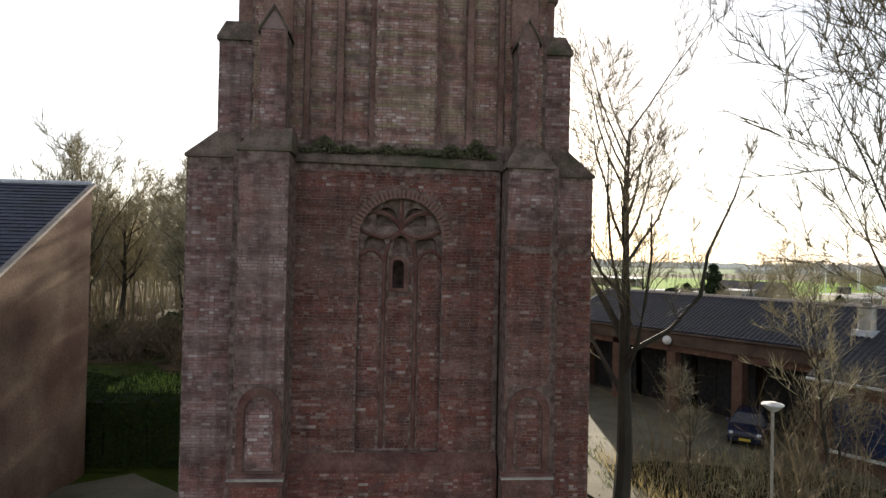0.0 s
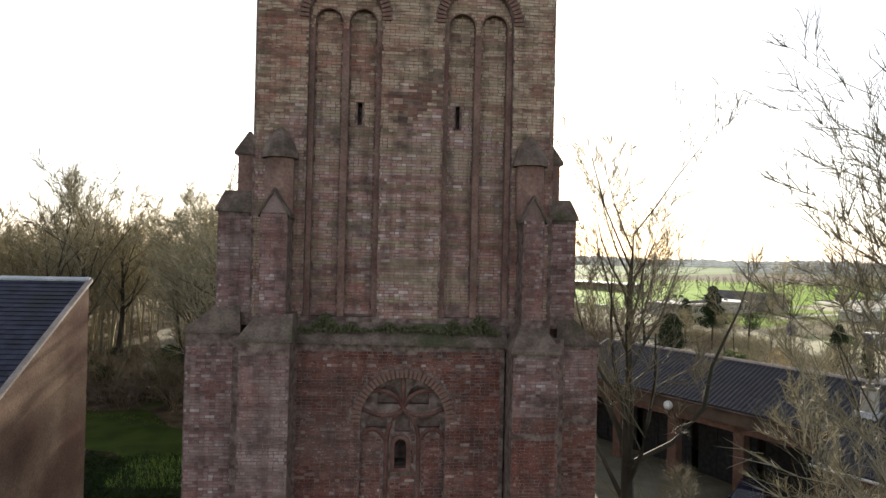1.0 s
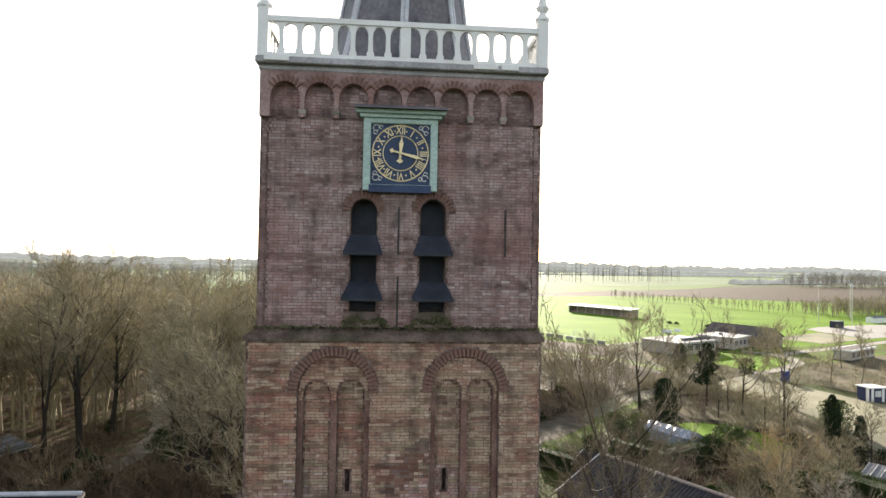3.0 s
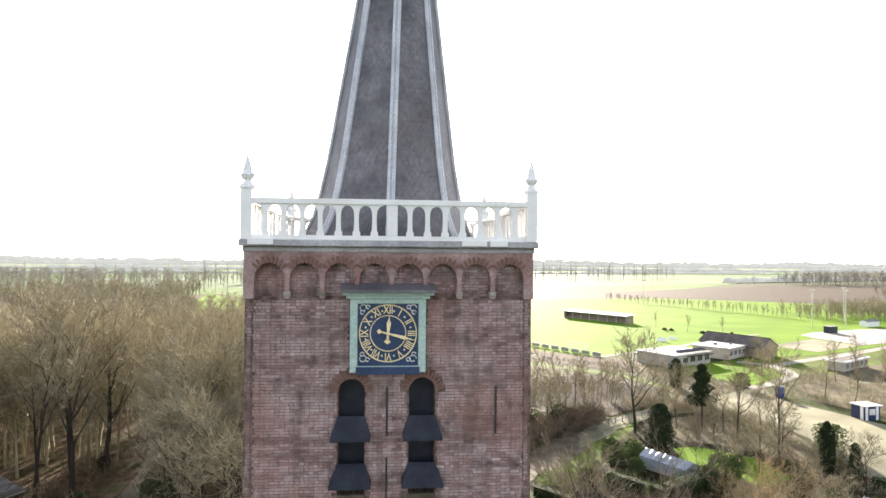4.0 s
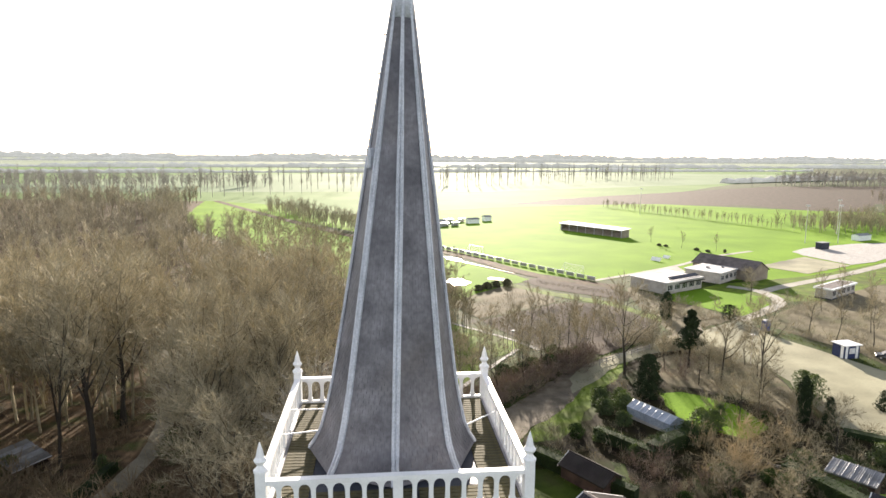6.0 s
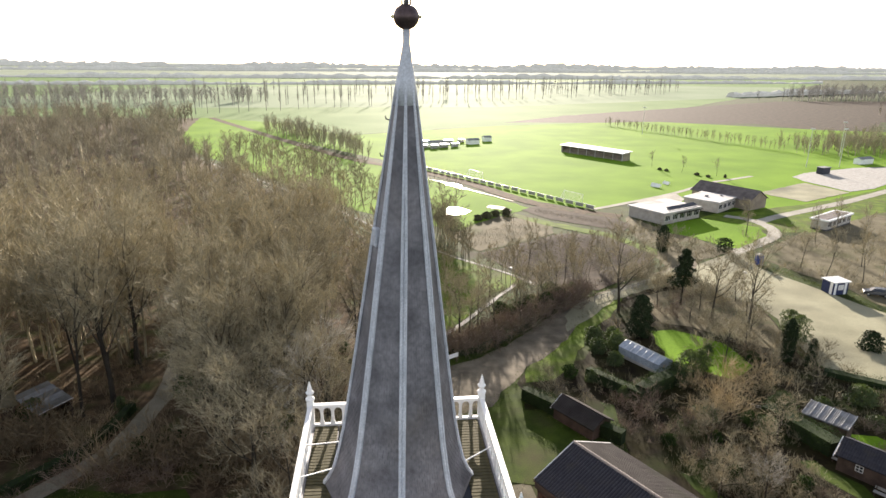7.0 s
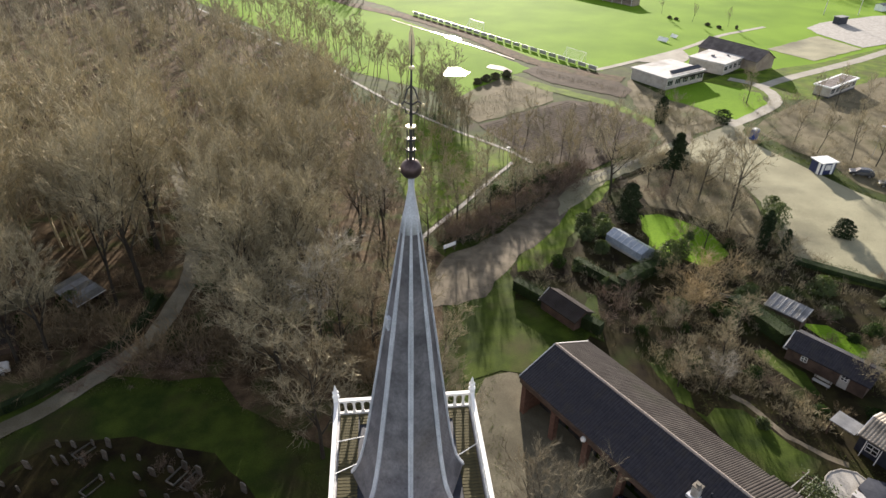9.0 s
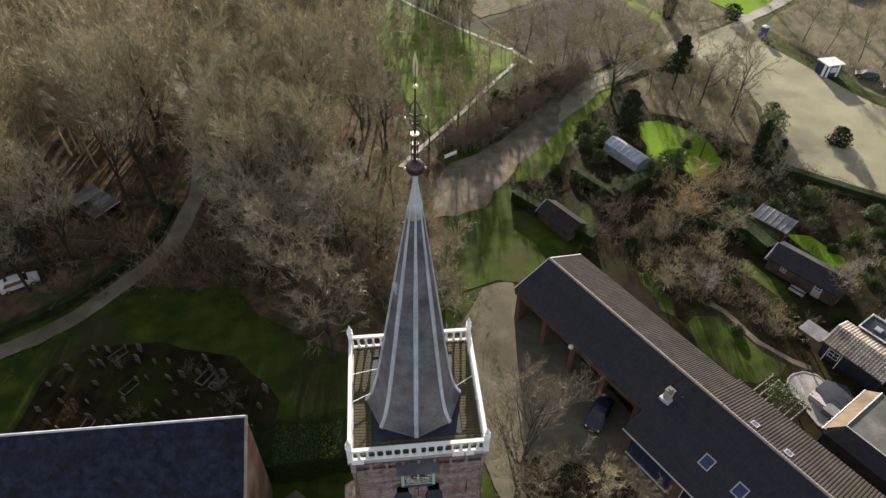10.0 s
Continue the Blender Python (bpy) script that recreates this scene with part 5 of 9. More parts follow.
ribbon("path", [(-70, 240.9), (-42.6, 200.3), (-17.8, 161.9), (1.9, 126.9), (14.4, 108.4), (19.2, 102.4), (24.7, 95.6), (28, 89.4)], 0.8, M_CONCRETE, "narrow pale path edging the wood")
ribbon("path", [(1, 57), (7.1, 66.1), (12.4, 73.5), (17.3, 80.5), (24.3, 90.2)], 0.8, M_CONCRETE, "narrow pale path")
ribbon("path", [(-62, 16), (-43.2, 26.7), (-37.5, 30), (-32.8, 35.5), (-28.6, 42), (-27.6, 50), (-27.6, 56), (-31, 72), (-40, 95)], 2.3, M_PATH, "winding sandy path")
ribbon("ditch", [(5, 215), (13.5, 201.8), (21.7, 190.4), (23.9, 185), (27.2, 180), (35.1, 167.2), (39.1, 160.6)], 0.75, M_WATER, "still dark ditch reflecting the sky", "water", 0.3)
ribbon("ditch_bank", [(-117, 439), (-57.4, 325), (-13, 247), (11, 219), (28.5, 192), (41, 164), (51, 150), (64, 140)], 5.0, M_LITTER, "brown ditch bank", "ground", 0.3)
sheet("pool", [(21.4, 187.6), (23.4, 190.2), (26.6, 185.4), (25.2, 182.4)], M_WATER, "wide pool of a still ditch", "water", 0.2)
sheet("pond", [(16.5, 146.4), (18.5, 153.6), (21.6, 153.2), (24.2, 148.6), (22.4, 145.6)], M_WATER, "small still pond in a field corner", "water", 0.4)
sheet("pond", [(29.3, 153.0), (31.1, 156.3), (34.7, 153.8), (36.2, 149.6), (35.2, 147.6), (32.4, 150.5)], M_WATER, "small still pond in a field corner", "water", 0.3)
sheet("sand_court", [(120.3, 167.8), (146.9, 183.3), (150.9, 166.2), (127.0, 154.2)], M_GRAVEL, "pale sand court", "ground", 0.3)
sheet("paved_court", [(150.2, 194.6), (160.7, 202.3), (188.4, 212.3), (205, 214), (200, 196), (164.1, 171.9), (152.1, 167.7), (148.9, 185.0)], M_CONCRETE, "pale grey hard court", "pavement", 0.3)
sheet("terrace", [(72.5, 157.2), (93.1, 169.3), (92, 160), (85.2, 152.5)], M_SAND, "pale paved terrace behind a clubhouse", "pavement", 0.2)
sheet("rubble_plot", [(66.2, 115.7), (73.5, 117.6), (73.7, 108.7), (67.1, 106), (63.4, 109.4)], M_STUBBLE, "dry rough plot with pale rubble", "ground", 0.5)
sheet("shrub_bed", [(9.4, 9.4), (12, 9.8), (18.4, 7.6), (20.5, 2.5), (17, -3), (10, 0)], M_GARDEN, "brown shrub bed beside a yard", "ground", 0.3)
sheet("church_paving", [(-13, 7), (-10.5, 8.6), (-7.5, 6), (-7, -2), (-13, -2)], M_PAVING, "grey paving beside the nave", "pavement", 0.1)


# ---- long brick garage building ----
GD, GN = Vector((0.487, -0.873, 0)), Vector((0.873, 0.487, 0))
garage_m = Matrix(((GD.x, GN.x, 0, GN.x * 28.0), (GD.y, GN.y, 0, GN.y * 28.0), (0, 0, 1, 1.1), (0, 0, 0, 1)))   # x along the ridge, y back, ridge at y = 0
GS0, GS1, GSTEP = -17.4, 30.0, 0.6
RIDGE, EAVE, EXT, BACK = 6.9, (-4.6, 4.97), (-6.9, 4.0), (5.55, 4.57)


def tiled_slope(s0, s1, top, low, mat, wave=0.24, course=0.34, amp=0.035):
    """Pantile covering between a top line (y, z) and a low line (y, z), along x from s0 to s1."""
    T, Lw = Vector((0, *top)), Vector((0, *low))
    run = (Lw - T).length
    dirv = (Lw - T) / run
    nrm = Vector((0, -dirv.z, dirv.y)) if dirv.y > 0 else Vector((0, dirv.z, -dirv.y))
    nrm = nrm if nrm.z > 0 else -nrm
    per = 6
    cols = int((s1 - s0) / wave) * per
    rows = int(run / course)
    verts, faces = [], []
    xs = [s0 + (s1 - s0) * i / cols for i in range(cols + 1)]
    hs = [amp * abs(math.sin(math.pi * i / per)) ** 0.6 for i in range(cols + 1)]
    for r_ in range(rows):
        base = len(verts)
        for tt, lift in ((r_ / rows, 0.01), ((r_ + 1) / rows + 0.004, 0.035)):
            p = T + dirv * run * tt + nrm * lift
            verts += [(x, p.y + nrm.y * h, p.z + nrm.z * h) for x, h in zip(xs, hs)]
        n = cols + 1
        faces += [(base + i, base + i + 1, base + n + i + 1, base + n + i) for i in range(cols)]
    return verts, faces


def gable_house(name, label, category, m, s0, s1, y0, y1, z_eave, z_ridge, wall_mat, roof_mat, overhang=0.25, group="", ridge_mat=None, wave=0.24, thickness=0.12, course=0.34, amp=0.035):
    """A plain gabled building: x along the ridge, ridge at the middle of y0..y1. Returns the thing."""
    h = thing(name, label, category, group, at=m)
    yc = (y0 + y1) / 2
    part("wall", Geo().box(s0, y0, -0.3, s1, y1, z_eave), wall_mat, h)
    slope = (z_ridge - z_eave) / (yc - y0)
    for x0, x1 in ((s0, s0 + 0.15), (s1 - 0.15, s1)):
        gab = Geo().add([(x0, y0, z_eave), (x0, y1, z_eave), (x0, yc, z_ridge), (x1, y0, z_eave), (x1, y1, z_eave), (x1, yc, z_ridge)], [(0, 1, 2), (3, 5, 4), (0, 3, 4, 1), (1, 4, 5, 2), (2, 5, 3, 0)])
        part("gable", gab, wall_mat, h)
    for sgn, ye in ((-1, y0 - overhang), (1, y1 + overhang)):
        ze = z_eave - overhang * slope
        g = Geo().hull8([(s0 - overhang, ye, ze), (s1 + overhang, ye, ze), (s1 + overhang, yc, z_ridge), (s0 - overhang, yc, z_ridge)],
                        [(s0 - overhang, ye, ze + thickness), (s1 + overhang, ye, ze + thickness), (s1 + overhang, yc, z_ridge + thickness), (s0 - overhang, yc, z_ridge + thickness)])
        rf = part("roof", g, roof_mat, h)
        if wave:
            v, f = tiled_slope(s0 - overhang, s1 + overhang, (yc, z_ridge + thickness), (ye, ze + thickness), roof_mat, wave, course, amp)
            part("roof_tiles", raw_mesh("roof_tiles", v, f, roof_mat), None, rf)["kind"] = "stuff"
    part("ridge", Geo().tube([(s0 - overhang, yc, z_ridge + thickness), (s1 + overhang, yc, z_ridge + thickness)], [0.09, 0.09], 8), ridge_mat or roof_mat, h)
    return h


garage = thing("garage_building", "long low brick garage building with a dark tiled roof", "garage", at=garage_m)
part("back_wall", Geo().box(GS0 + 0.3, 4.7, -0.3, GS1 - 0.3, 4.95, 4.7), M_PILLAR, garage)
part("inner_wall", Geo().box(GS0 + 0.3, 2.0, -0.3, GS1 - 0.3, 2.3, 5.0), M_TIMBER, garage)
for x0 in (GS0 + 0.3, GS1 - 0.6):
    part("end_wall", Geo().add([(x0, -4.1, -0.3), (x0, 4.96, -0.3), (x0, 4.96, 4.6), (x0, 0, 6.7), (x0, -4.1, 4.95), (x0 + 0.3, -4.1, -0.3), (x0 + 0.3, 4.96, -0.3), (x0 + 0.3, 4.96, 4.6), (x0 + 0.3, 0, 6.7), (x0 + 0.3, -4.1, 4.95)],
                               [(4, 3, 2, 1, 0), (5, 6, 7, 8, 9), (0, 1, 6, 5), (1, 2, 7, 6), (2, 3, 8, 7), (3, 4, 9, 8), (4, 0, 5, 9)]), M_PILLAR, garage)


def slab(s0, s1, top, low, th=0.14):
    return Geo().hull8([(s0, low[0], low[1] - th), (s1, low[0], low[1] - th), (s1, top[0], top[1] - th), (s0, top[0], top[1] - th)],
                       [(s0, low[0], low[1]), (s1, low[0], low[1]), (s1, top[0], top[1]), (s0, top[0], top[1])])


for nm, s0, s1, low, mat in (("front_roof", GS0, GSTEP, EAVE, M_TILE), ("front_roof", GSTEP, GS1, EXT, M_TILE), ("back_roof", GS0, 3.4, (5.12, 4.75), M_TILE_BROWN), ("back_roof", 3.4, GS1, BACK, M_TILE_BROWN)):
    rf = part(nm, slab(s0, s1, (0, RIDGE), low), mat, garage, "dark pantiled slope" if mat is M_TILE else "brown pantiled slope")
    v, f = tiled_slope(s0, s1, (0, RIDGE), low, mat, 0.27 if s0 == 3.4 or mat is M_TILE else 0.2, 0.36, 0.065 if s0 == 3.4 else 0.05 if mat is M_TILE else 0.045)
    part("roof_tiles", raw_mesh("roof_tiles", v, f, mat), None, rf)["kind"] = "stuff"
rt = build_mesh("ridge_tile", Geo().lathe([(0.13, 0), (0.15, 0.36)], 8).moved(pose(0, 0, 0, 0, 90, 0)), M_RIDGE_TILE)
for i in range(int((GS1 - GS0) / 0.37)):
    part("ridge_tile", rt, None, garage, at=pose(GS0 + i * 0.37, 0, RIDGE + 0.03))
part("verge", slab(GS0 - 0.06, GS0 + 0.02, (0, RIDGE + 0.1), (EAVE[0], EAVE[1] + 0.1), 0.3), M_TRIM, garage, "pale verge board")
part("verge", slab(GS0 - 0.06, GS0 + 0.02, (0, RIDGE + 0.1), (5.12, 4.85), 0.3), M_TRIM, garage, "pale verge board")
part("fascia", Geo().box(GS0, EAVE[0] + 0.1, 4.1, GSTEP, EAVE[0] + 0.3, 4.85), M_TIMBER, garage, "brown timber fascia")
part("gutter", Geo().tube([(GS0, EAVE[0] - 0.05, EAVE[1] - 0.1), (GSTEP, EAVE[0] - 0.05, EAVE[1] - 0.1)], [0.07, 0.07], 8), M_TIMBER, garage)
part("lintel", Geo().box(GS0 + 0.1, EAVE[0] + 0.32, 3.7, GSTEP, EAVE[0] + 0.6, 4.1), M_PILLAR, garage)
pillar = build_mesh("pillar", Geo().box(-0.3, -0.3, -0.2, 0.3, 0.3, 4.1), M_PILLAR, 0.01)
for i in range(5):
    part("pillar", pillar, None, garage, at=pose(GS0 + 0.45 + i * 4.2, EAVE[0] + 0.62, 0))
    if i < 4:
        x0 = GS0 + 0.8 + i * 4.2
        # added near-black backing that imitates the unlit inside of the open bay
        d = part("garage_door", Geo().box(x0 - 0.05, EAVE[0] + 2.6, 0, x0 + 3.65, EAVE[0] + 2.7, 4.0), M_RUBBER, garage, "near-black panel standing in for the dark inside of an open bay")
        for k in range(3):
            part("door_panel", Geo().box(x0 + 0.25 + k * 1.05, EAVE[0] + 2.55, 0.2, x0 + 1.2 + k * 1.05, EAVE[0] + 2.61, 3.6), M_RUBBER, d)
part("front_wall", Geo().box(GSTEP + 0.2, EXT[0] + 0.5, -0.3, GS1 - 0.3, EXT[0] + 0.75, 3.95), M_PILLAR, garage)
band = part("window_band", Geo().panel(rect(GSTEP + 0.9, 0.8, GSTEP + 5.4, 3.2), [rect(GSTEP + 1.0 + k * 1.1, 0.9, GSTEP + 2.0 + k * 1.1, 3.1) for k in range(4)], EXT[0] + 0.42, EXT[0] + 0.5), M_DARK, garage, "dark-framed window band")
part("pane", Geo().box(GSTEP + 0.95, EXT[0] + 0.46, 0.85, GSTEP + 5.35, EXT[0] + 0.48, 3.15), M_ROOFGLASS, band)
part("window_sill", Geo().box(GSTEP + 0.8, EXT[0] + 0.3, 0.68, GSTEP + 5.5, EXT[0] + 0.5, 0.8), M_TRIM, band, "white window sill")
for i in range(5):
    x0 = GSTEP + 6.6 + i * 4.6
    w = part("window", Geo().panel(rect(x0, 0.9, x0 + 3.4, 3.2), [rect(x0 + 0.06, 0.96, x0 + 1.67, 3.14), rect(x0 + 1.73, 0.96, x0 + 3.34, 3.14)], EXT[0] + 0.42, EXT[0] + 0.5), M_TRIM, garage, "wide white-framed window")
    part("pane", Geo().box(x0 + 0.08, EXT[0] + 0.46, 0.94, x0 + 3.36, EXT[0] + 0.48, 3.16), M_GLASS, w)
part("gutter", Geo().tube([(GSTEP, EXT[0] - 0.05, EXT[1] - 0.1), (GS1, EXT[0] - 0.05, EXT[1] - 0.1)], [0.07, 0.07], 8), M_TRIM, garage)
chim = part("chimney", Geo().box(1.0, -2.9, 5.2, 1.6, -2.3, 7.0), M_STONE, garage, "squat grey chimney", bevel=0.02)
part("chimney_cap", Geo().box(0.95, -2.95, 7.0, 1.65, -2.25, 7.1).box(1.15, -2.75, 7.1, 1.45, -2.45, 7.3), M_PANTILE, chim, "buff chimney cap")
part("flashing", Geo().box(0.8, -3.1, 5.15, 1.8, -2.1, 5.95), M_LEAD, chim, "pale lead flashing")
part("vent_pipe", Geo().tube([(2.2, -1.9, 5.8), (2.2, -1.9, 6.6)], [0.07, 0.07], 8), M_DARK, garage)


def roof_window(s, y, low, parent, half=0.5):
    sl = (RIDGE - low[1]) / (0 - low[0])
    z = RIDGE + sl * y if low[0] < 0 else RIDGE + sl * y
    an = math.degrees(math.atan(sl))
    m = pose(s, y, z + 0.1, an, 0, 0)
    f = part("roof_window", Geo().panel(rect(-half, -half * 1.2, half, half * 1.2), [rect(-half + 0.09, -half * 1.2 + 0.1, half - 0.09, half * 1.2 - 0.1)], -0.05, 0.05).moved(pose(0, 0, 0, -90, 0, 0)), M_CHROME, parent, "grey-framed roof window", at=m)
    part("pane", Geo().box(-half + 0.08, -half * 1.2 + 0.09, -0.02, half - 0.08, half * 1.2 - 0.09, 0.02), M_ROOFGLASS, f)


roof_window(7.16, -4.3, EXT, garage)
roof_window(10.28, -4.2, EXT, garage)
roof_window(7.5, 1.0, (BACK[0], BACK[1]), garage, 0.34)
roof_window(10.7, 0.9, (BACK[0], BACK[1]), garage, 0.34)
lampg = thing("wall_lamp", "white globe lamp on the garage fascia", "lamp", at=garage_m @ pose(GS0 + 8.9, EAVE[0] - 0.14, 4.4))
part("globe", Geo().ball((0, 0, 0), 0.27, 14), M_TRIM, lampg, smooth=True)
part("bracket", Geo().tube([(0, 0.1, 0), (0, 0.3, 0.1)], [0.04, 0.04], 6), M_IRON, lampg)


# ---- church nave beside the tower ----
nave = thing("church_nave", "long church nave with a blue-grey slate roof and buff brick gable", "church")
NX, NY, NZ = -12.55, 8.9, 12.65
SLOPE = 0.59
gp = [(-5.0, 0.5), (NY, 0.5), (NY, NZ - 0.05), (-5.0, NZ - 0.05 - SLOPE * (NY + 5.0))]
part("gable_wall", Geo().add([(x, y, z) for x in (NX - 0.5, NX) for y, z in gp], [(0, 1, 2, 3), (7, 6, 5, 4), (0, 4, 5, 1), (1, 5, 6, 2), (2, 6, 7, 3), (3, 7, 4, 0)]), M_NAVE_WALL, nave, "tall buff brick gable wall")
part("north_wall", Geo().box(-48, NY - 0.5, 0.5, NX - 0.5, NY - 0.002, NZ - 0.3), M_NAVE_WALL, nave)
part("south_wall", Geo().box(-48, -5.0, 0.5, NX - 0.5, -4.5, NZ - SLOPE * (NY + 5.0)), M_NAVE_WALL, nave)
rf = part("roof", Geo().hull8([(-48, -5.5, NZ - SLOPE * (NY + 5.5)), (NX + 0.02, -5.5, NZ - SLOPE * (NY + 5.5)), (NX + 0.02, NY + 0.05, NZ), (-48, NY + 0.05, NZ)],
                        [(-48, -5.5, NZ + 0.16 - SLOPE * (NY + 5.5)), (NX + 0.02, -5.5, NZ + 0.16 - SLOPE * (NY + 5.5)), (NX + 0.02, NY + 0.05, NZ + 0.16), (-48, NY + 0.05, NZ + 0.16)]), M_NAVE_SLATE, nave, "blue-grey slate roof")
nv, nf = [], []
T, Lw = Vector((0, NY + 0.05, NZ + 0.16)), Vector((0, -5.5, NZ + 0.16 - SLOPE * (NY + 5.5)))
nn = Vector((0, -SLOPE, 1)).normalized()
rows = 62
for r_ in range(rows):
    p0, p1 = T.lerp(Lw, r_ / rows), T.lerp(Lw, (r_ + 1) / rows)
    x = NX - 0.15 * (r_ % 2)
    while x > -42:
        j = len(nv)
        lift = 0.02 + 0.01 * rng.random()
        for px, pp, lf in ((x, p0, 0.004), (x - 0.29, p0, 0.004), (x - 0.29, p1, lift), (x, p1, lift), (x - 0.29, p1, -0.01), (x, p1, -0.01)):
            nv.append((px, pp.y + nn.y * lf, pp.z + nn.z * lf))
        nf += [(j, j + 1, j + 2, j + 3), (j + 3, j + 2, j + 4, j + 5)]
        x -= 0.3
M_NSL = material("nave_slates", (0.004, 0.005, 0.011), (0.03, 0.033, 0.064), 1.3, 0.34, 0.35, 9, (0.010, 0.010, 0.012), island=0.4, spec=0.22, bump_scale=5, grain=0.85)
part("slate_cladding", raw_mesh("slate_cladding", nv, nf, M_NSL), None, rf)["kind"] = "stuff"
part("coping", Geo().hull8([(NX - 0.1, -5.6, NZ + 0.12 - SLOPE * (NY + 5.6)), (NX + 0.1, -5.6, NZ + 0.12 - SLOPE * (NY + 5.6)), (NX + 0.1, NY + 0.1, NZ + 0.12), (NX - 0.1, NY + 0.1, NZ + 0.12)],
                          [(NX - 0.1, -5.6, NZ + 0.22 - SLOPE * (NY + 5.6)), (NX + 0.1, -5.6, NZ + 0.22 - SLOPE * (NY + 5.6)), (NX + 0.1, NY + 0.1, NZ + 0.24), (NX - 0.1, NY + 0.1, NZ + 0.24)]), M_RIDGE_TILE, nave, "rough grey mortar coping")
part("ridge", Geo().tube([(-48, NY + 0.05, NZ + 0.2), (NX, NY + 0.05, NZ + 0.2)], [0.1, 0.1], 8), M_LEAD, nave, "pale lead ridge")


# ---- trees and shrubs ----
class Wood:
    """Grows a bare tree into stem and twig arrays."""

    def __init__(self, seed):
        self.r = random.Random(seed)
        self.stem, self.twig = Geo(), Geo()

    def limb(self, p, d, length, rad, depth, spec):
        r = self.r
        sides, segs = spec.get("tubes", ((7, 6), (5, 4), (4, 3), (3, 2)))[min(depth, 3)]
        pts, rads = [p], [rad]
        for i in range(segs):
            bend = spec["bend"] * (0.4 if depth == 0 else 1)
            d = (d + Vector((r.gauss(0, bend), r.gauss(0, bend), r.gauss(0, bend) + spec["lift"]))).normalized()
            p = p + d * length / segs
            pts.append(p)
            rads.append(rad * (1 - (i + 1) / segs * (0.93 if depth == 0 else 0.75 if depth < 3 else 0.9)))
        (self.stem if depth < 2 else self.twig).tube(pts, rads, sides, False)
        if depth >= spec["depth"]:
            for k in range(spec["twigs"]):
                self.shoot(pts, spec)
            return
        n = spec["kids"][depth]
        for k in range(n):
            t = spec["from"][depth] + (1 - spec["from"][depth]) * (k + r.random() * 0.9) / n
            i = min(int(t * segs), segs - 1)
            q = pts[i].lerp(pts[i + 1], t * segs - i)
            dd = (pts[i + 1] - pts[i]).normalized()
            side = dd.orthogonal().normalized()
            side.rotate(Matrix.Rotation(r.uniform(0, 2 * math.pi), 3, dd))
            an = radians(r.uniform(*spec["angle"]))
            nd = dd * math.cos(an) + side * math.sin(an)
            rr = rad * (1 - t * 0.75) * spec["thin"]
            self.limb(q, nd, length * spec["len"][depth] * r.uniform(0.75, 1.2) * (1.15 - 0.45 * t), max(rr, spec.get("least", 0.012)), depth + 1, spec)

    def shoot(self, pts, spec):
        r = self.r
        i = r.randrange(len(pts) - 1)
        q = pts[i].lerp(pts[i + 1], r.random())
        dd = (pts[-1] - pts[0]).normalized()
        d = (dd + Vector((r.gauss(0, 0.5), r.gauss(0, 0.5), r.gauss(0.15, 0.4) + spec["lift"]))).normalized()
        ln = spec["shoot"] * r.uniform(0.5, 1.3)
        w = spec["fine"]
        s = d.orthogonal().normalized() * w
        s.rotate(Matrix.Rotation(r.uniform(0, math.pi), 3, d))
        m = q + d * ln * 0.55 + Vector((r.gauss(0, 0.05), r.gauss(0, 0.05), 0.02)) * ln
        self.twig.add([q + s, q - s, q + d * ln], [(0, 1, 2)])
        if spec.get("fork", True):
            e = m + (d + Vector((r.gauss(0, 0.5), r.gauss(0, 0.5), r.gauss(0.1, 0.4)))).normalized() * ln * 0.6
            self.twig.add([m + s * 0.7, m - s * 0.7, e], [(0, 1, 2)])

    def meshes(self, name, twig_mat):
        return raw_mesh(name + "_trunk", self.stem.v, self.stem.f, M_BARK), raw_mesh(name + "_crown", self.twig.v, self.twig.f, twig_mat)


BIG = dict(bend=0.16, lift=0.09, depth=3, kids=(10, 5, 4), twigs=9, angle=(26, 56), len=(0.5, 0.55, 0.5), thin=0.52, shoot=1.0, fine=0.022, least=0.016)
BIG["from"] = (0.28, 0.2, 0.15)
SLIM = dict(BIG, kids=(12, 4, 3), twigs=8, angle=(18, 42), lift=0.10, len=(0.36, 0.5, 0.5), shoot=0.75)
SLIM["from"] = (0.35, 0.2, 0.2)
LOWRES = dict(SLIM, kids=(10, 4), depth=2, twigs=10, angle=(22, 52), len=(0.42, 0.5), shoot=1.5, fine=0.042, fork=False, tubes=((5, 4), (3, 3), (3, 2), (3, 2)))
LOWRES["from"] = (0.3, 0.15)


def grow(seed, height, rad, spec, lean=0.04):
    w = Wood(seed)
    w.limb(Vector((0, 0, -0.3)), Vector((w.r.gauss(0, lean), w.r.gauss(0, lean), 1)).normalized(), height * 0.82, rad, 0, spec)
    return w


def bush(seed, height, spread, stems, spec):
    w = Wood(seed)
    for i in range(stems):
        an, rr = w.r.uniform(0, 2 * math.pi), abs(w.r.gauss(0, spread * 0.35))
        d = Vector((math.cos(an) * rr / spread * 0.9, math.sin(an) * rr / spread * 0.9, 1)).normalized()
        w.limb(Vector((math.cos(an) * rr, math.sin(an) * rr, -0.1)), d, height * w.r.uniform(0.5, 0.9), 0.02, 2, spec)
    return w


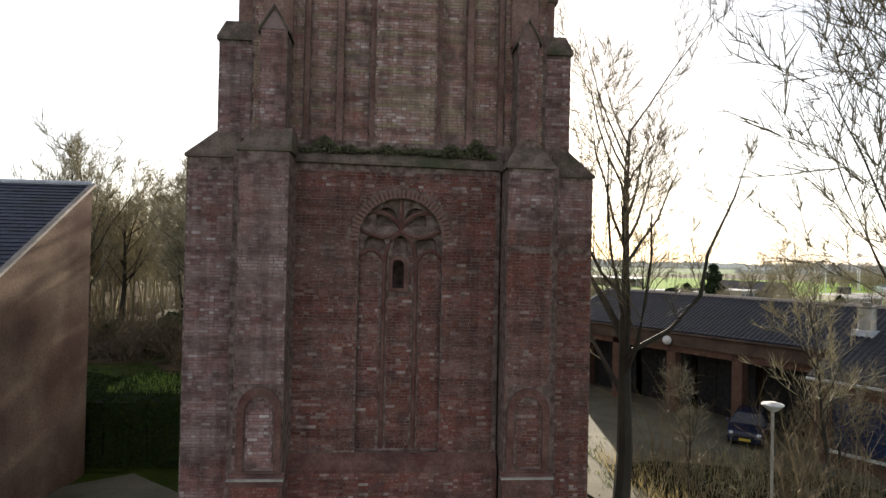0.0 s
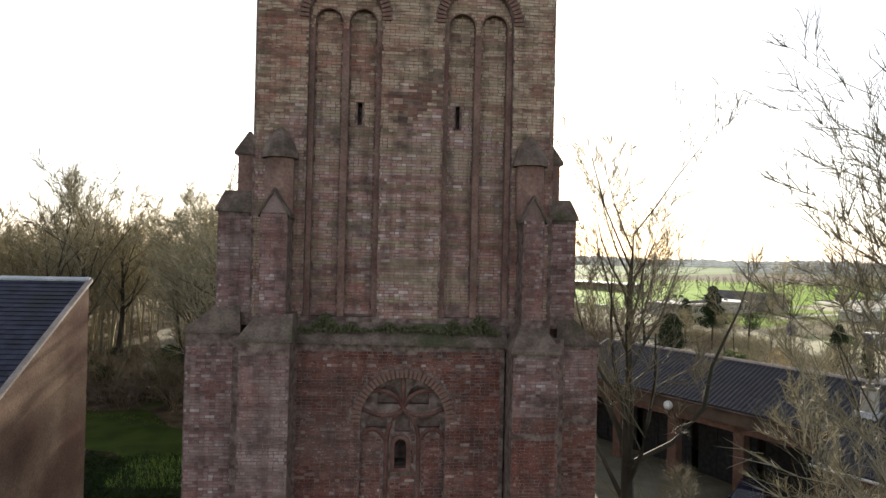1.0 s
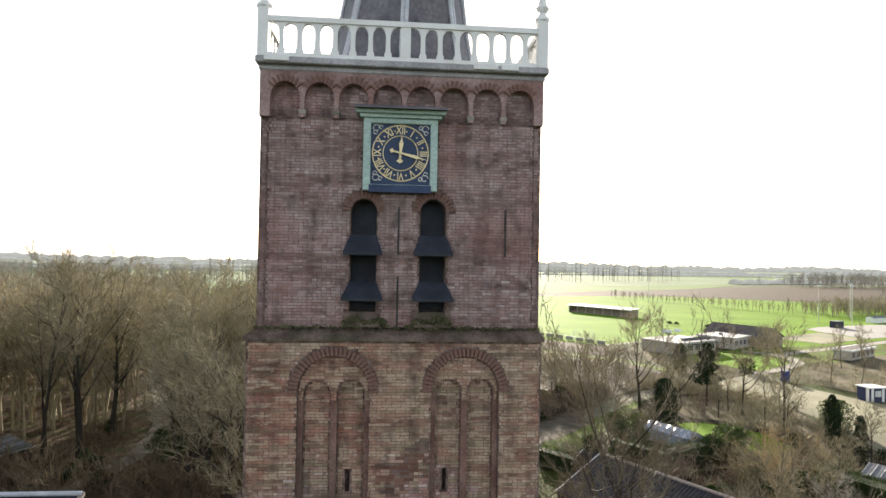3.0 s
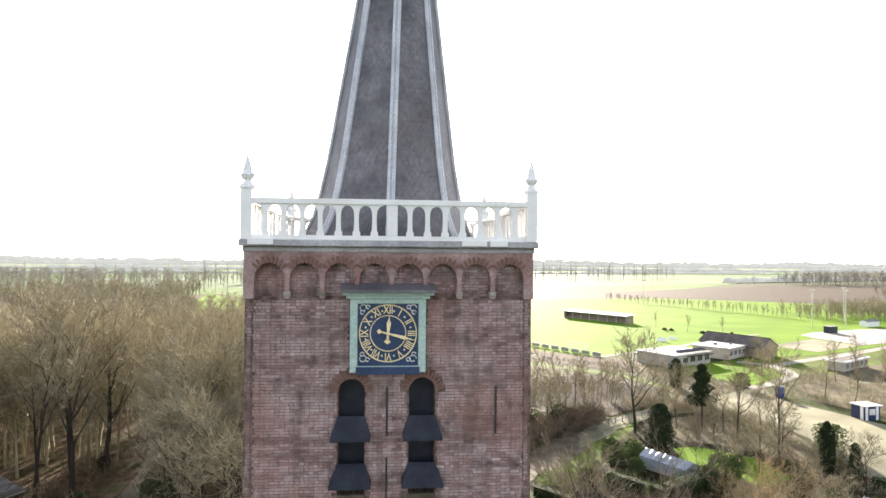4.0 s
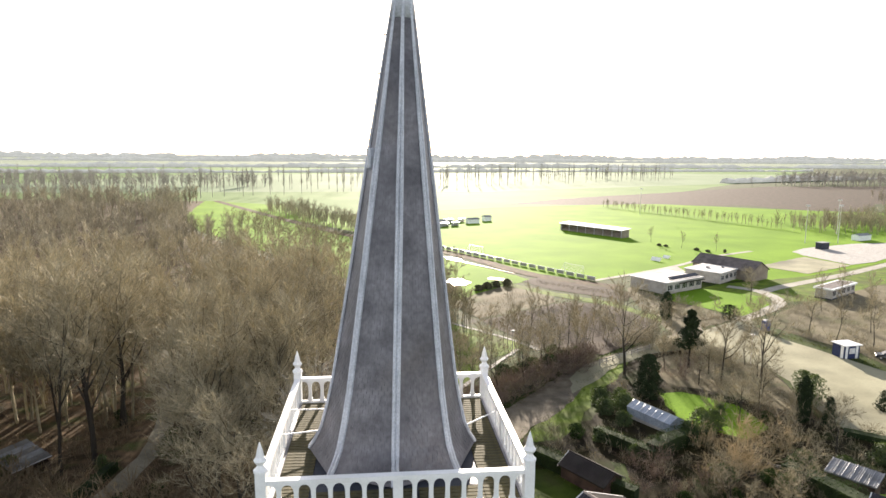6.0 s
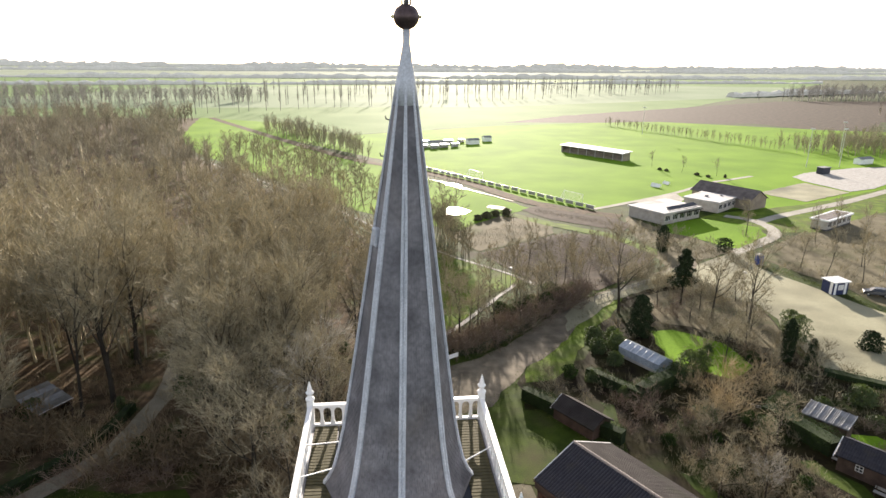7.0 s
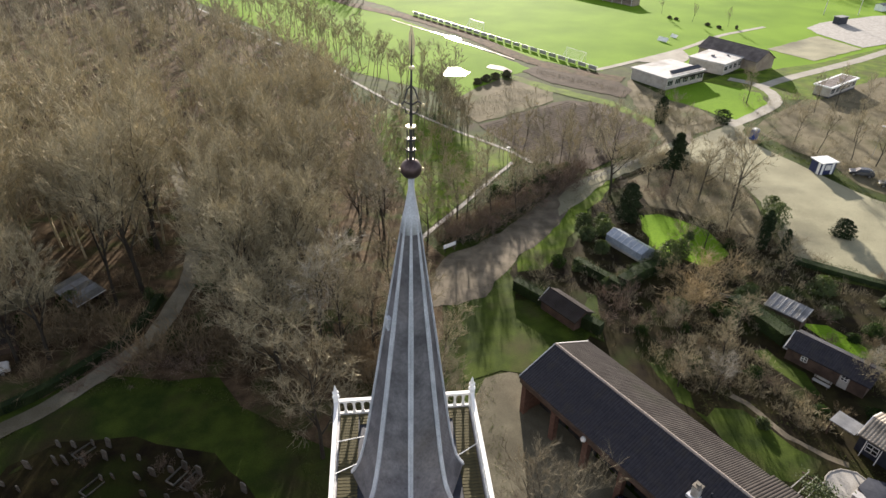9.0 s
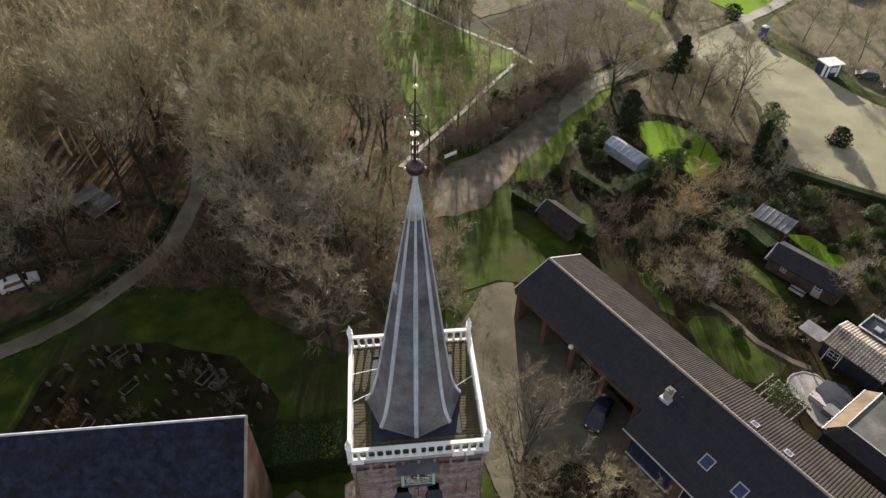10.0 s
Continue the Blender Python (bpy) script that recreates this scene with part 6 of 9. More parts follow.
BUSH = dict(bend=0.22, lift=0.06, depth=3, kids=(0, 0, 2), twigs=5, angle=(20, 60), len=(0, 0, 0.5), thin=0.6, shoot=0.75, fine=0.02, fork=False, tubes=((3, 2), (3, 2), (3, 2), (3, 1)))
BUSH["from"] = (0, 0, 0.15)
HAZE = dict(SLIM, kids=(14,), depth=1, twigs=10, angle=(24, 56), len=(0.42,), shoot=2.2, fine=0.065, fork=False, lift=0.12, tubes=((3, 2), (3, 1), (3, 1), (3, 1)))
HAZE["from"] = (0.22,)
KINDS = {}
for i in range(4):
    KINDS["haze%d" % i] = grow(95 + i, 13.0, 0.26, HAZE)
    t_ = Wood(200 + i)
    for k in range(18):
        an, rr = t_.r.uniform(0, 6.28), t_.r.random() * 0.7
        q = Vector((math.cos(an) * rr, math.sin(an) * rr, 0))
        t_.shoot([q, q + Vector((0, 0, 0.3))], dict(lift=0.5, shoot=0.9, fine=0.012, fork=False))
    KINDS["tuft%d" % i] = t_
for i in range(5):
    KINDS["big%d" % i] = grow(10 + i, 14.5, 0.24, BIG)
for i in range(5):
    KINDS["slim%d" % i] = grow(30 + i, 15.5, 0.15, SLIM, 0.07)
for i in range(4):
    KINDS["low%d" % i] = grow(50 + i, 14.0, 0.16, LOWRES)
for i in range(4):
    KINDS["bush%d" % i] = bush(70 + i, 2.6, 1.6, 9, BUSH)
TREE_MESH = {k: w.meshes("tree", M_TWIG_RED if k in ("bush0", "bush2") else M_TWIG) for k, w in KINDS.items()}


def tree(kind, x, y, scale=1.0, turn=0.0, label="tall bare winter tree", category="tree", group="bare trees", name="tree", twig=None):
    t = thing(name, label, category, group, at=pose(x, y, gz(x, y), 0, 0, turn) @ Matrix.Scale(scale, 4))
    tr, cr = TREE_MESH[kind]
    if tr.vertices:
        part("trunk", tr, None, t)
    c = part("crown", cr, None, t)
    if twig:
        c.data = cr.copy()
        c.data.materials[0] = twig
    return t


def thicket(name, label, places, material_twig):
    """Many trees or shrubs that nobody could count, in one mesh. places: (kind, x, y, scale, turn)."""
    V, F, k = [], [], 0
    for kind, x, y, s, turn in places:
        w = KINDS[kind]
        c, sn = math.cos(turn) * s, math.sin(turn) * s
        for g in (w.stem, w.twig):
            if not g.v:
                continue
            a_ = g.arr if hasattr(g, "arr") else None
            if a_ is None:
                g.arr = np.array(g.v, dtype=np.float32)
                g.tri = g.f
                a_ = g.arr
            b_ = np.empty_like(a_)
            b_[:, 0], b_[:, 1], b_[:, 2] = a_[:, 0] * c - a_[:, 1] * sn + x, a_[:, 0] * sn + a_[:, 1] * c + y, a_[:, 2] * s + gz(x, y)
            V.append(b_)
            F.append((g, k))
            k += len(a_)
    verts = np.concatenate(V)
    loops, starts, n = [], [], 0
    for g, off in F:
        if not hasattr(g, "flat"):
            g.flat = np.array([i for f in g.f for i in f], dtype=np.int32)
            g.count = np.array([len(f) for f in g.f], dtype=np.int32)
        loops.append(g.flat + off)
        starts.append(g.count)
    loops, counts = np.concatenate(loops), np.concatenate(starts)
    me = bpy.data.meshes.new(name)
    me.vertices.add(len(verts))
    me.vertices.foreach_set("co", verts.ravel())
    me.loops.add(len(loops))
    me.loops.foreach_set("vertex_index", loops)
    me.polygons.add(len(counts))
    me.polygons.foreach_set("loop_start", np.concatenate(([0], np.cumsum(counts)[:-1])).astype(np.int32))
    me.update(calc_edges=True)
    me.validate()
    me.materials.append(material_twig)
    return tagged(new(name, me), label, "trees", kind="stuff")


def inside(x, y, poly):
    c = False
    for (x0, y0), (x1, y1) in zip(poly, poly[1:] + poly[:1]):
        if (y0 > y) != (y1 > y) and x < (x1 - x0) * (y - y0) / (y1 - y0) + x0:
            c = not c
    return c


PATHL = smooth_line([(-62, 16), (-43.2, 26.7), (-37.5, 30), (-32.8, 35.5), (-28.6, 42), (-27.6, 50), (-27.6, 56), (-31, 72), (-40, 95)])
WOODP = [(-150, 34), (-60, 34), (-42, 36), (-33, 40), (-20, 37), (-13, 31), (-6, 29), (1, 36), (3, 48), (3, 62), (0, 75), (-5, 95), (-5, 116), (-21, 158), (-46, 200), (-80, 255), (-108, 325), (-126, 436), (-215, 440), (-260, 300)]
rw = random.Random(5)
near_wood, far_wood, brush = [], [], []
for i in range(15000):
    x, y = rw.uniform(-240, 5), rw.uniform(29, 440)
    d = math.hypot(x, y)
    if not inside(x, y, WOODP) or rw.random() > (0.24 if d < 85 else 0.17 if d < 140 else 0.14):
        continue
    if min((Vector((x, y)) - p).length for p in PATHL) < 2.6:
        continue
    if d < 72 and len(near_wood) < 185 and all(math.hypot(x - a_, y - b_) > 2.6 for a_, b_ in near_wood):
        near_wood.append((x, y))
    elif d >= 72:
        far_wood.append((("low%d" if d < 190 else "haze%d") % rw.randrange(4), x, y, rw.uniform(0.85, 1.2) * (1.2 if d < 105 else 1.0 if d < 150 else 0.86), rw.uniform(0, 6)))
for i in range(6000):
    x, y = rw.uniform(-90, 6), rw.uniform(28, 130)
    if inside(x, y, WOODP) and rw.random() < 0.07 and min((Vector((x, y)) - p).length for p in PATHL) > 2.0:
        brush.append(("bush%d" % rw.randrange(4), x, y, rw.uniform(0.6, 1.5), rw.uniform(0, 6)))
near_full = len(near_wood) + 22
for _ in range(400):
    x, y = rw.uniform(-56, -8), rw.uniform(36, 52)
    if len(near_wood) < near_full and not (-46 < x < -32 and y > 44) and inside(x, y, WOODP) and min((Vector((x, y)) - p).length for p in PATHL) > 4.5 and all(math.hypot(x - a_, y - b_) > 2.2 for a_, b_ in near_wood):
        near_wood.append((x, y))
CLEARINGS = [Vector((-39.6, 50.3)), Vector((-46.6, 49.4))] + [p for p in PATHL if 36 < p.y < 80]


def open_ground(x, y):
    """False on the open strips south of the shed and the winding path."""
    for p in CLEARINGS:
        u = (Vector((0, -18)) - p).normalized()
        q = Vector((x, y)) - p
        if 0 < q.dot(u) < 11 and abs(q.x * u.y - q.y * u.x) < 2.3:
            return False
    return True


near_wood = [q for q in near_wood if open_ground(*q)]
for x, y in near_wood:
    k = ("big%d" if rw.random() < 0.45 else "slim%d") % rw.randrange(5)
    tall = 0.95 if y < 40 or x > -10 else 1.22 if x > -30 else 1.36
    tree(k, x, y, tall * rw.uniform(0.82, 1.12), rw.uniform(0, 360), "bare leafless tree in a winter wood", group="trees of the wood", twig=M_TWIG_PALE if rw.random() < 0.04 else None)
for i in range(36):
    far_wood.append(("low%d" % rw.randrange(4), rw.uniform(-80, -10), rw.uniform(72, 108), rw.uniform(1.1, 1.35), rw.uniform(0, 6)))
for i in range(34):
    q = Vector((rw.uniform(-56, -13), rw.uniform(56, 74)))
    if min((q - p).length for p in PATHL) > 3.5:
        far_wood.append(("low%d" % rw.randrange(4), q.x, q.y, rw.uniform(1.1, 1.3), rw.uniform(0, 6)))
thicket("woodland", "dense bare brown winter woodland", [f_ for f_ in far_wood if f_[0][0] == "l"], M_TWIG)
thicket("woodland", "grey-brown winter woodland farther off, haze put into its colour", [f_ for f_ in far_wood if f_[0][0] != "l"], M_TWIG_HAZE_GREY)
for i in range(1500):
    x, y = rw.uniform(-70, 6), rw.uniform(28, 100)
    if inside(x, y, WOODP) and min((Vector((x, y)) - p).length for p in PATHL) > 1.6:
        brush.append(("tuft%d" % rw.randrange(4), x, y, rw.uniform(0.5, 1.4), rw.uniform(0, 6)))
for i in range(130):       # taller bushes along the wood's edge by the churchyard and the tower
    t = rw.random()
    brush.append(("bush%d" % rw.randrange(4), -48 + 52 * t, 36.5 + (5 if t < 0.3 else 0) + abs(rw.gauss(0, 2.6)) - (5.0 if t > 0.72 else 0), rw.uniform(1.1, 2.2), rw.uniform(0, 6)))
brush = [b_ for b_ in brush if min((Vector((b_[1], b_[2])) - p).length for p in PATHL) > 2.0]
thicket("underwood", "tangle of brown leafless undergrowth", brush, M_TWIG_BROWN)

# far tree lines: tall slender avenue trees, belts and copses
for i in range(5):         # poplars
    w_ = Wood(310 + i)
    hp = 22.0
    w_.stem.tube([(0, 0, -0.3), (w_.r.gauss(0, 0.2), 0, hp * 0.5), (w_.r.gauss(0, 0.3), 0, hp * 0.95)], [0.26, 0.17, 0.04], 4, False)
    for k in range(110):
        z0 = hp * (0.24 + 0.68 * w_.r.random())
        an, ln = w_.r.uniform(0, 6.28), w_.r.uniform(2.0, 4.6) * (1.25 - z0 / hp)
        d = Vector((math.cos(an) * 0.55, math.sin(an) * 0.55, 1)).normalized()
        q = Vector((0, 0, z0))
        s = Vector((-math.sin(an), math.cos(an), 0)) * w_.r.uniform(0.06, 0.12)
        w_.twig.add([q + s, q - s, q + d * ln], [(0, 1, 2)])
        w_.twig.add([q + d * ln * 0.4 + s * 0.7, q + d * ln * 0.4 - s * 0.7, q + d * ln * 0.75 + Vector((w_.r.gauss(0, 0.6), w_.r.gauss(0, 0.6), ln * 0.25))], [(0, 1, 2)])
    KINDS["poplar%d" % i] = w_
lines, belt = [], []
for pts_, n, s, w in (([(-135, 468), (-34, 541), (138, 650), (371, 776)], 46, 1.05, 2), ([(-150, 540), (40, 640), (240, 790)], 44, 0.95, 5), ([(234, 775), (330, 800), (420, 850)], 46, 0.9, 14), ([(-420, 620), (0, 760), (300, 930)], 70, 0.9, 10)):
    L_ = smooth_line(pts_, 4.0)
    for i in range(n):
        p = L_[int((i + rw.random() * 0.7) / n * (len(L_) - 1))]
        lines.append(("poplar%d" % rw.randrange(5), p.x + rw.gauss(0, w), p.y + rw.gauss(0, w), s * rw.uniform(0.75, 1.15), rw.uniform(0, 6)))


def fill(poly, n, kinds, lo, hi, into):
    xs_, ys_ = [p[0] for p in poly], [p[1] for p in poly]
    k = 0
    for _ in range(n * 20):
        x, y = rw.uniform(min(xs_), max(xs_)), rw.uniform(min(ys_), max(ys_))
        if k < n and inside(x, y, poly):
            into.append((kinds % rw.randrange(4), x, y, rw.uniform(lo, hi), rw.uniform(0, 6)))
            k += 1


fill([(-420, 560), (-188, 560), (-112, 590), (-110, 640), (-420, 700)], 300, "haze%d", 0.9, 1.3, lines)
fill([(405, 632), (545, 612), (980, 690), (980, 780), (500, 700)], 420, "haze%d", 0.9, 1.4, lines)
fill([(-420, 440), (-135, 446), (-140, 475), (-420, 500)], 90, "haze%d", 0.8, 1.2, lines)
fill([(-74, 392), (-62, 338), (-8, 240), (-2, 246), (-10, 276), (-40, 350)], 190, "haze%d", 0.38, 0.72, belt)
fill([(188, 254), (215, 234), (262, 262), (300, 300), (290, 322), (250, 300), (216, 288)], 170, "haze%d", 0.4, 0.62, belt)
fill([(262, 262), (420, 350), (520, 470), (420, 480), (300, 322)], 220, "haze%d", 0.45, 0.75, belt)
thicket("tree_line", "far rows of tall slender bare trees", lines, M_TWIG_HAZE_PALE)
thicket("tree_belt", "dense brown belts of bare trees between fields", belt, M_TWIG_HAZE_GREY)


# far woods on the horizon: long uneven masses, their material glowing faintly for haze
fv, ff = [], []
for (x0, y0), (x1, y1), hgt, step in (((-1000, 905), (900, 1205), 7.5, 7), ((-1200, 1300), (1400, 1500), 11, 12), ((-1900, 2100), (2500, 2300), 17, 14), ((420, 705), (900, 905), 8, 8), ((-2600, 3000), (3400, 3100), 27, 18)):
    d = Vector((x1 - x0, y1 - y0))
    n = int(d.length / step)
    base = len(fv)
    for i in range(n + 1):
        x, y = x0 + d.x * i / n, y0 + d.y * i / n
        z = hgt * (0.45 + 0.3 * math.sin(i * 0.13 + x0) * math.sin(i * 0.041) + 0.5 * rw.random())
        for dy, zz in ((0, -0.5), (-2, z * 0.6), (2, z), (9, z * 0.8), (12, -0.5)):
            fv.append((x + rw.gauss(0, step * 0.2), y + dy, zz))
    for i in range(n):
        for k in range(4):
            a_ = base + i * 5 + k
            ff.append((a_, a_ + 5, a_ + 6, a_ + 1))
tagged(new("far_woods", raw_mesh("far_woods", fv, ff, M_FARWOOD_GLOW)), "grey-brown bare woods on the horizon, glow added for haze", "woods", kind="stuff")


# ---- leafy things: hedges, conifers, plants ----
def leaf_cards(points, size, rnd, flat=0.0):
    """Small leaf-shaped quads at points with outward normals."""
    V, F = [], []
    for p, n in points:
        n = (Vector(n) + Vector((rnd.gauss(0, 0.5), rnd.gauss(0, 0.5), rnd.gauss(0, 0.5)))).normalized()
        u = n.orthogonal().normalized()
        u.rotate(Matrix.Rotation(rnd.uniform(0, 6.28), 3, n))
        v = n.cross(u)
        s = size * rnd.uniform(0.6, 1.4)
        p = Vector(p)
        j = len(V)
        V += [tuple(p - u * s), tuple(p - v * s * 0.45), tuple(p + u * s), tuple(p + v * s * 0.45 + n * s * 0.2)]
        F.append((j, j + 1, j + 2, j + 3))
    return V, F


def hedge(name, label, pts, width, height, mat=None, size=0.07, density=70, group="", ragged=0.12):
    """A clipped hedge along a line: a dark core with a coat of leaves."""
    mat = mat or M_HEDGE
    rnd = random.Random(int(pts[0][0] * 13 + pts[0][1]))
    L = smooth_line(pts, 1.5)
    h = thing(name, label, "hedge", group, at=pose(pts[0][0], pts[0][1], gz(*pts[0])))
    x0, y0, z0 = pts[0][0], pts[0][1], gz(*pts[0])
    core, leaves = Geo(), []
    for a_, b_ in zip(L, L[1:]):
        d = (b_ - a_).normalized()
        s = Vector((-d.y, d.x))
        q = [(p + s * k * width * 0.42) for p, k in ((a_, -1), (b_, -1), (b_, 1), (a_, 1))]
        zz = [gz(p.x, p.y) - z0 for p in q]
        core.hull8([(p.x - x0, p.y - y0, z - 0.1) for p, z in zip(q, zz)], [(p.x - x0, p.y - y0, z + height * (0.93 - ragged * 0.6)) for p, z in zip(q, zz)])
        ln = (b_ - a_).length
        for face, area in ((-1, ln * height), (1, ln * height), (0, ln * width)):
            for _ in range(int(area * density)):
                t = rnd.random()
                p = a_.lerp(b_, t)
                bump = ragged * (math.sin(p.x * 2.1 + p.y * 1.7) + 0.7 * math.sin(p.x * 0.9 - p.y * 1.3)) + rnd.gauss(0, 0.05 + ragged * 0.35)
                if face:
                    p2 = p + s * face * (width / 2 + bump)
                    leaves.append(((p2.x - x0, p2.y - y0, gz(p.x, p.y) - z0 + rnd.random() * height), (s.x * face, s.y * face, 0.3)))
                else:
                    p2 = p + s * rnd.uniform(-0.5, 0.5) * width
                    leaves.append(((p2.x - x0, p2.y - y0, gz(p.x, p.y) - z0 + height + bump), (0, 0, 1)))
    part("core", core, M_EVERGREEN, h)
    part("foliage", raw_mesh("foliage", *leaf_cards(leaves, size, rnd), mat), None, h)
    return h


def conifer(name, label, x, y, height, radius, shape, trunk=0.0, size=0.16, n=2600, mat=None, group="evergreens"):
    """An evergreen with a trunk and a crown of needle sprays. shape(t): relative radius at relative height t."""
    rnd = random.Random(int(x * 7 + y))
    t_ = thing(name, label, "tree", group, at=pose(x, y, gz(x, y)))
    part("trunk", Geo().tube([(0, 0, -0.2), (0.1, 0, height * 0.5), (0.05, 0.1, height * 0.93)], [0.09 + height * 0.012, 0.05 + height * 0.006, 0.02], 7), M_BARK, t_)
    pts = []
    for _ in range(n):
        t = rnd.random()
        an = rnd.uniform(0, 6.28)
        lump = 0.75 + 0.35 * math.sin(an * 3 + t * 9 + x) * math.sin(t * 14 + an)
        r = radius * shape(t) * lump * math.sqrt(rnd.uniform(0.35, 1.0))
        z = trunk + (height - trunk) * t
        pts.append(((r * math.cos(an), r * math.sin(an), z + rnd.gauss(0, 0.05)), (math.cos(an), math.sin(an), 0.5)))
    part("crown", raw_mesh("crown", *leaf_cards(pts, size, rnd), mat or M_EVERGREEN), None, t_)
    return t_


column = lambda t: min(1.0, t * 6 + 0.5) * (1 - t ** 4) ** 0.5
pine = lambda t: (0.5 + 0.7 * abs(math.sin(t * 11))) * (1 - t) ** 0.4
conifer("cypress", "dense dark green columnar cypress on grass", 38.4, 66.4, 6.6, 2.5, column, n=8000, size=0.13)
conifer("cypress", "dark green columnar cypress beside a car park", 55.7, 56.5, 6.4, 1.2, column, n=4500, size=0.13)
conifer("cypress", "small dark green cypress", 58.0, 54.6, 4.2, 1.0, column, n=2500, size=0.13)
for x, y, h_, r_ in ((24.8, 138.9, 1.4, 1.5), (27.4, 141.0, 1.7, 1.8), (30.2, 142.8, 1.6, 1.7), (33.4, 144.4, 1.8, 1.6), (107.6, 212.6, 0.8, 1.0), (109, 209.9, 0.8, 0.9), (116.4, 200.4, 0.9, 1.1), (118.6, 196.2, 0.8, 1.0), (124.2, 194.6, 1.2, 0.6), (18.6, 75.6, 2.4, 2.0), (22.6, 75.8, 2.8, 2.2), (26.7, 77.2, 3.2, 2.3), (30.0, 80.8, 2.6, 2.0)):
    conifer("evergreen_shrub", "dark evergreen bush beside fields", x, y, h_, r_, lambda t: math.sqrt(max(0, 1 - (t - 0.4) ** 2 * 2.6)), n=int(900 * r_), size=0.16, mat=M_HEDGE if y < 100 else M_MOSS, group="field bushes")
conifer("pine", "dark crooked pine with a tufted crown", 50.6, 77.9, 10.0, 2.6, pine, 3.6, 0.2, 4500)
conifer("yew", "dark green shrubby conifer", 61.2, 108.6, 6.0, 1.8, column, n=3000, size=0.16)
conifer("evergreen_shrub", "rounded dark evergreen shrub on gravel", 70.5, 58.8, 2.8, 2.2, lambda t: math.sqrt(max(0, 1 - (t - 0.4) ** 2 * 2.6)), n=3000, size=0.13)
conifer("evergreen_shrub", "dark evergreen shrub beside a lawn", 75.2, 107.6, 3.0, 2.6, lambda t: math.sqrt(max(0, 1 - (t - 0.4) ** 2 * 2.6)), n=1500, size=0.15)
for x, y, h_, r_ in ((33, 62, 2.6, 2.0), (30, 61, 2.2, 1.6), (40, 54, 3.2, 2.2), (42.5, 55.5, 2.6, 1.9), (37.5, 51.5, 2.5, 2.0), (28.5, 47.5, 1.5, 0.9), (61, 62, 4.5, 2.2), (62.5, 66, 3.6, 2.0), (58, 45, 2.2, 2.4), (65, 41, 2.0, 1.6), (31, 57, 1.8, 1.5), (36, 42, 1.6, 1.8), (71, 43, 2.2, 2.0), (24, 78, 2.6, 1.8), (20, 74, 2.4, 1.8), (29, 84, 2.6, 1.9), (12, 63.6, 1.5, 1.3), (17, 67, 1.7, 1.5), (23.6, 74.4, 1.9, 1.5), (28.6, 79.2, 1.7, 1.6), (33.4, 84.6, 2.0, 1.7), (30.7, 65, 2.2, 1.9), (33.7, 65.2, 2.0, 1.6), (46.8, 44.2, 2.2, 1.8), (42, 39.6, 1.7, 1.5)):
    conifer("evergreen_shrub", "rounded dark evergreen garden shrub", x, y, h_, r_, lambda t: math.sqrt(max(0, 1 - (t - 0.4) ** 2 * 2.6)), n=int(900 * r_), size=0.14, mat=M_IVY, group="garden shrubs")

hedge("hedge", "tall dark laurel hedge beside the nave wall", [(-15.5, 11.6), (-12.3, 11.6), (-9, 11.9), (-5.6, 12.4)], 4.4, 3.1, density=110, size=0.09)
hedge("hedge", "clipped dark green garden hedge", [(16.2, 48.0), (20.5, 42.4), (24.6, 37.8)], 1.3, 1.8)
hedge("hedge", "clipped dark green garden hedge", [(25.9, 53.2), (28.2, 49.6), (30.4, 46.2)], 1.3, 1.6)
hedge("hedge", "tall ragged dark green garden hedge", [(30.4, 47.0), (33, 49), (35.6, 50.6), (39.4, 51.6)], 1.9, 2.2, ragged=0.25)
hedge("hedge", "clipped dark green garden hedge", [(43.8, 42.6), (45.4, 38.6), (46.6, 34.6)], 2.4, 2.0, ragged=0.2)
hedge("hedge", "ragged dark undergrowth hedge along a lane", [(9.2, 60.8), (14, 63.2), (19.6, 68.6), (26.6, 76.2), (33, 82.4)], 1.2, 1.2, ragged=0.4, density=30)
hedge("hedge", "ragged low hedge along a car park", [(58.5, 52.5), (66, 46.5), (78, 37.5)], 1.5, 1.0, ragged=0.3, density=55)
hedge("hedge", "low dark hedge beside a sandy path", [(-46, 28.6), (-39, 32.3), (-34.8, 36.6), (-31, 42.5), (-29.9, 50)], 1.2, 1.1, density=50)

# tufts of plants on the tower's ledges
rp = random.Random(9)
for x0, x1, y0, z0, hgt, n in ((-2.45, -1.2, -3.3, 12.42, 0.42, 900), (-1.2, 0.7, -3.3, 12.45, 0.2, 500), (0.7, 2.0, -3.3, 12.4, 0.45, 900), (-1.45, -0.45, -3.16, 21.0, 0.26, 380), (0.15, 1.05, -3.16, 21.0, 0.26, 380), (-3.4, 3.1, -3.18, 20.9, 0.1, 420)):
    pts = []
    for _ in range(n):
        x = rp.uniform(x0, x1)
        env = hgt * (0.35 + 0.65 * abs(math.sin((x - x0) / (x1 - x0) * math.pi))) * (0.7 + 0.3 * math.sin(x * 9))
        pts.append(((x, y0 + rp.uniform(-0.1, 0.14), z0 + rp.random() * env), (0, -1, 0.6)))
    part("ledge_growth", raw_mesh("ledge_growth", *leaf_cards(pts, 0.05, rp), M_MOSS), None, tower, "mossy plants rooted on the ledge")["kind"] = "stuff"

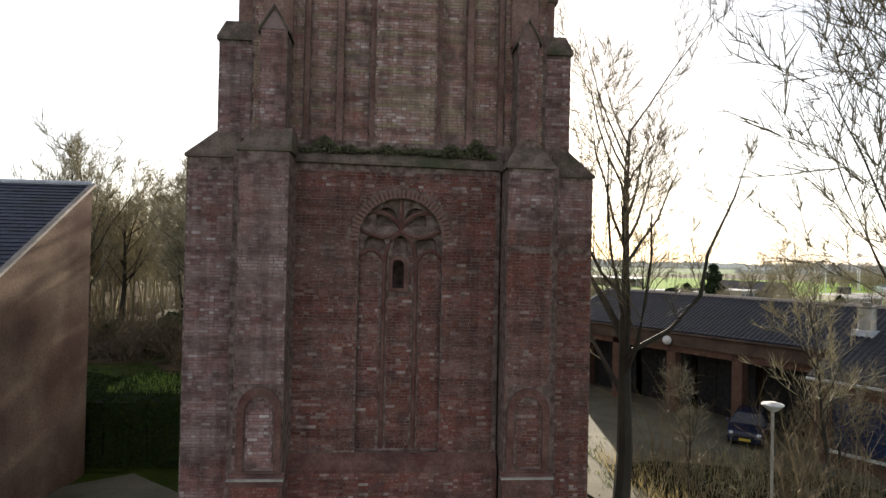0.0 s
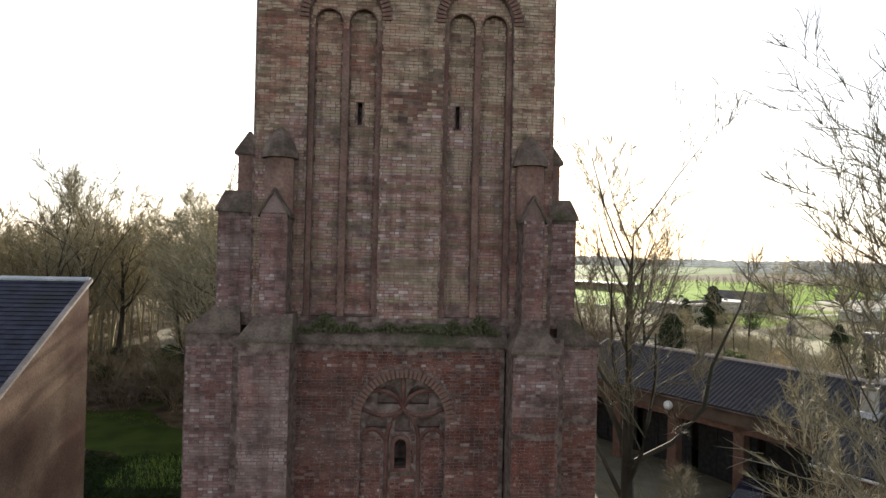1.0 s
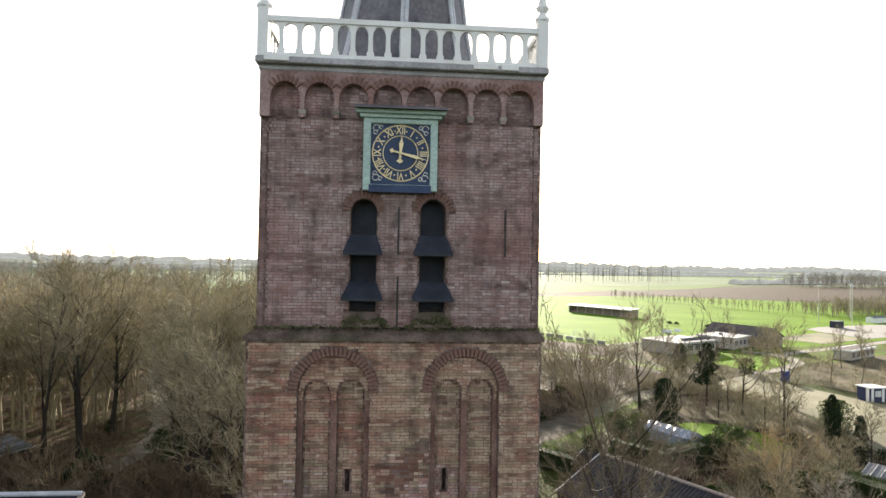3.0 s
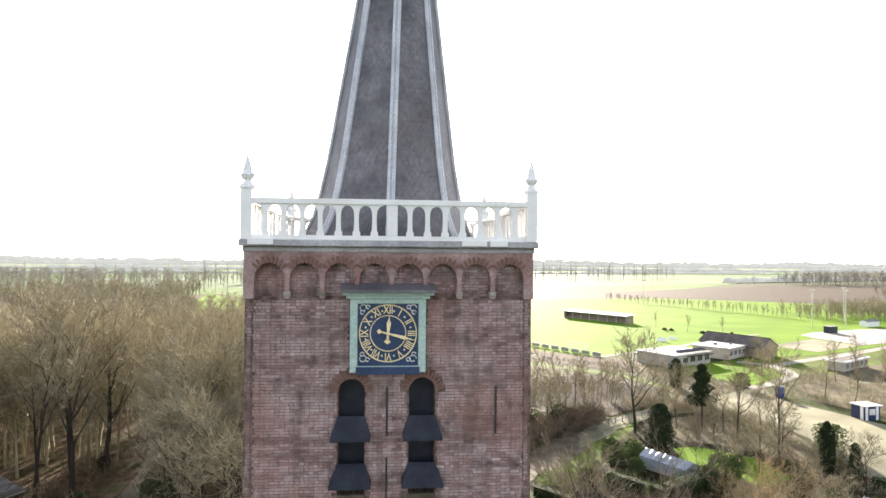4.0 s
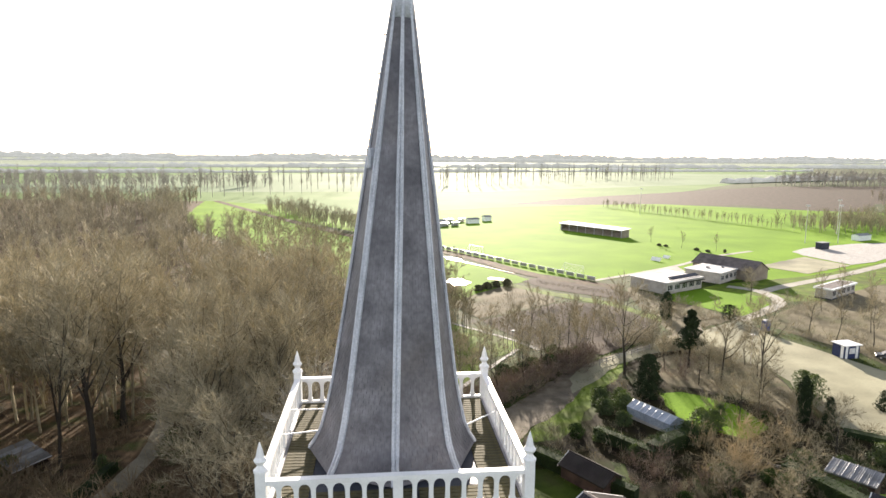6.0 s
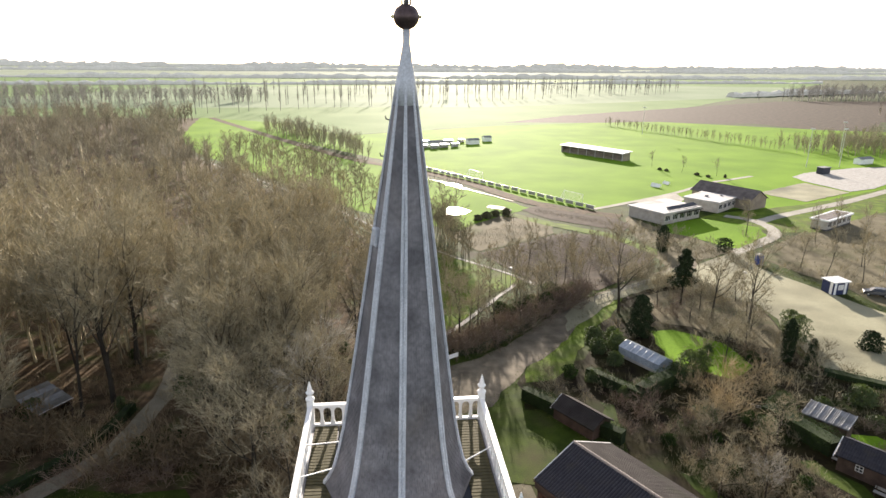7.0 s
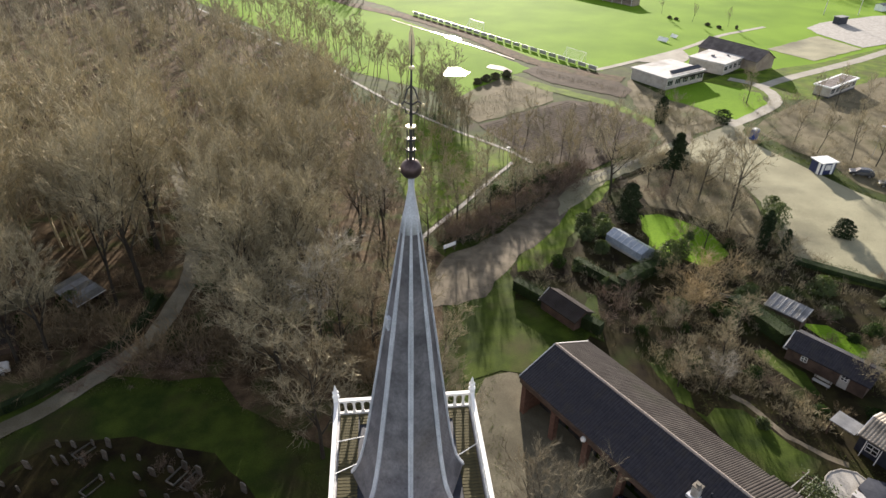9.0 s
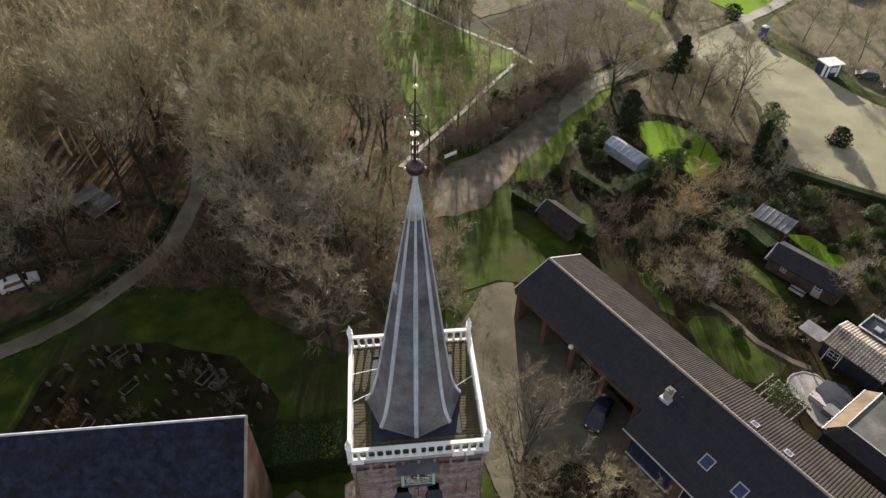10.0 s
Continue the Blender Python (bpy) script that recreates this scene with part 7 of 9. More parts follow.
for x, y, h_, r_ in ((26, 52, 1.4, 1.2), (23.5, 53.5, 1.6, 1.3), (29.5, 37.5, 1.2, 1.0), (35, 38, 1.0, 1.1), (41, 41, 1.5, 1.5), (45.5, 43.5, 1.6, 1.3), (52, 44, 1.4, 1.6), (56, 40, 1.2, 1.5), (59, 36, 1.3, 1.6), (63, 36.5, 1.6, 1.8), (55.5, 35, 0.9, 1.0), (68, 30, 1.5, 1.6), (43.5, 23.5, 1.0, 1.1), (39.5, 29.5, 1.1, 1.2), (36.5, 22.5, 0.9, 0.9), (49, 22.5, 1.2, 1.2), (33.5, 31.5, 1.2, 1.1), (57, 28.5, 0.8, 1.1), (46, 60, 1.3, 1.0), (51, 57, 1.4, 1.3)):
    conifer("evergreen_shrub", "low green garden shrub", x, y, h_, r_, lambda t: math.sqrt(max(0, 1 - (t - 0.4) ** 2 * 2.6)), n=int(700 * r_), size=0.12, mat=(M_IVY, M_HEDGE)[int(x) % 2], group="garden shrubs")

for _ in range(30):
    x, y = rw.uniform(-46, 1), rw.uniform(37, 66)
    if inside(x, y, WOODP) and min((Vector((x, y)) - p).length for p in PATHL) > 3.0:
        h_ = rw.uniform(1.2, 3.0)
        conifer("holly_bush", "dark glossy evergreen bush in a bare wood", x, y, h_, h_ * rw.uniform(0.5, 0.8), lambda t: math.sqrt(max(0, 1 - (t - 0.4) ** 2 * 2.6)), n=int(420 * h_), size=0.13, mat=(M_IVY, M_HEDGE)[_ % 2], group="wood bushes")

# ---- single trees ----
TALL = dict(BIG, kids=(18, 6, 4), twigs=12, angle=(26, 52), len=(0.44, 0.5, 0.5), thin=0.42, lift=0.15, shoot=0.65, fine=0.011, bend=0.11, least=0.010)
TALL["from"] = (0.30, 0.25, 0.2)
for i, (k, hgt, rad) in enumerate((("yard0", 17.6, 0.34), ("yard1", 18.0, 0.15))):
    KINDS[k] = grow(120 + i, hgt, rad, TALL, 0.01)
    if i == 0:             # one long low limb that sweeps out and up
        w_ = KINDS[k]
        bow = [Vector((0, 0, 5.6)), Vector((1.5, -0.5, 6.6)), Vector((2.5, -0.8, 7.9)), Vector((2.7, -0.9, 9.4)), Vector((3.6, -1.0, 11.4)), Vector((4.0, -1.0, 12.6))]
        w_.stem.tube(bow, [0.11, 0.09, 0.075, 0.055, 0.035, 0.015], 6, False)
        for j in range(8):
            a_, b_ = bow[1 + j % 4], bow[2 + j % 4]
            w_.limb(a_.lerp(b_, w_.r.random()), Vector((w_.r.gauss(0, 0.6), w_.r.gauss(0, 0.6), 0.5)).normalized(), w_.r.uniform(0.6, 1.4), 0.02, 2, TALL)
    TREE_MESH[k] = KINDS[k].meshes("tree", M_TWIG_DARK)
tree("yard0", 8.1, 4.7, 1.0, 0, "tall bare tree with upswept limbs beside the tower")
tree("yard1", 7.5, -8.9, 0.92, 200, "tall bare tree with upswept fine twigs on grass")
tree("slim1", 15.2, 3.4, 0.62, 70, "slender bare young tree in a shrub bed")
for k, x, y, s, tn in (("big1", 11.6, 6.6, 0.33, 40), ("big3", 16.8, 5.2, 0.36, 130), ("big2", 18.8, 3.2, 0.38, 250)):
    tree(k, x, y, s, tn, "low spreading bare tree in a shrub bed", twig=M_TWIG_DARK)
tree("big0", 38.6, 75.5, 1.12, 20, "spreading bare tree on the verge of a lane")
tree("big4", 33.5, 27.0, 0.38, 60, "small bare garden tree with pale lichened branches", twig=M_TWIG_PALE)
tree("big1", 52.7, 28.6, 0.34, 150, "small bare garden tree with pale lichened branches", twig=M_TWIG_PALE)
for k, x, y in (("slim0", 107.8, 220.5), ("slim2", 113.3, 206), ("slim3", 123.1, 198.5)):
    tree(k, x, y, 0.42, x * 31 % 360, "small bare tree beside a pitch", group="single bare trees")
tree("big0", -16, 55.5, 0.8, 30, "bare tree with pale lichened branches in a wood", twig=M_TWIG_PALE)
for k, x, y, s in (("big1", 48.5, 70.5, 0.42), ("big3", 52.6, 75, 0.46), ("big0", 55.4, 65, 0.44), ("big4", 59.4, 72.4, 0.45), ("big2", 46.2, 77.4, 0.4), ("big0", 61, 78.6, 0.4), ("big3", 52, 60.4, 0.4)):
    tree(k, x, y, s, x * 53 % 360, "low bushy bare tree in rough ground", group="single bare trees", twig=M_TWIG)
tree("big2", 57, 68, 0.95, 200, "bare many-branched garden tree")
tree("big3", 53, 72, 0.8, 80, "bare many-branched garden tree")
tree("big1", 87.3, 119.4, 0.6, 10, "small bare tree on a lawn")
for k, x, y, s in (("slim0", 17.6, 80.5, 0.72), ("slim1", 22.1, 80.1, 0.6), ("slim2", 27.3, 94.8, 0.72), ("slim3", 29.9, 86.7, 0.7), ("slim4", 33.2, 89, 0.66), ("slim0", 34.9, 88.8, 0.55), ("big1", 14.4, 72.3, 0.62), ("slim2", 21, 70, 0.6), ("slim3", 26, 75, 0.65), ("big3", 12, 66, 0.6),
                   ("slim1", 84.5, 95, 0.62), ("slim2", 86.5, 90, 0.66), ("slim3", 91, 86, 0.7), ("big4", 94, 83, 0.55), ("slim4", 100, 112, 0.6), ("slim0", 108, 116, 0.66), ("slim1", 111, 111, 0.6), ("big0", 113, 104, 0.6), ("slim2", 98, 95, 0.6), ("big2", 104, 90, 0.55), ("big4", 76, 50, 0.55), ("slim3", 83, 46, 0.6), ("big2", 88, 55, 0.5),
                   ("big2", 37, 32, 0.4), ("big4", 33, 35.5, 0.4), ("big1", 41.5, 37, 0.42), ("big3", 30.2, 28.5, 0.42), ("big0", 50.5, 27, 0.36), ("big2", 54, 48, 0.5), ("big0", 47, 57, 0.45), ("big4", 5.5, 60.5, 0.62), ("big1", 10.5, 65.5, 0.7), ("big0", 16.5, 68.5, 0.6), ("big2", 21.5, 73.5, 0.62), ("big3", 25.6, 78.6, 0.58), ("big4", 30, 83, 0.55), ("big1", -7.5, 22.5, 0.95), ("big4", -12, 32, 1.05), ("big2", -18, 42, 1.15), ("big3", 3.5, 27, 0.6), ("big1", 5.2, 33, 0.6), ("slim2", 6.8, 22, 0.45), ("big0", 1.5, 38, 0.75)):
    tree(k, x, y, s, (x * 37 + y * 11) % 360, "bare leafless garden tree" if x > 10 else "bare spreading tree at the edge of a wood", group="single bare trees")

# shrubs: tan willow, red-brown shrubs, wild tangle
DENSE = dict(BUSH, kids=(0, 0, 4), twigs=7, shoot=0.9, fine=0.017, lift=0.02, bend=0.3)
for i in range(2):
    KINDS["dense%d" % i] = bush(180 + i, 3.6, 2.2, 22, DENSE)
    TREE_MESH["dense%d" % i] = KINDS["dense%d" % i].meshes("shrub", M_TWIG)
for x, y, s, m, lab in ((37.6, 42.6, 1.15, M_TWIG_TAN, "large tan leafless willow shrub"), (34.8, 42.2, 0.9, M_TWIG_TAN, "large tan leafless willow shrub"), (40.6, 43.6, 1.1, M_TWIG_TAN, "large tan leafless willow shrub"), (40.5, 47.0, 1.0, M_TWIG_TAN, "large tan leafless willow shrub"), (43.8, 50.0, 1.5, M_TWIG_TAN, "large tan leafless willow shrub"), (38, 49.6, 0.95, M_TWIG_TAN, "large tan leafless willow shrub"), (47.0, 47.8, 1.2, M_TWIG_TAN, "large tan leafless willow shrub"),
                        (28.4, 42.5, 0.75, M_TWIG_RED, "rounded red-brown leafless shrub"), (30.5, 45.2, 0.8, M_TWIG_RED, "rounded red-brown leafless shrub"), (27.4, 45.2, 0.6, M_TWIG_RED, "rounded red-brown leafless shrub"), (33, 40.5, 0.7, M_TWIG_RED, "rounded red-brown leafless shrub"),
                        (54, 63, 1.1, M_TWIG, "wild bare shrub beside the car park"), (51, 66.5, 1.1, M_TWIG, "wild bare shrub beside the car park"), (57.5, 60.5, 1.0, M_TWIG, "wild bare shrub beside the car park"), (60, 71, 1.0, M_TWIG, "wild bare shrub beside the car park"), (47, 73, 1.0, M_TWIG_RED, "wild brown shrub beside a lane"), (43, 76, 0.9, M_TWIG_RED, "wild brown shrub beside a lane"), (52, 79, 0.9, M_TWIG_RED, "wild brown shrub beside a lane"), (57, 77, 0.9, M_TWIG, "wild bare shrub beside the car park"),
                        (-19.0, 20.2, 0.5, M_TWIG_RED, "rust-brown leafless shrub beside graves"), (-17.4, 18.2, 0.42, M_TWIG_RED, "rust-brown leafless shrub beside graves"), (-22.4, 22.6, 0.4, M_TWIG_RED, "rust-brown leafless shrub beside graves"), (-29.6, 24.2, 0.36, M_TWIG_RED, "rust-brown leafless shrub beside graves"), (-26.4, 17.6, 0.4, M_TWIG_BROWN, "brown leafless shrub beside graves"), (-32.4, 18.4, 0.4, M_TWIG_BROWN, "brown leafless shrub beside graves"), (-34, 33.6, 0.55, M_TWIG_RED, "brown leafless shrub beside graves"), (-27.5, 36, 0.75, M_TWIG_RED, "rust-brown leafless shrub beside graves"), (-24.5, 36.3, 0.7, M_TWIG_RED, "rust-brown leafless shrub beside graves"), (4.8, 24, 0.8, M_TWIG, "bare shrub behind the tower"), (6.0, 29, 0.85, M_TWIG, "bare shrub behind the tower"), (3.0, 33, 0.9, M_TWIG, "bare shrub behind the tower"),
                        (26, 40.3, 0.55, M_TWIG_RED, "rounded red-brown leafless shrub"), (29.3, 38.9, 0.6, M_TWIG_RED, "rounded red-brown leafless shrub"), (34.5, 38.6, 0.75, M_TWIG_BROWN, "bare brown garden shrub"), (35.5, 34.3, 0.6, M_TWIG_BROWN, "bare brown garden shrub"), (31.4, 34.6, 0.55, M_TWIG_RED, "rounded red-brown leafless shrub"), (38.2, 34, 0.55, M_TWIG_BROWN, "bare brown garden shrub"),
                        (45.8, 60.6, 0.9, M_TWIG, "wild bare shrub beside the car park"), (50.6, 57.4, 0.95, M_TWIG_BROWN, "wild bare shrub beside the car park"), (53.4, 55.9, 0.9, M_TWIG, "wild bare shrub beside the car park"), (50.8, 69, 1.0, M_TWIG, "wild bare shrub beside the car park"), (58.5, 57, 0.8, M_TWIG_BROWN, "wild bare shrub beside the car park"), (62, 52, 0.6, M_TWIG_BROWN, "wild bare shrub beside the car park"), (68, 46.5, 0.55, M_TWIG_BROWN, "wild bare shrub beside the car park"), (73, 42.6, 0.6, M_TWIG, "wild bare shrub beside the car park"),
                        (-39, 35.6, 1.0, M_TWIG_BROWN, "brown leafless shrub at the wood's edge"), (-30, 36.6, 1.15, M_TWIG_RED, "rust-brown leafless shrub beside graves"), (-22, 36, 1.0, M_TWIG_RED, "rust-brown leafless shrub beside graves"), (-19.5, 38.8, 1.2, M_TWIG_BROWN, "brown leafless shrub at the wood's edge"), (-16.5, 34.6, 0.95, M_TWIG_BROWN, "brown leafless shrub at the wood's edge"), (-12.8, 29.6, 1.0, M_TWIG_BROWN, "brown leafless shrub at the wood's edge"), (-8.8, 33.3, 1.1, M_TWIG_BROWN, "brown leafless shrub at the wood's edge"), (-4.8, 36.8, 1.1, M_TWIG, "pale leafless shrub at the wood's edge"), (-9.6, 27.2, 0.9, M_TWIG_BROWN, "brown leafless shrub at the wood's edge"), (-5.6, 29.4, 0.95, M_TWIG, "pale leafless shrub at the wood's edge"), (-1.2, 31, 1.0, M_TWIG, "pale leafless shrub at the wood's edge"),
                        (38, 30.4, 0.42, M_TWIG_BROWN, "bare brown garden shrub"), (40.4, 28, 0.45, M_TWIG_RED, "rounded red-brown leafless shrub"), (43.4, 25.4, 0.4, M_TWIG_BROWN, "bare brown garden shrub"), (45.6, 23, 0.42, M_TWIG_BROWN, "bare brown garden shrub"), (48.2, 20.4, 0.38, M_TWIG_RED, "rounded red-brown leafless shrub"), (52.4, 34.6, 0.45, M_TWIG_BROWN, "bare brown garden shrub"), (57.4, 33.6, 0.5, M_TWIG_BROWN, "bare brown garden shrub"), (61, 34.6, 0.5, M_TWIG, "bare pale garden shrub"), (44.4, 38.6, 0.5, M_TWIG_BROWN, "bare brown garden shrub"), (54.6, 39.4, 0.55, M_TWIG_RED, "rounded red-brown leafless shrub"), (35.4, 28.4, 0.4, M_TWIG_BROWN, "bare brown garden shrub"),
                        (10.2, 62.2, 0.83, M_TWIG_BROWN, "ragged brown shrub beside a lane"), (13.4, 63.2, 1.05, M_TWIG_BROWN, "ragged brown shrub beside a lane"), (15.8, 65.0, 0.90, M_TWIG_RED, "ragged brown shrub beside a lane"), (18.4, 68.2, 1.12, M_TWIG_BROWN, "ragged brown shrub beside a lane"), (20.4, 70.0, 0.90, M_TWIG, "ragged brown shrub beside a lane"), (22.6, 72.6, 1.12, M_TWIG_BROWN, "ragged brown shrub beside a lane"), (25.0, 75.4, 0.90, M_TWIG_RED, "ragged brown shrub beside a lane"), (27.2, 77.4, 1.12, M_TWIG_BROWN, "ragged brown shrub beside a lane"), (29.6, 80.2, 0.98, M_TWIG_BROWN, "ragged brown shrub beside a lane"), (32.2, 82.4, 1.05, M_TWIG, "ragged brown shrub beside a lane"), (35.0, 84.6, 0.90, M_TWIG_BROWN, "ragged brown shrub beside a lane"), (7.4, 60.6, 0.90, M_TWIG_BROWN, "ragged brown shrub beside a lane"), (4.2, 57.6, 1.05, M_TWIG, "ragged brown shrub beside a lane")):
    tree("dense%d" % (int(abs(x)) % 2), x, y, s, x * 50 % 360, lab, "shrub", "wild shrubs", "shrub", m)
wild = []
GARDEN = [(16, 52), (27, 58), (32, 66), (37, 76), (50, 84), (60, 82), (62, 68), (59, 58), (62, 47), (76, 36), (80, 20), (60, 8), (52, 26), (47, 40), (40, 33), (31, 28), (24, 36)]
CLEAR = [[(39, 58), (41, 68), (45, 68), (50, 62), (50, 55), (45, 52)], [(50.5, 39), (54.5, 38.5), (56.5, 33), (53, 31.5)], [(30, 26), (36, 26), (40.5, 17.5), (34, 15)], [(31, 62), (37, 63), (40, 54), (34, 51)], [(17, 43), (20, 47), (26, 41), (22, 37)], [(47, 44), (52, 44), (53, 37), (48, 37)], [(44, 36), (50, 37), (55, 29), (47, 24)], [(41, 27), (43, 33), (46, 31), (50, 24), (47, 20)]]
for _ in range(2600):
    x, y = rw.uniform(16, 80), rw.uniform(8, 84)
    if inside(x, y, GARDEN) and not any(inside(x, y, c) for c in CLEAR) and rw.random() < 0.10:
        wild.append(("bush%d" % rw.randrange(4), x, y, rw.uniform(0.35, 0.95), rw.uniform(0, 6)))
BACKYARD = [(28.8, 33.5), (33, 36.5), (41, 34.5), (46, 26), (43, 21), (40.2, 21), (37.6, 26.4), (31.4, 26.6)]
for _ in range(900):       # brown scrub between the lawns behind the garage
    x, y = rw.uniform(28, 47), rw.uniform(20, 37)
    if inside(x, y, BACKYARD) and not any(inside(x, y, c) for c in CLEAR):
        kind = "bush%d" if rw.random() < 0.4 else "tuft%d"
        wild.append((kind % rw.randrange(4), x, y, rw.uniform(0.35, 0.75), rw.uniform(0, 6)))
for _ in range(300):       # scrub along the lane, the wood's edge and the plots
    t = rw.random()
    wild.append(("bush%d" % rw.randrange(4), 11 + 24 * t + rw.gauss(-1.4, 1.2), 61.5 + 22 * t + rw.gauss(1.6, 1.2), rw.uniform(0.5, 1.0), rw.uniform(0, 6)))
for _ in range(120):
    t = rw.random()
    wild.append(("bush%d" % rw.randrange(4), 46 + 14 * t + rw.gauss(0, 2.5), 97 - 14 * t + rw.gauss(-2, 2), rw.uniform(0.6, 1.2), rw.uniform(0, 6)))
for _ in range(150):
    wild.append(("bush%d" % rw.randrange(4), rw.uniform(84, 125), rw.uniform(70, 122), rw.uniform(0.5, 1.2), rw.uniform(0, 6)))
for x0, y0 in ((10.6, 9.0), (12.4, 8.2), (14.2, 7.4), (16.0, 6.6), (11.6, 6.6), (13.4, 5.4), (15.4, 4.8), (17.4, 4.2), (9.2, 5.0), (12.0, 3.2), (14.0, 2.2), (16.4, 1.6)):
    wild.append(("bush%d" % rw.randrange(4), x0, y0, rw.uniform(0.4, 0.7), rw.uniform(0, 6)))
for _ in range(2600):
    x, y = rw.uniform(14, 84), rw.uniform(4, 98)
    if (inside(x, y, GARDEN) and not any(inside(x, y, c) for c in CLEAR)) or inside(x, y, [(11, 62), (16, 64), (32, 81), (41, 90), (36, 94), (24, 86), (13, 72)]) or inside(x, y, [(15.5, 123.9), (30.8, 141.9), (42.2, 131.2), (41.7, 124.6), (21, 111.2)]):
        wild.append(("tuft%d" % rw.randrange(4), x, y, rw.uniform(0.4, 1.3), rw.uniform(0, 6)))
for i in range(3):
    KINDS["sapling%d" % i] = bush(170 + i, 4.6, 1.2, 5, dict(BUSH, kids=(0, 0, 5), twigs=6, shoot=0.5, fine=0.006, lift=0.12))
saplings = []
for _ in range(30):
    x, y = rw.uniform(10.5, 20), rw.uniform(1.0, 8.5)
    if abs((x + 0.3) - (y + 17.4) * 0.594) > 1.3:
        saplings.append(("sapling%d" % rw.randrange(3), x, y, rw.uniform(0.7, 1.15), rw.uniform(0, 6)))
for _ in range(60):
    t = rw.random()
    wild.append(("bush%d" % rw.randrange(4), 80.5 + 16 * t + rw.gauss(0, 0.8), 99 - 35 * t + rw.gauss(0, 0.8), rw.uniform(0.4, 0.8), rw.uniform(0, 6)))
for _ in range(70):
    wild.append(("bush%d" % rw.randrange(4), rw.uniform(60, 74), rw.uniform(106, 130), rw.uniform(0.4, 0.9), rw.uniform(0, 6)))
bramble = []
for i in range(44):
    t = rw.random()
    bramble.append(("dense%d" % (i % 2), 9.5 + 27 * t + rw.gauss(0, 0.7), 61.8 + 23.2 * t + rw.gauss(0, 0.7), rw.uniform(0.75, 1.25), rw.uniform(0, 6)))
thicket("bramble_bank", "dense brown leafless brambles along a lane", bramble, M_TWIG_RED)
thicket("saplings", "thin dark leafless saplings in a shrub bed", saplings, M_TWIG_BROWN)
thicket("scrub", "tangled brown leafless scrub and brambles", wild, M_TWIG)
row = []
for i in range(60):        # rows of trees between path and ditch, round the pitches and the far plots
    t = i / 59
    row.append(("low%d" % rw.randrange(4), -64 + 74 * t + rw.gauss(4, 3), 245 - 118 * t + rw.gauss(2, 4), rw.uniform(0.65, 0.95), rw.uniform(0, 6)))
for i in range(64):
    t = i / 63
    row.append(("haze%d" % rw.randrange(4), 148 + 44 * t + rw.gauss(0, 0.6), 384 - 122 * t, rw.uniform(0.34, 0.46), rw.uniform(0, 6)))
for i in range(44):
    row.append(("low%d" % rw.randrange(4), rw.uniform(26, 62), rw.uniform(86, 108), rw.uniform(0.28, 0.5), rw.uniform(0, 6)))
for i in range(7):
    row.append(("low%d" % rw.randrange(4), rw.uniform(18, 40), rw.uniform(112, 132), rw.uniform(0.2, 0.3), rw.uniform(0, 6)))
for i in range(46):
    t = rw.random()
    row.append(("low%d" % rw.randrange(4), 12 + 4 * t + rw.gauss(0, 2.2), 136 - 32 * t + rw.gauss(0, 2), rw.uniform(0.42, 0.62), rw.uniform(0, 6)))
for i in range(90):
    t = rw.random()
    row.append(("haze%d" % rw.randrange(4), 196 + 26 * t + rw.uniform(0, 46), 260 - 34 * t + rw.uniform(0, 40), rw.uniform(0.42, 0.66), rw.uniform(0, 6)))
for i in range(110):
    row.append(("haze%d" % rw.randrange(4), rw.uniform(300, 460), rw.uniform(240, 330), rw.uniform(0.4, 0.6), rw.uniform(0, 6)))
MEAD = [(6, 66), (13, 75), (19, 86), (27, 92), (16, 106), (3, 124), (-3, 116), (-1, 96)]
for i in range(70):
    x, y = rw.uniform(-3, 27), rw.uniform(66, 124)
    if inside(x, y, MEAD):
        row.append(("low%d" % rw.randrange(4), x, y, rw.uniform(0.35, 0.6), rw.uniform(0, 6)))
thicket("tree_row", "rows of slender bare trees between fields", row, M_TWIG)

# rows of old stalks on the garden plots
crop = []
for (x0, y0), (x1, y1), (dx, dy), n in (((31, 91), (55, 105), (-8, 18), 16), ((17, 121), (23, 114), (17, 15), 9), ((43, 150), (42, 147), (17, -17), 4)):
    for k in range(n):
        t = k / max(1, n - 1)
        for m_ in range(34):
            q = (m_ + rw.random()) / 34
            crop.append(("tuft%d" % rw.randrange(4), x0 + (x1 - x0) * t + dx * q, y0 + (y1 - y0) * t + dy * q, rw.uniform(0.4, 0.7), rw.uniform(0, 6)))
thicket("crop_rows", "rows of withered stalks on dug garden plots", crop, M_TWIG)

# churchyard and verge grass: blades in tufts
tv, tf, dv, df = [], [], [], []
for _ in range(6200):
    k = rw.random()
    if k < 0.45:
        x, y = rw.uniform(-11.8, -6.4), rw.uniform(12.6, 15.0)
        ht, zb = rw.uniform(0.2, 0.5), gz(x, y)
    elif k < 0.8:
        x, y = rw.uniform(9.0, 18.5), rw.uniform(3.0, 10.5)
        ht, zb = rw.uniform(0.3, 0.9), gz(x, y)
    else:
        x, y = rw.uniform(-12.3, -6.3), rw.uniform(9.6, 13.2)
        ht, zb = rw.uniform(0.15, 0.4), gz(x, y) + 3.1
    an = rw.uniform(0, 6.28)
    u = Vector((math.cos(an), math.sin(an), 0)) * 0.018
    lean_ = Vector((rw.gauss(0, 0.25), rw.gauss(0, 0.25), 1)) * ht
    p = Vector((x, y, zb - 0.02))
    vs_, fs_ = (dv, df) if 0.45 <= k < 0.8 else (tv, tf)
    j = len(vs_)
    vs_ += [tuple(p - u), tuple(p + u), tuple(p + lean_)]
    fs_.append((j, j + 1, j + 2))
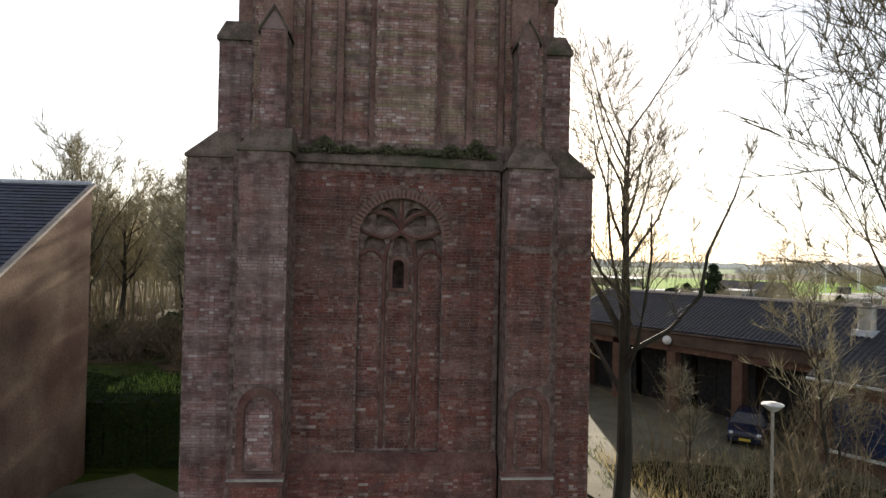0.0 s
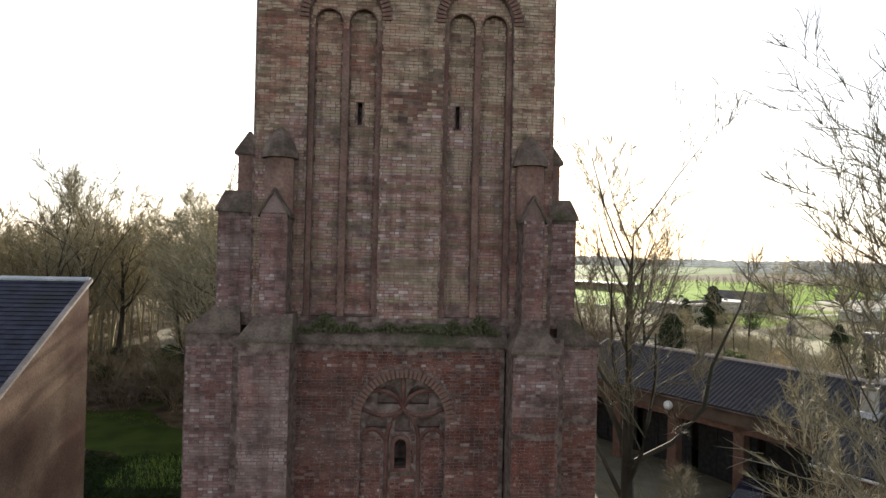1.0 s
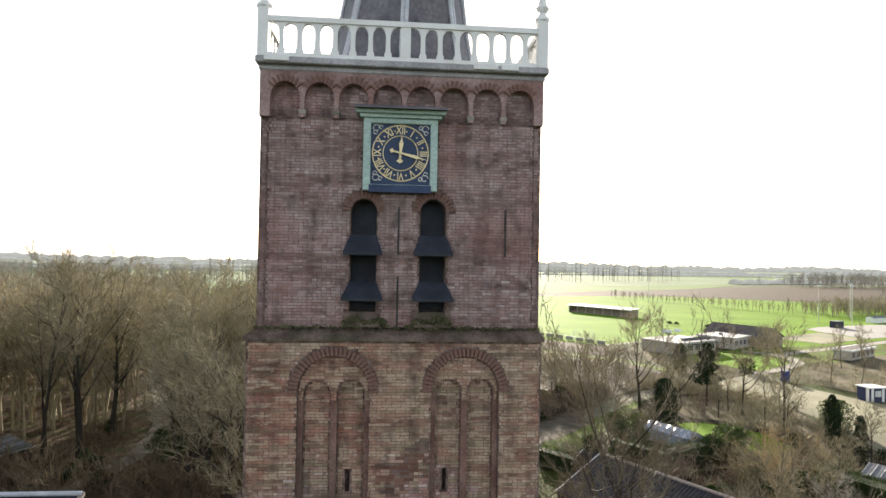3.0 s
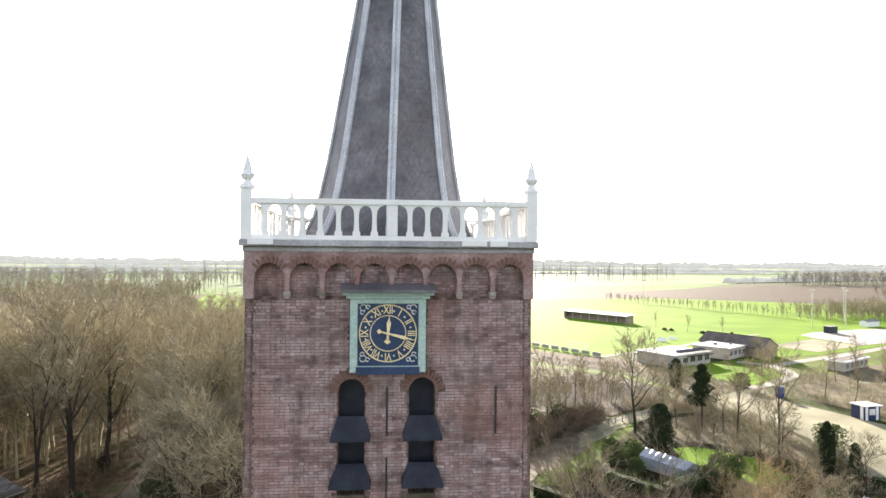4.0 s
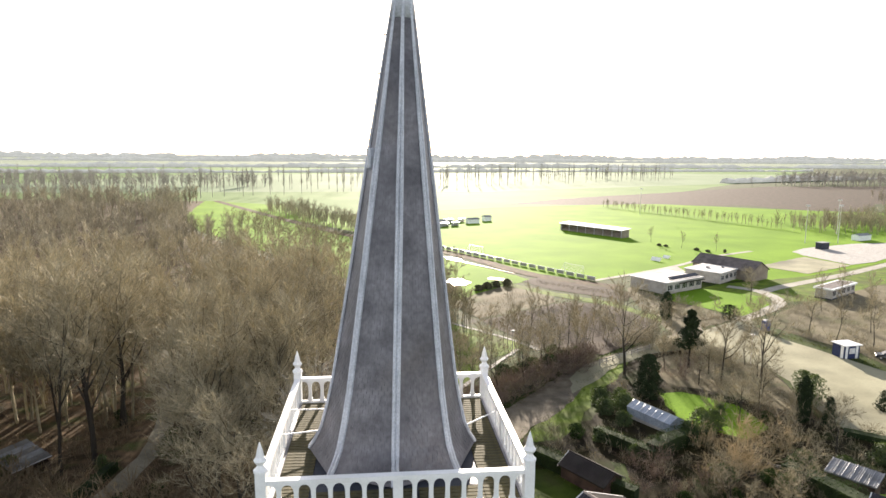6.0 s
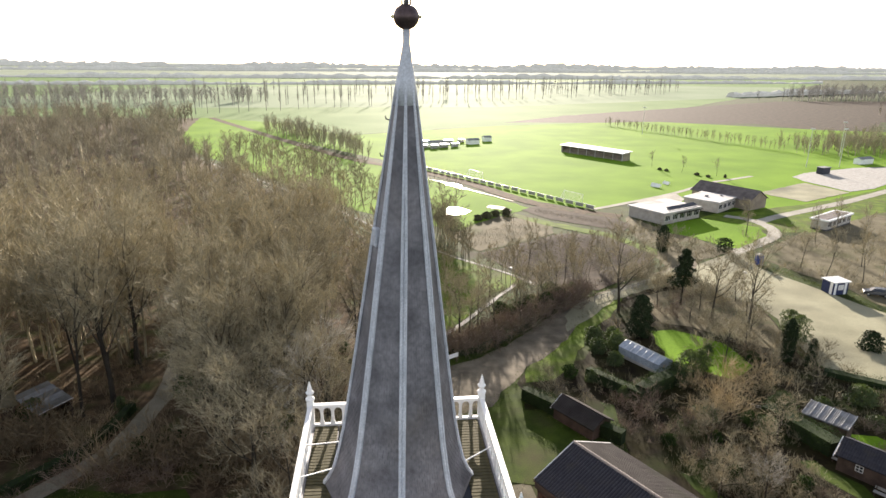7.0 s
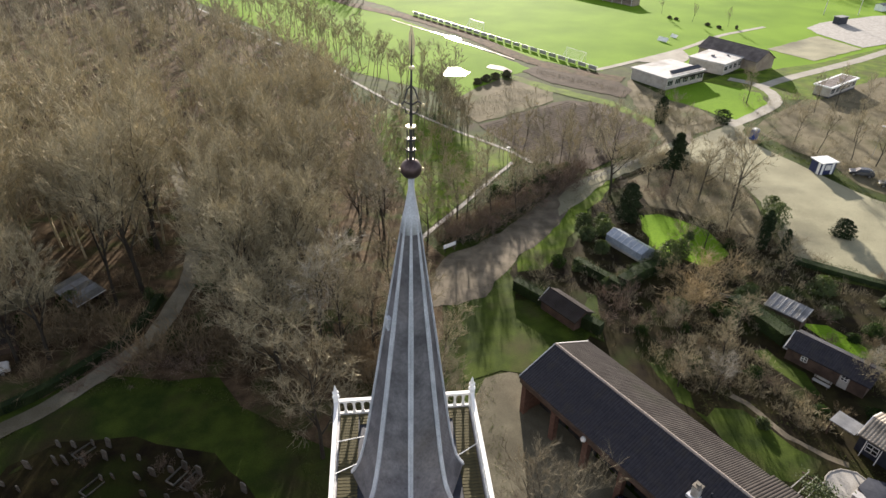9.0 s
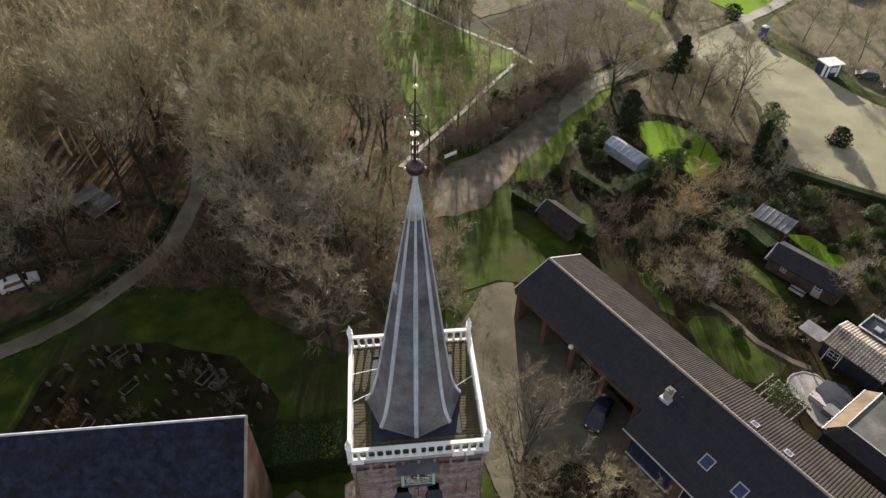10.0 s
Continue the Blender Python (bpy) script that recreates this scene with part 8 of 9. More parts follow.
tagged(new("dry_grass", raw_mesh("dry_grass", dv, df, M_DRY)), "tall dry tan stalks in a shrub bed", "grass", kind="stuff")
tagged(new("long_grass", raw_mesh("long_grass", tv, tf, M_BLADE)), "long grass blades and reeds", "grass", kind="stuff")

EDGES = [[(10.6, 31.6), (9.2, 26), (9.4, 14), (8.5, 2)], [(6, 53.1), (8.5, 57.4), (13, 59.9), (18.2, 65), (30.9, 79), (45.4, 89)], [(8, 45), (12, 46.5), (18.6, 56.1), (26.8, 65.6), (31.8, 74.1), (38.2, 79.8), (47.5, 86.2)], [(63, 68), (60, 57.8), (62.5, 48.4), (78, 38)], [(64.5, 76.7), (60, 84)],
         [(-42, 22.5), (-35.2, 32), (-27, 34), (-19, 31.5), (-11, 26), (-8, 18)], [(39, 58), (41, 68), (45, 68), (50, 62), (50, 55), (45, 52), (39, 58)], [(14.2, 32), (22, 36), (17, 47)], [(31, 24), (34, 27), (41, 20), (46, 12)], [(6, 66), (13, 75), (19, 86), (27, 92), (16, 106), (3, 124)], [(50, 30), (53, 33), (64, 32), (66, 27), (55, 23), (50, 30)], [(77.7, 97), (81.4, 86.7), (83, 75.4), (84.7, 67.7)]]
gv_, gf_2 = [], []
for line in EDGES:
    for p in smooth_line(line, 0.22):
        for _ in range(4):
            q = Vector((p.x + rw.gauss(0, 0.5), p.y + rw.gauss(0, 0.5), 0))
            ht = rw.uniform(0.06, 0.24)
            for _b in range(3):
                an = rw.uniform(0, 6.28)
                u = Vector((math.cos(an), math.sin(an), 0)) * 0.03
                r0 = q + Vector((rw.gauss(0, 0.08), rw.gauss(0, 0.08), gz(q.x, q.y)))
                j = len(gv_)
                gv_ += [tuple(r0 - u), tuple(r0 + u), tuple(r0 + Vector((rw.gauss(0, 0.4), rw.gauss(0, 0.4), 1)) * ht)]
                gf_2.append((j, j + 1, j + 2))
tagged(new("verge_grass", raw_mesh("verge_grass", gv_, gf_2, M_VERGE)), "uneven rough grass along verges and lawns", "grass", kind="stuff")


# ---- garden buildings and loose things ----
def along(x, y, dx, dy, z=None):
    """A pose at x, y on the ground with its x axis along dx, dy."""
    return pose(x, y, gz(x, y) if z is None else z, 0, 0, math.degrees(math.atan2(dy, dx)))


def window(parent, x, z, w, h, y, cols=2, rows=2):
    """A small framed window on a wall that faces -y of its house."""
    f = part("window", Geo().panel(rect(x, z, x + w, z + h), [rect(x + 0.06 + c * (w - 0.06) / cols, z + 0.06 + r_ * (h - 0.06) / rows, x + (c + 1) * (w - 0.06) / cols, z + (r_ + 1) * (h - 0.06) / rows) for c in range(cols) for r_ in range(rows)], y - 0.06, y), M_TRIM, parent, "white-framed window")
    part("pane", Geo().box(x + 0.04, y - 0.03, z + 0.04, x + w - 0.04, y - 0.015, z + h - 0.04), M_GLASS, f)


shed = gable_house("garden_shed", "small timber shed with a brown tiled roof behind a hedge", "shed", along(21.3, 41.8, 0.52, -0.85), -2.8, 2.8, -1.5, 1.5, 1.5, 2.4, M_TIMBER, M_TILE_BROWN, 0.25)
part("verge_board", Geo().hull8([(-3.1, -1.8, 1.28), (-3.0, -1.8, 1.28), (-3.0, 0, 2.46), (-3.1, 0, 2.46)], [(-3.1, -1.8, 1.42), (-3.0, -1.8, 1.42), (-3.0, 0, 2.6), (-3.1, 0, 2.6)]), M_TRIM, shed)

green = thing("greenhouse", "low glass greenhouse with a pale metal frame", "greenhouse", at=along(35.3, 57.2, 0.45, -0.89))
part("base", Geo().box(-3.5, -1.4, -0.2, 3.5, 1.4, 0.5), M_PALE_WALL, green)
for sgn in (-1, 1):
    part("side_pane", Geo().box(-3.4, sgn * 1.36 - 0.02, 0.5, 3.4, sgn * 1.36 + 0.02, 1.5), M_GLASSHOUSE, green)
    for i in range(7):
        x0 = -3.42 + i * 0.98
        part("roof_pane", Geo().hull8([(x0, sgn * 1.42, 1.5), (x0 + 0.94, sgn * 1.42, 1.5), (x0 + 0.94, 0, 2.2), (x0, 0, 2.2)], [(x0, sgn * 1.42, 1.53), (x0 + 0.94, sgn * 1.42, 1.53), (x0 + 0.94, 0, 2.23), (x0, 0, 2.23)]), M_GLASSHOUSE, green)
        part("glazing_bar", Geo().tube([(x0 - 0.02, sgn * 1.45, 1.52), (x0 - 0.02, 0, 2.24)], [0.03, 0.03], 5), M_CHROME, green)
for x in (-3.42, 3.42):
    part("end_pane", Geo().add([(x - 0.02, -1.4, 0.5), (x - 0.02, 1.4, 0.5), (x - 0.02, 1.4, 1.5), (x - 0.02, 0, 2.2), (x - 0.02, -1.4, 1.5), (x + 0.02, -1.4, 0.5), (x + 0.02, 1.4, 0.5), (x + 0.02, 1.4, 1.5), (x + 0.02, 0, 2.2), (x + 0.02, -1.4, 1.5)],
         [(4, 3, 2, 1, 0), (5, 6, 7, 8, 9), (0, 1, 6, 5), (1, 2, 7, 6), (2, 3, 8, 7), (3, 4, 9, 8), (4, 0, 5, 9)]), M_GLASSHOUSE, green)

lean = thing("lean_to_shed", "small shed with a grey corrugated roof beside a hedge", "shed", at=along(49.2, 39.45, 0.576, -0.817))
part("wall", Geo().box(-2.2, -1.1, -0.2, 2.2, 1.1, 1.7), M_TIMBER, lean)
v, f = tiled_slope(-2.4, 2.4, (1.3, 2.35), (-1.35, 1.75), M_GREY_ROOF, 0.2, 1.3, 0.03)
part("roof", slab(-2.4, 2.4, (1.3, 2.3), (-1.35, 1.7), 0.08), M_GREY_ROOF, lean)
for i in range(7):
    part("glazing_bar", Geo().tube([(-2.38 + i * 0.79, 1.3, 2.42), (-2.38 + i * 0.79, -1.36, 1.82)], [0.025, 0.025], 5), M_CHROME, lean)
part("roof_sheet", raw_mesh("roof_sheet", v, f, M_GREY_ROOF), None, lean, "weathered corrugated sheet")

cot = gable_house("garden_house", "small dark garden house with a tiled roof and white window", "house", along(48.75, 29.9, 0.58, -0.81), -4.2, 4.2, -1.9, 1.9, 2.0, 2.9, M_TIMBER, M_TILE, 0.3)
window(cot, -2.6, 1.0, 0.7, 0.7, -1.92)
part("door", Geo().box(1.5, -1.97, 0, 2.5, -1.9, 1.95), M_PALE_WALL, cot, "pale cream door", bevel=0.01)
window(cot, 1.65, 1.15, 0.7, 0.7, -1.98)
part("verge_board", Geo().hull8([(-4.6, -2.25, 1.75), (-4.5, -2.25, 1.75), (-4.5, 0, 2.95), (-4.6, 0, 2.95)], [(-4.6, -2.25, 1.9), (-4.5, -2.25, 1.9), (-4.5, 0, 3.1), (-4.6, 0, 3.1)]), M_TRIM, cot)

HD, HN = (0.483, -0.876), (0.876, 0.483)
barn = gable_house("garden_house", "dark shed with a buff pantiled roof, white verges and window", "house", along(47.34, 17.37, *HD), -3.0, 3.0, -2.15, 2.15, 2.2, 2.95, M_DARK, M_PANTILE, 0.22, wave=0.3, course=0.34, amp=0.075)
window(barn, -2.2, 0.8, 1.1, 1.0, -2.17)
for s in (-3.26, 3.18):
    for sgn in (-1, 1):
        part("verge_board", Geo().hull8([(s, sgn * 2.42, 2.06), (s + 0.09, sgn * 2.42, 2.06), (s + 0.09, 0, 2.92), (s, 0, 2.92)], [(s, sgn * 2.42, 2.28), (s + 0.09, sgn * 2.42, 2.28), (s + 0.09, 0, 3.18), (s, 0, 3.18)]), M_TRIM, barn, "white verge board")
part("porch_roof", slab(-5.7, -3.3, (-0.9, 2.3), (-2.75, 2.15), 0.08), M_GREY_ROOF, barn, "flat grey porch roof")
for x, y in ((-5.5, -2.6), (-5.5, -1.1)):
    part("post", Geo().box(x - 0.06, y - 0.06, -0.2, x + 0.06, y + 0.06, 2.15), M_TIMBER, barn)
for x in (-2.35, -0.95):
    part("window_post", Geo().hull8([(x, -2.75, -0.1), (x + 0.08, -2.75, -0.1), (x + 0.08, -2.67, -0.1), (x, -2.67, -0.1)], [(x, -2.28, 1.9), (x + 0.08, -2.28, 1.9), (x + 0.08, -2.2, 1.9), (x, -2.2, 1.9)]), M_TRIM, barn)
back = part("back_extension", Geo().box(-2.0, 2.4, -0.2, 2.6, 5.2, 2.55), M_DARK, barn, "dark flat-roofed extension")
part("roof_edge", Geo().box(-2.1, 2.3, 2.55, 2.7, 2.42, 2.7).box(-2.1, 5.18, 2.55, 2.7, 5.3, 2.7).box(-2.1, 2.42, 2.55, -1.98, 5.18, 2.7).box(2.58, 2.42, 2.55, 2.7, 5.18, 2.7), M_TRIM, back)
part("skylight", Geo().box(-0.9, 3.2, 2.55, -0.2, 3.9, 2.75), M_GLASSHOUSE, back, bevel=0.04)

frame_ = thing("cold_frame", "white metal plant frame", "garden frame", at=along(52.5, 19.5, 0.56, -0.83))
for a_, b_ in (((-1.5, -1, 0), (-1.5, -1, 2.4)), ((1.5, -1, 0), (1.5, -1, 2.4)), ((-1.5, 1, 0), (-1.5, 1, 2.4)), ((1.5, 1, 0), (1.5, 1, 2.4)), ((-1.5, -1, 2.4), (1.5, -1, 2.4)), ((-1.5, 1, 2.4), (1.5, 1, 2.4)), ((-1.5, -1, 2.4), (-1.5, 1, 2.4)), ((1.5, -1, 2.4), (1.5, 1, 2.4)), ((0, -1, 2.4), (0, 1, 2.4))):
    part("bar", Geo().tube([a_, b_], [0.05, 0.05], 6), M_TRIM, frame_)

annex = thing("flat_roofed_house", "dark house with a flat felt roof and tan tiled edge slope", "house", at=along(39.55, 8.63, *HD))
part("wall", Geo().box(-0.9, -1.2, -0.3, 12, 6.0, 2.05), M_DARK, annex)
part("roof", Geo().box(0, 0, 2.0, 12, 6.3, 2.95), M_DULL_FELT, annex, "grey felt flat roof")
part("edge_slope", Geo().hull8([(-1.15, -0.02, 2.0), (-0.02, -0.02, 2.0), (-0.02, 6.3, 2.0), (-1.15, 6.3, 2.0)], [(-1.15, -1.1, 2.06), (0.0, -0.02, 2.99), (0.0, 6.3, 2.99), (-1.15, 6.3, 2.06)]), M_TAN_TILE, annex, "tan tiled edge slope")
fs_ = part("front_slope", Geo().hull8([(-1.15, -1.55, 1.95), (12, -1.55, 1.95), (12, 0, 1.95), (0, 0, 1.95)], [(-1.15, -1.55, 2.05), (12, -1.55, 2.05), (12, 0, 2.98), (0, 0, 2.98)]), M_TILE, annex, "dark tiled front slope")
for i in range(8):
    z_ = 2.07 + i * 0.115
    part("tile_course", Geo().box(-1.0 + i * 0.13, -1.52 + i * 0.19, z_, 11.9, -1.36 + i * 0.19, z_ + 0.05), M_TILE, fs_)
part("gutter", Geo().tube([(0, 6.3, 3.02), (0, 0, 3.02), (12, 0, 3.02)], [0.06, 0.06, 0.06], 6), M_TRIM, annex, "white roof edging")
part("gutter", Geo().tube([(-1.2, -1.2, 2.05), (-1.2, 6.3, 2.05)], [0.06, 0.06], 6), M_TRIM, annex)
for x, y in ((3, 2.0), (7, 3.2)):
    part("skylight", Geo().box(x, y, 2.94, x + 0.9, y + 0.9, 3.14), M_GLASSHOUSE, annex, bevel=0.04)
PAT = [(38.5, 15.2), (39.0, 15.9), (39.8, 16.4), (41.0, 16.6), (42.2, 16.1), (42.7, 15.0), (41.8, 13.4), (40.9, 11.4), (39.7, 9.9), (39.1, 10.5), (38.8, 12.2), (38.5, 13.8)]
gpat = gz(40.5, 13)
patio = thing("patio", "round pale worn concrete patio beside a lawn", "patio", at=pose(0, 0, gpat))
part("slab", Geo().prism(PAT, -0.3, 0.16), M_CONCRETE, patio, bevel=0.03)
part("edging", Geo().tube([(x, y, 0.14) for x, y in PAT[:7]], [0.09] * 7, 6), M_STONE, patio)
cover = thing("garden_pool", "raised pool under a dark tarpaulin cover on a patio", "pool", at=pose(42.3, 13.2, gpat))
part("tub", Geo().lathe([(1.75, -0.2), (1.75, 0.75), (1.82, 0.8)], 6, 0, 0, 0.5), M_TIMBER, cover)
part("cover", Geo().lathe([(1.86, 0.72), (1.84, 0.84), (0.9, 0.92), (0.05, 0.96)], 6, 0, 0, 0.5), M_DARK, cover, "dark blue-black tarpaulin")
for x, y, a_, b_, h_, m_, lb in ((40.5, 12.9, 0.9, 0.4, 0.6, M_FELT, "pale grey storage chest on a patio"), (41.0, 11.5, 0.7, 0.6, 0.65, M_GREY_ROOF, "grey-green storage chest on a patio"), (39.9, 6.6, 0.5, 0.2, 0.9, M_TRIM, "white garden cabinet beside a wall")):
    ch = thing("storage_chest", lb, "chest", "garden chests", at=along(x, y, *HD, gpat + (0.14 if y > 8 else 0.0)))
    part("box", Geo().box(-a_, -b_, 0, a_, b_, h_), m_, ch, bevel=0.03)
    part("lid", Geo().box(-a_ - 0.04, -b_ - 0.04, h_, a_ + 0.04, b_ + 0.04, h_ + 0.07), m_, ch, bevel=0.02)
pergola = thing("pergola", "weathered timber pergola overgrown with a green climber", "pergola", at=along(35.5, 12.4, *HD))
for i in range(7):
    part("rafter", Geo().box(-2.1 + i * 0.66, -1.8, 2.2, -2.02 + i * 0.66, 1.8, 2.32), M_CONCRETE, pergola)
for y in (-1.4, 1.4):
    part("beam", Geo().box(-2.4, y - 0.06, 2.06, 2.4, y + 0.06, 2.2), M_TIMBER, pergola)
    for x in (-2.0, 2.0):
        part("post", Geo().box(x - 0.06, y - 0.06, -0.2, x + 0.06, y + 0.06, 2.1), M_TIMBER, pergola)
cl = [((rp.gauss(-0.2, 1.0), rp.gauss(0.5, 0.7), 2.25 + abs(rp.gauss(0, 0.22))), (0, 0, 1)) for _ in range(900)]
part("climber", raw_mesh("climber", *leaf_cards(cl, 0.12, rp), M_IVY), None, pergola, "straggling green climber")["kind"] = "stuff"


def bench(x, y, dx, dy, label="pale weathered garden bench on a lawn"):
    b = thing("garden_bench", label, "bench", "garden benches", at=along(x, y, dx, dy))
    for i in range(3):
        part("seat_slat", Geo().box(-0.9, -0.25 + i * 0.17, 0.42, 0.9, -0.11 + i * 0.17, 0.46), M_CONCRETE, b)
    part("backrest", Geo().box(-0.9, 0.27, 0.6, 0.9, 0.31, 0.9), M_CONCRETE, b)
    for sx in (-0.75, 0.75):
        for sy in (-0.2, 0.27):
            part("leg", Geo().box(sx - 0.04, sy - 0.04, -0.05, sx + 0.04, sy + 0.04, 0.43 if sy < 0 else 0.9), M_TIMBER, b)


bench(46.0, 33.0, 0.56, -0.83)
bench(46.2, 27.6, 0.56, -0.83)


def car(x, y, heading, paint, label, group="parked cars"):
    """A hatchback; heading: degrees of its nose from +x."""
    c = thing("car", label, "car", group, at=pose(x, y, gz(x, y), 0, 0, heading))
    prof = [(2.05, 0.32), (2.08, 0.62), (1.95, 0.80), (1.0, 0.98), (0.35, 1.42), (-0.3, 1.52), (-1.35, 1.48), (-1.95, 1.05), (-2.05, 0.6), (-2.0, 0.32)]
    wd = [0.74, 0.80, 0.82, 0.84, 0.62, 0.62, 0.62, 0.76, 0.82, 0.78]
    g = Geo()
    n = len(prof)
    g.add([(px, -w_, pz) for (px, pz), w_ in zip(prof, wd)] + [(px, w_, pz) for (px, pz), w_ in zip(prof, wd)],
          [tuple(range(n)), tuple(reversed(range(n, 2 * n)))] + [(i, n + i, n + (i + 1) % n, (i + 1) % n) for i in range(n)])
    part("body", g, paint, c, bevel=0.05)
    part("windscreen", Geo().hull8([(0.99, -0.72, 1.0), (0.99, 0.72, 1.0), (0.38, 0.54, 1.42), (0.38, -0.54, 1.42)], [(1.01, -0.72, 1.03), (1.01, 0.72, 1.03), (0.41, 0.54, 1.45), (0.41, -0.54, 1.45)]), M_GLASS, c)
    for s in (-1, 1):
        part("side_window", Geo().hull8([(0.75, s * 0.83, 1.02), (-1.6, s * 0.83, 1.04), (-1.3, s * 0.645, 1.42), (0.3, s * 0.645, 1.38)], [(0.75, s * 0.85, 1.02), (-1.6, s * 0.85, 1.04), (-1.3, s * 0.665, 1.42), (0.3, s * 0.665, 1.38)]), M_GLASS, c)
        part("headlight", Geo().ball((1.93, s * 0.62, 0.72), 0.13, 8, 0.7), M_HEADLIGHT, c, "clear headlight", smooth=True)
        part("mirror", Geo().ball((0.75, s * 0.95, 1.05), 0.1, 8), paint, c)
        for wx in (-1.3, 1.3):
            wl = part("wheel", Geo().tube([(wx, s * 0.62, 0.31), (wx, s * 0.84, 0.31)], [0.31, 0.31], 14), M_RUBBER, c, "black tyre")
            part("rim", Geo().tube([(wx, s * 0.83, 0.31), (wx, s * 0.855, 0.31)], [0.19, 0.17], 10), M_CHROME, wl)
    part("number_plate", Geo().box(2.08, -0.26, 0.42, 2.10, 0.26, 0.54), M_PLATE, c, "yellow plate")
    part("grille", Geo().box(2.05, -0.45, 0.57, 2.085, 0.45, 0.66), M_RUBBER, c)
    return c


car(18.2, 13.4, 233, M_CAR, "dark blue hatchback parked in front of the garage")
car(88.3, 79.4, 150, M_CAR_GREY, "dark grey car parked beside a hedge")
car(90.4, 74.2, 150, M_CAR_GREY, "dark grey car parked beside a hedge")
car(-44.6, 37.2, 30, M_TRIM, "white car parked under trees")


def street_lamp(x, y, h, label):
    lp = thing("street_lamp", label, "street lamp", "street lamps", at=pose(x, y, gz(x, y)))
    part("pole", Geo().tube([(0, 0, -0.1), (0, 0, h)], [0.055, 0.045], 8), M_CHROME, lp)
    part("shade", Geo().lathe([(0.06, h - 0.08), (0.16, h - 0.02), (0.36, h + 0.16), (0.34, h + 0.2), (0.12, h + 0.26)], 16), M_TRIM, lp, "white dish-shaped shade")


street_lamp(12.7, 2.9, 4.1, "slim street lamp with a white dish shade")
street_lamp(62.5, 79.3, 5.0, "slim street lamp beside a car park")
street_lamp(22.5, 86.5, 4.5, "slim street lamp beside a lane")
street_lamp(97.0, 88, 6.0, "slim street lamp beside a car park")

hut = thing("kiosk", "navy and white striped kiosk with a white roof on gravel", "kiosk", at=along(81.8, 81.6, 0.98, 0.12))
part("wall", Geo().box(-1.6, -1.3, 0, 1.6, 1.3, 2.35), M_NAVY, hut, "navy blue panelled wall")
for x in (-1.4, 0.75):
    part("white_stripe", Geo().box(x, -1.33, 0, x + 0.5, -1.295, 2.3), M_WHITE, hut)
part("white_stripe", Geo().box(-1.63, -1.1, 0, -1.595, -0.5, 2.3), M_WHITE, hut)
part("roof", Geo().box(-1.85, -1.6, 2.35, 1.85, 1.55, 2.52), M_WHITE, hut, bevel=0.02)
part("hatch", Geo().box(-0.6, -1.34, 0.9, 0.6, -1.3, 1.9), M_TRIM, hut)
loo = thing("portable_toilet", "bright blue portable toilet cabin", "toilet cabin", at=along(77.4, 98.1, 0.9, 0.4))
part("cabin", Geo().box(-0.6, -0.6, 0, 0.6, 0.6, 2.1), M_BLUE, loo, bevel=0.04)
part("roof", Geo().lathe([(0.88, 2.1), (0.8, 2.25), (0.3, 2.35)], 4, 0, 0, math.pi / 4), M_TRIM, loo)
part("door", Geo().box(-0.42, -0.64, 0.1, 0.42, -0.6, 2.0), M_BLUE, loo)


def club_block(name, label, m, x0, x1, y0, y1, h, roof):
    c = thing(name, label, "clubhouse", at=m)
    part("wall", Geo().box(x0, y0, -0.2, x1, y1, h), M_PALE_WALL, c)
    part("roof", Geo().box(x0 - 0.4, y0 - 0.4, h, x1 + 0.4, y1 + 0.4, h + 0.35), roof, c, bevel=0.02)
    n = max(1, int((x1 - x0) / 2.6))
    for i in range(n):
        window(c, x0 + 0.5 + i * (x1 - x0) / n, 0.9, (x1 - x0) / n - 0.9, 1.4, y0 - 0.002, 3, 1)
    return c


ca = club_block("clubhouse", "low pale clubhouse with a flat roof and dark awning", along(76.0, 137.5, 0.88, 0.47), -7.0, 8.0, -3.9, 7.3, 2.8, M_FELT)
part("awning", Geo().box(-2.6, -4.9, 2.5, 8.2, -4.3, 2.62), M_TILE_BROWN, ca, "dark awning")
for i in range(11):
    x0 = -3.4 + i * 1.06
    part("solar_panel", Geo().hull8([(x0, -2.9, 3.25), (x0 + 1.0, -2.9, 3.25), (x0 + 1.0, -1.5, 3.75), (x0, -1.5, 3.75)], [(x0, -2.95, 3.32), (x0 + 1.0, -2.95, 3.32), (x0 + 1.0, -1.55, 3.82), (x0, -1.55, 3.82)]), M_DARK, ca, "dark tilted solar panel")
for x0 in (-3.0, 1.0, 5.0, 7.6):
    part("panel_stand", Geo().box(x0, -2.2, 3.15, x0 + 0.12, -1.6, 3.6), M_CHROME, ca)
cb = club_block("clubhouse", "pale flat-roofed clubhouse wing", along(94.0, 149.5, 0.80, 0.60), -5.5, 5.5, -5.0, 5.0, 2.8, M_FELT)
gable_house("clubhouse", "clubhouse hall with a dark red-brown tiled roof", "clubhouse", along(102.5, 154.8, 0.45, -0.89), -9.5, 9.5, -4.0, 4.0, 2.9, 5.2, M_STAND_WALL, M_HALL_ROOF, 0.4, wave=0)
part("roof_vent", Geo().box(-1.0, 0.5, 3.15, -0.2, 1.2, 3.6), M_GREY_ROOF, cb, "grey roof vent")
part("roof_vent", Geo().box(3.0, -2.0, 3.15, 3.5, -1.5, 3.5), M_GREY_ROOF, cb, "grey roof vent")
pav = club_block("pavilion", "low pale container pavilion with a white-edged flat roof", along(114.9, 127.0, 0.857, 0.515), -7.0, 7.0, -1.9, 1.9, 2.5, M_WHITE)
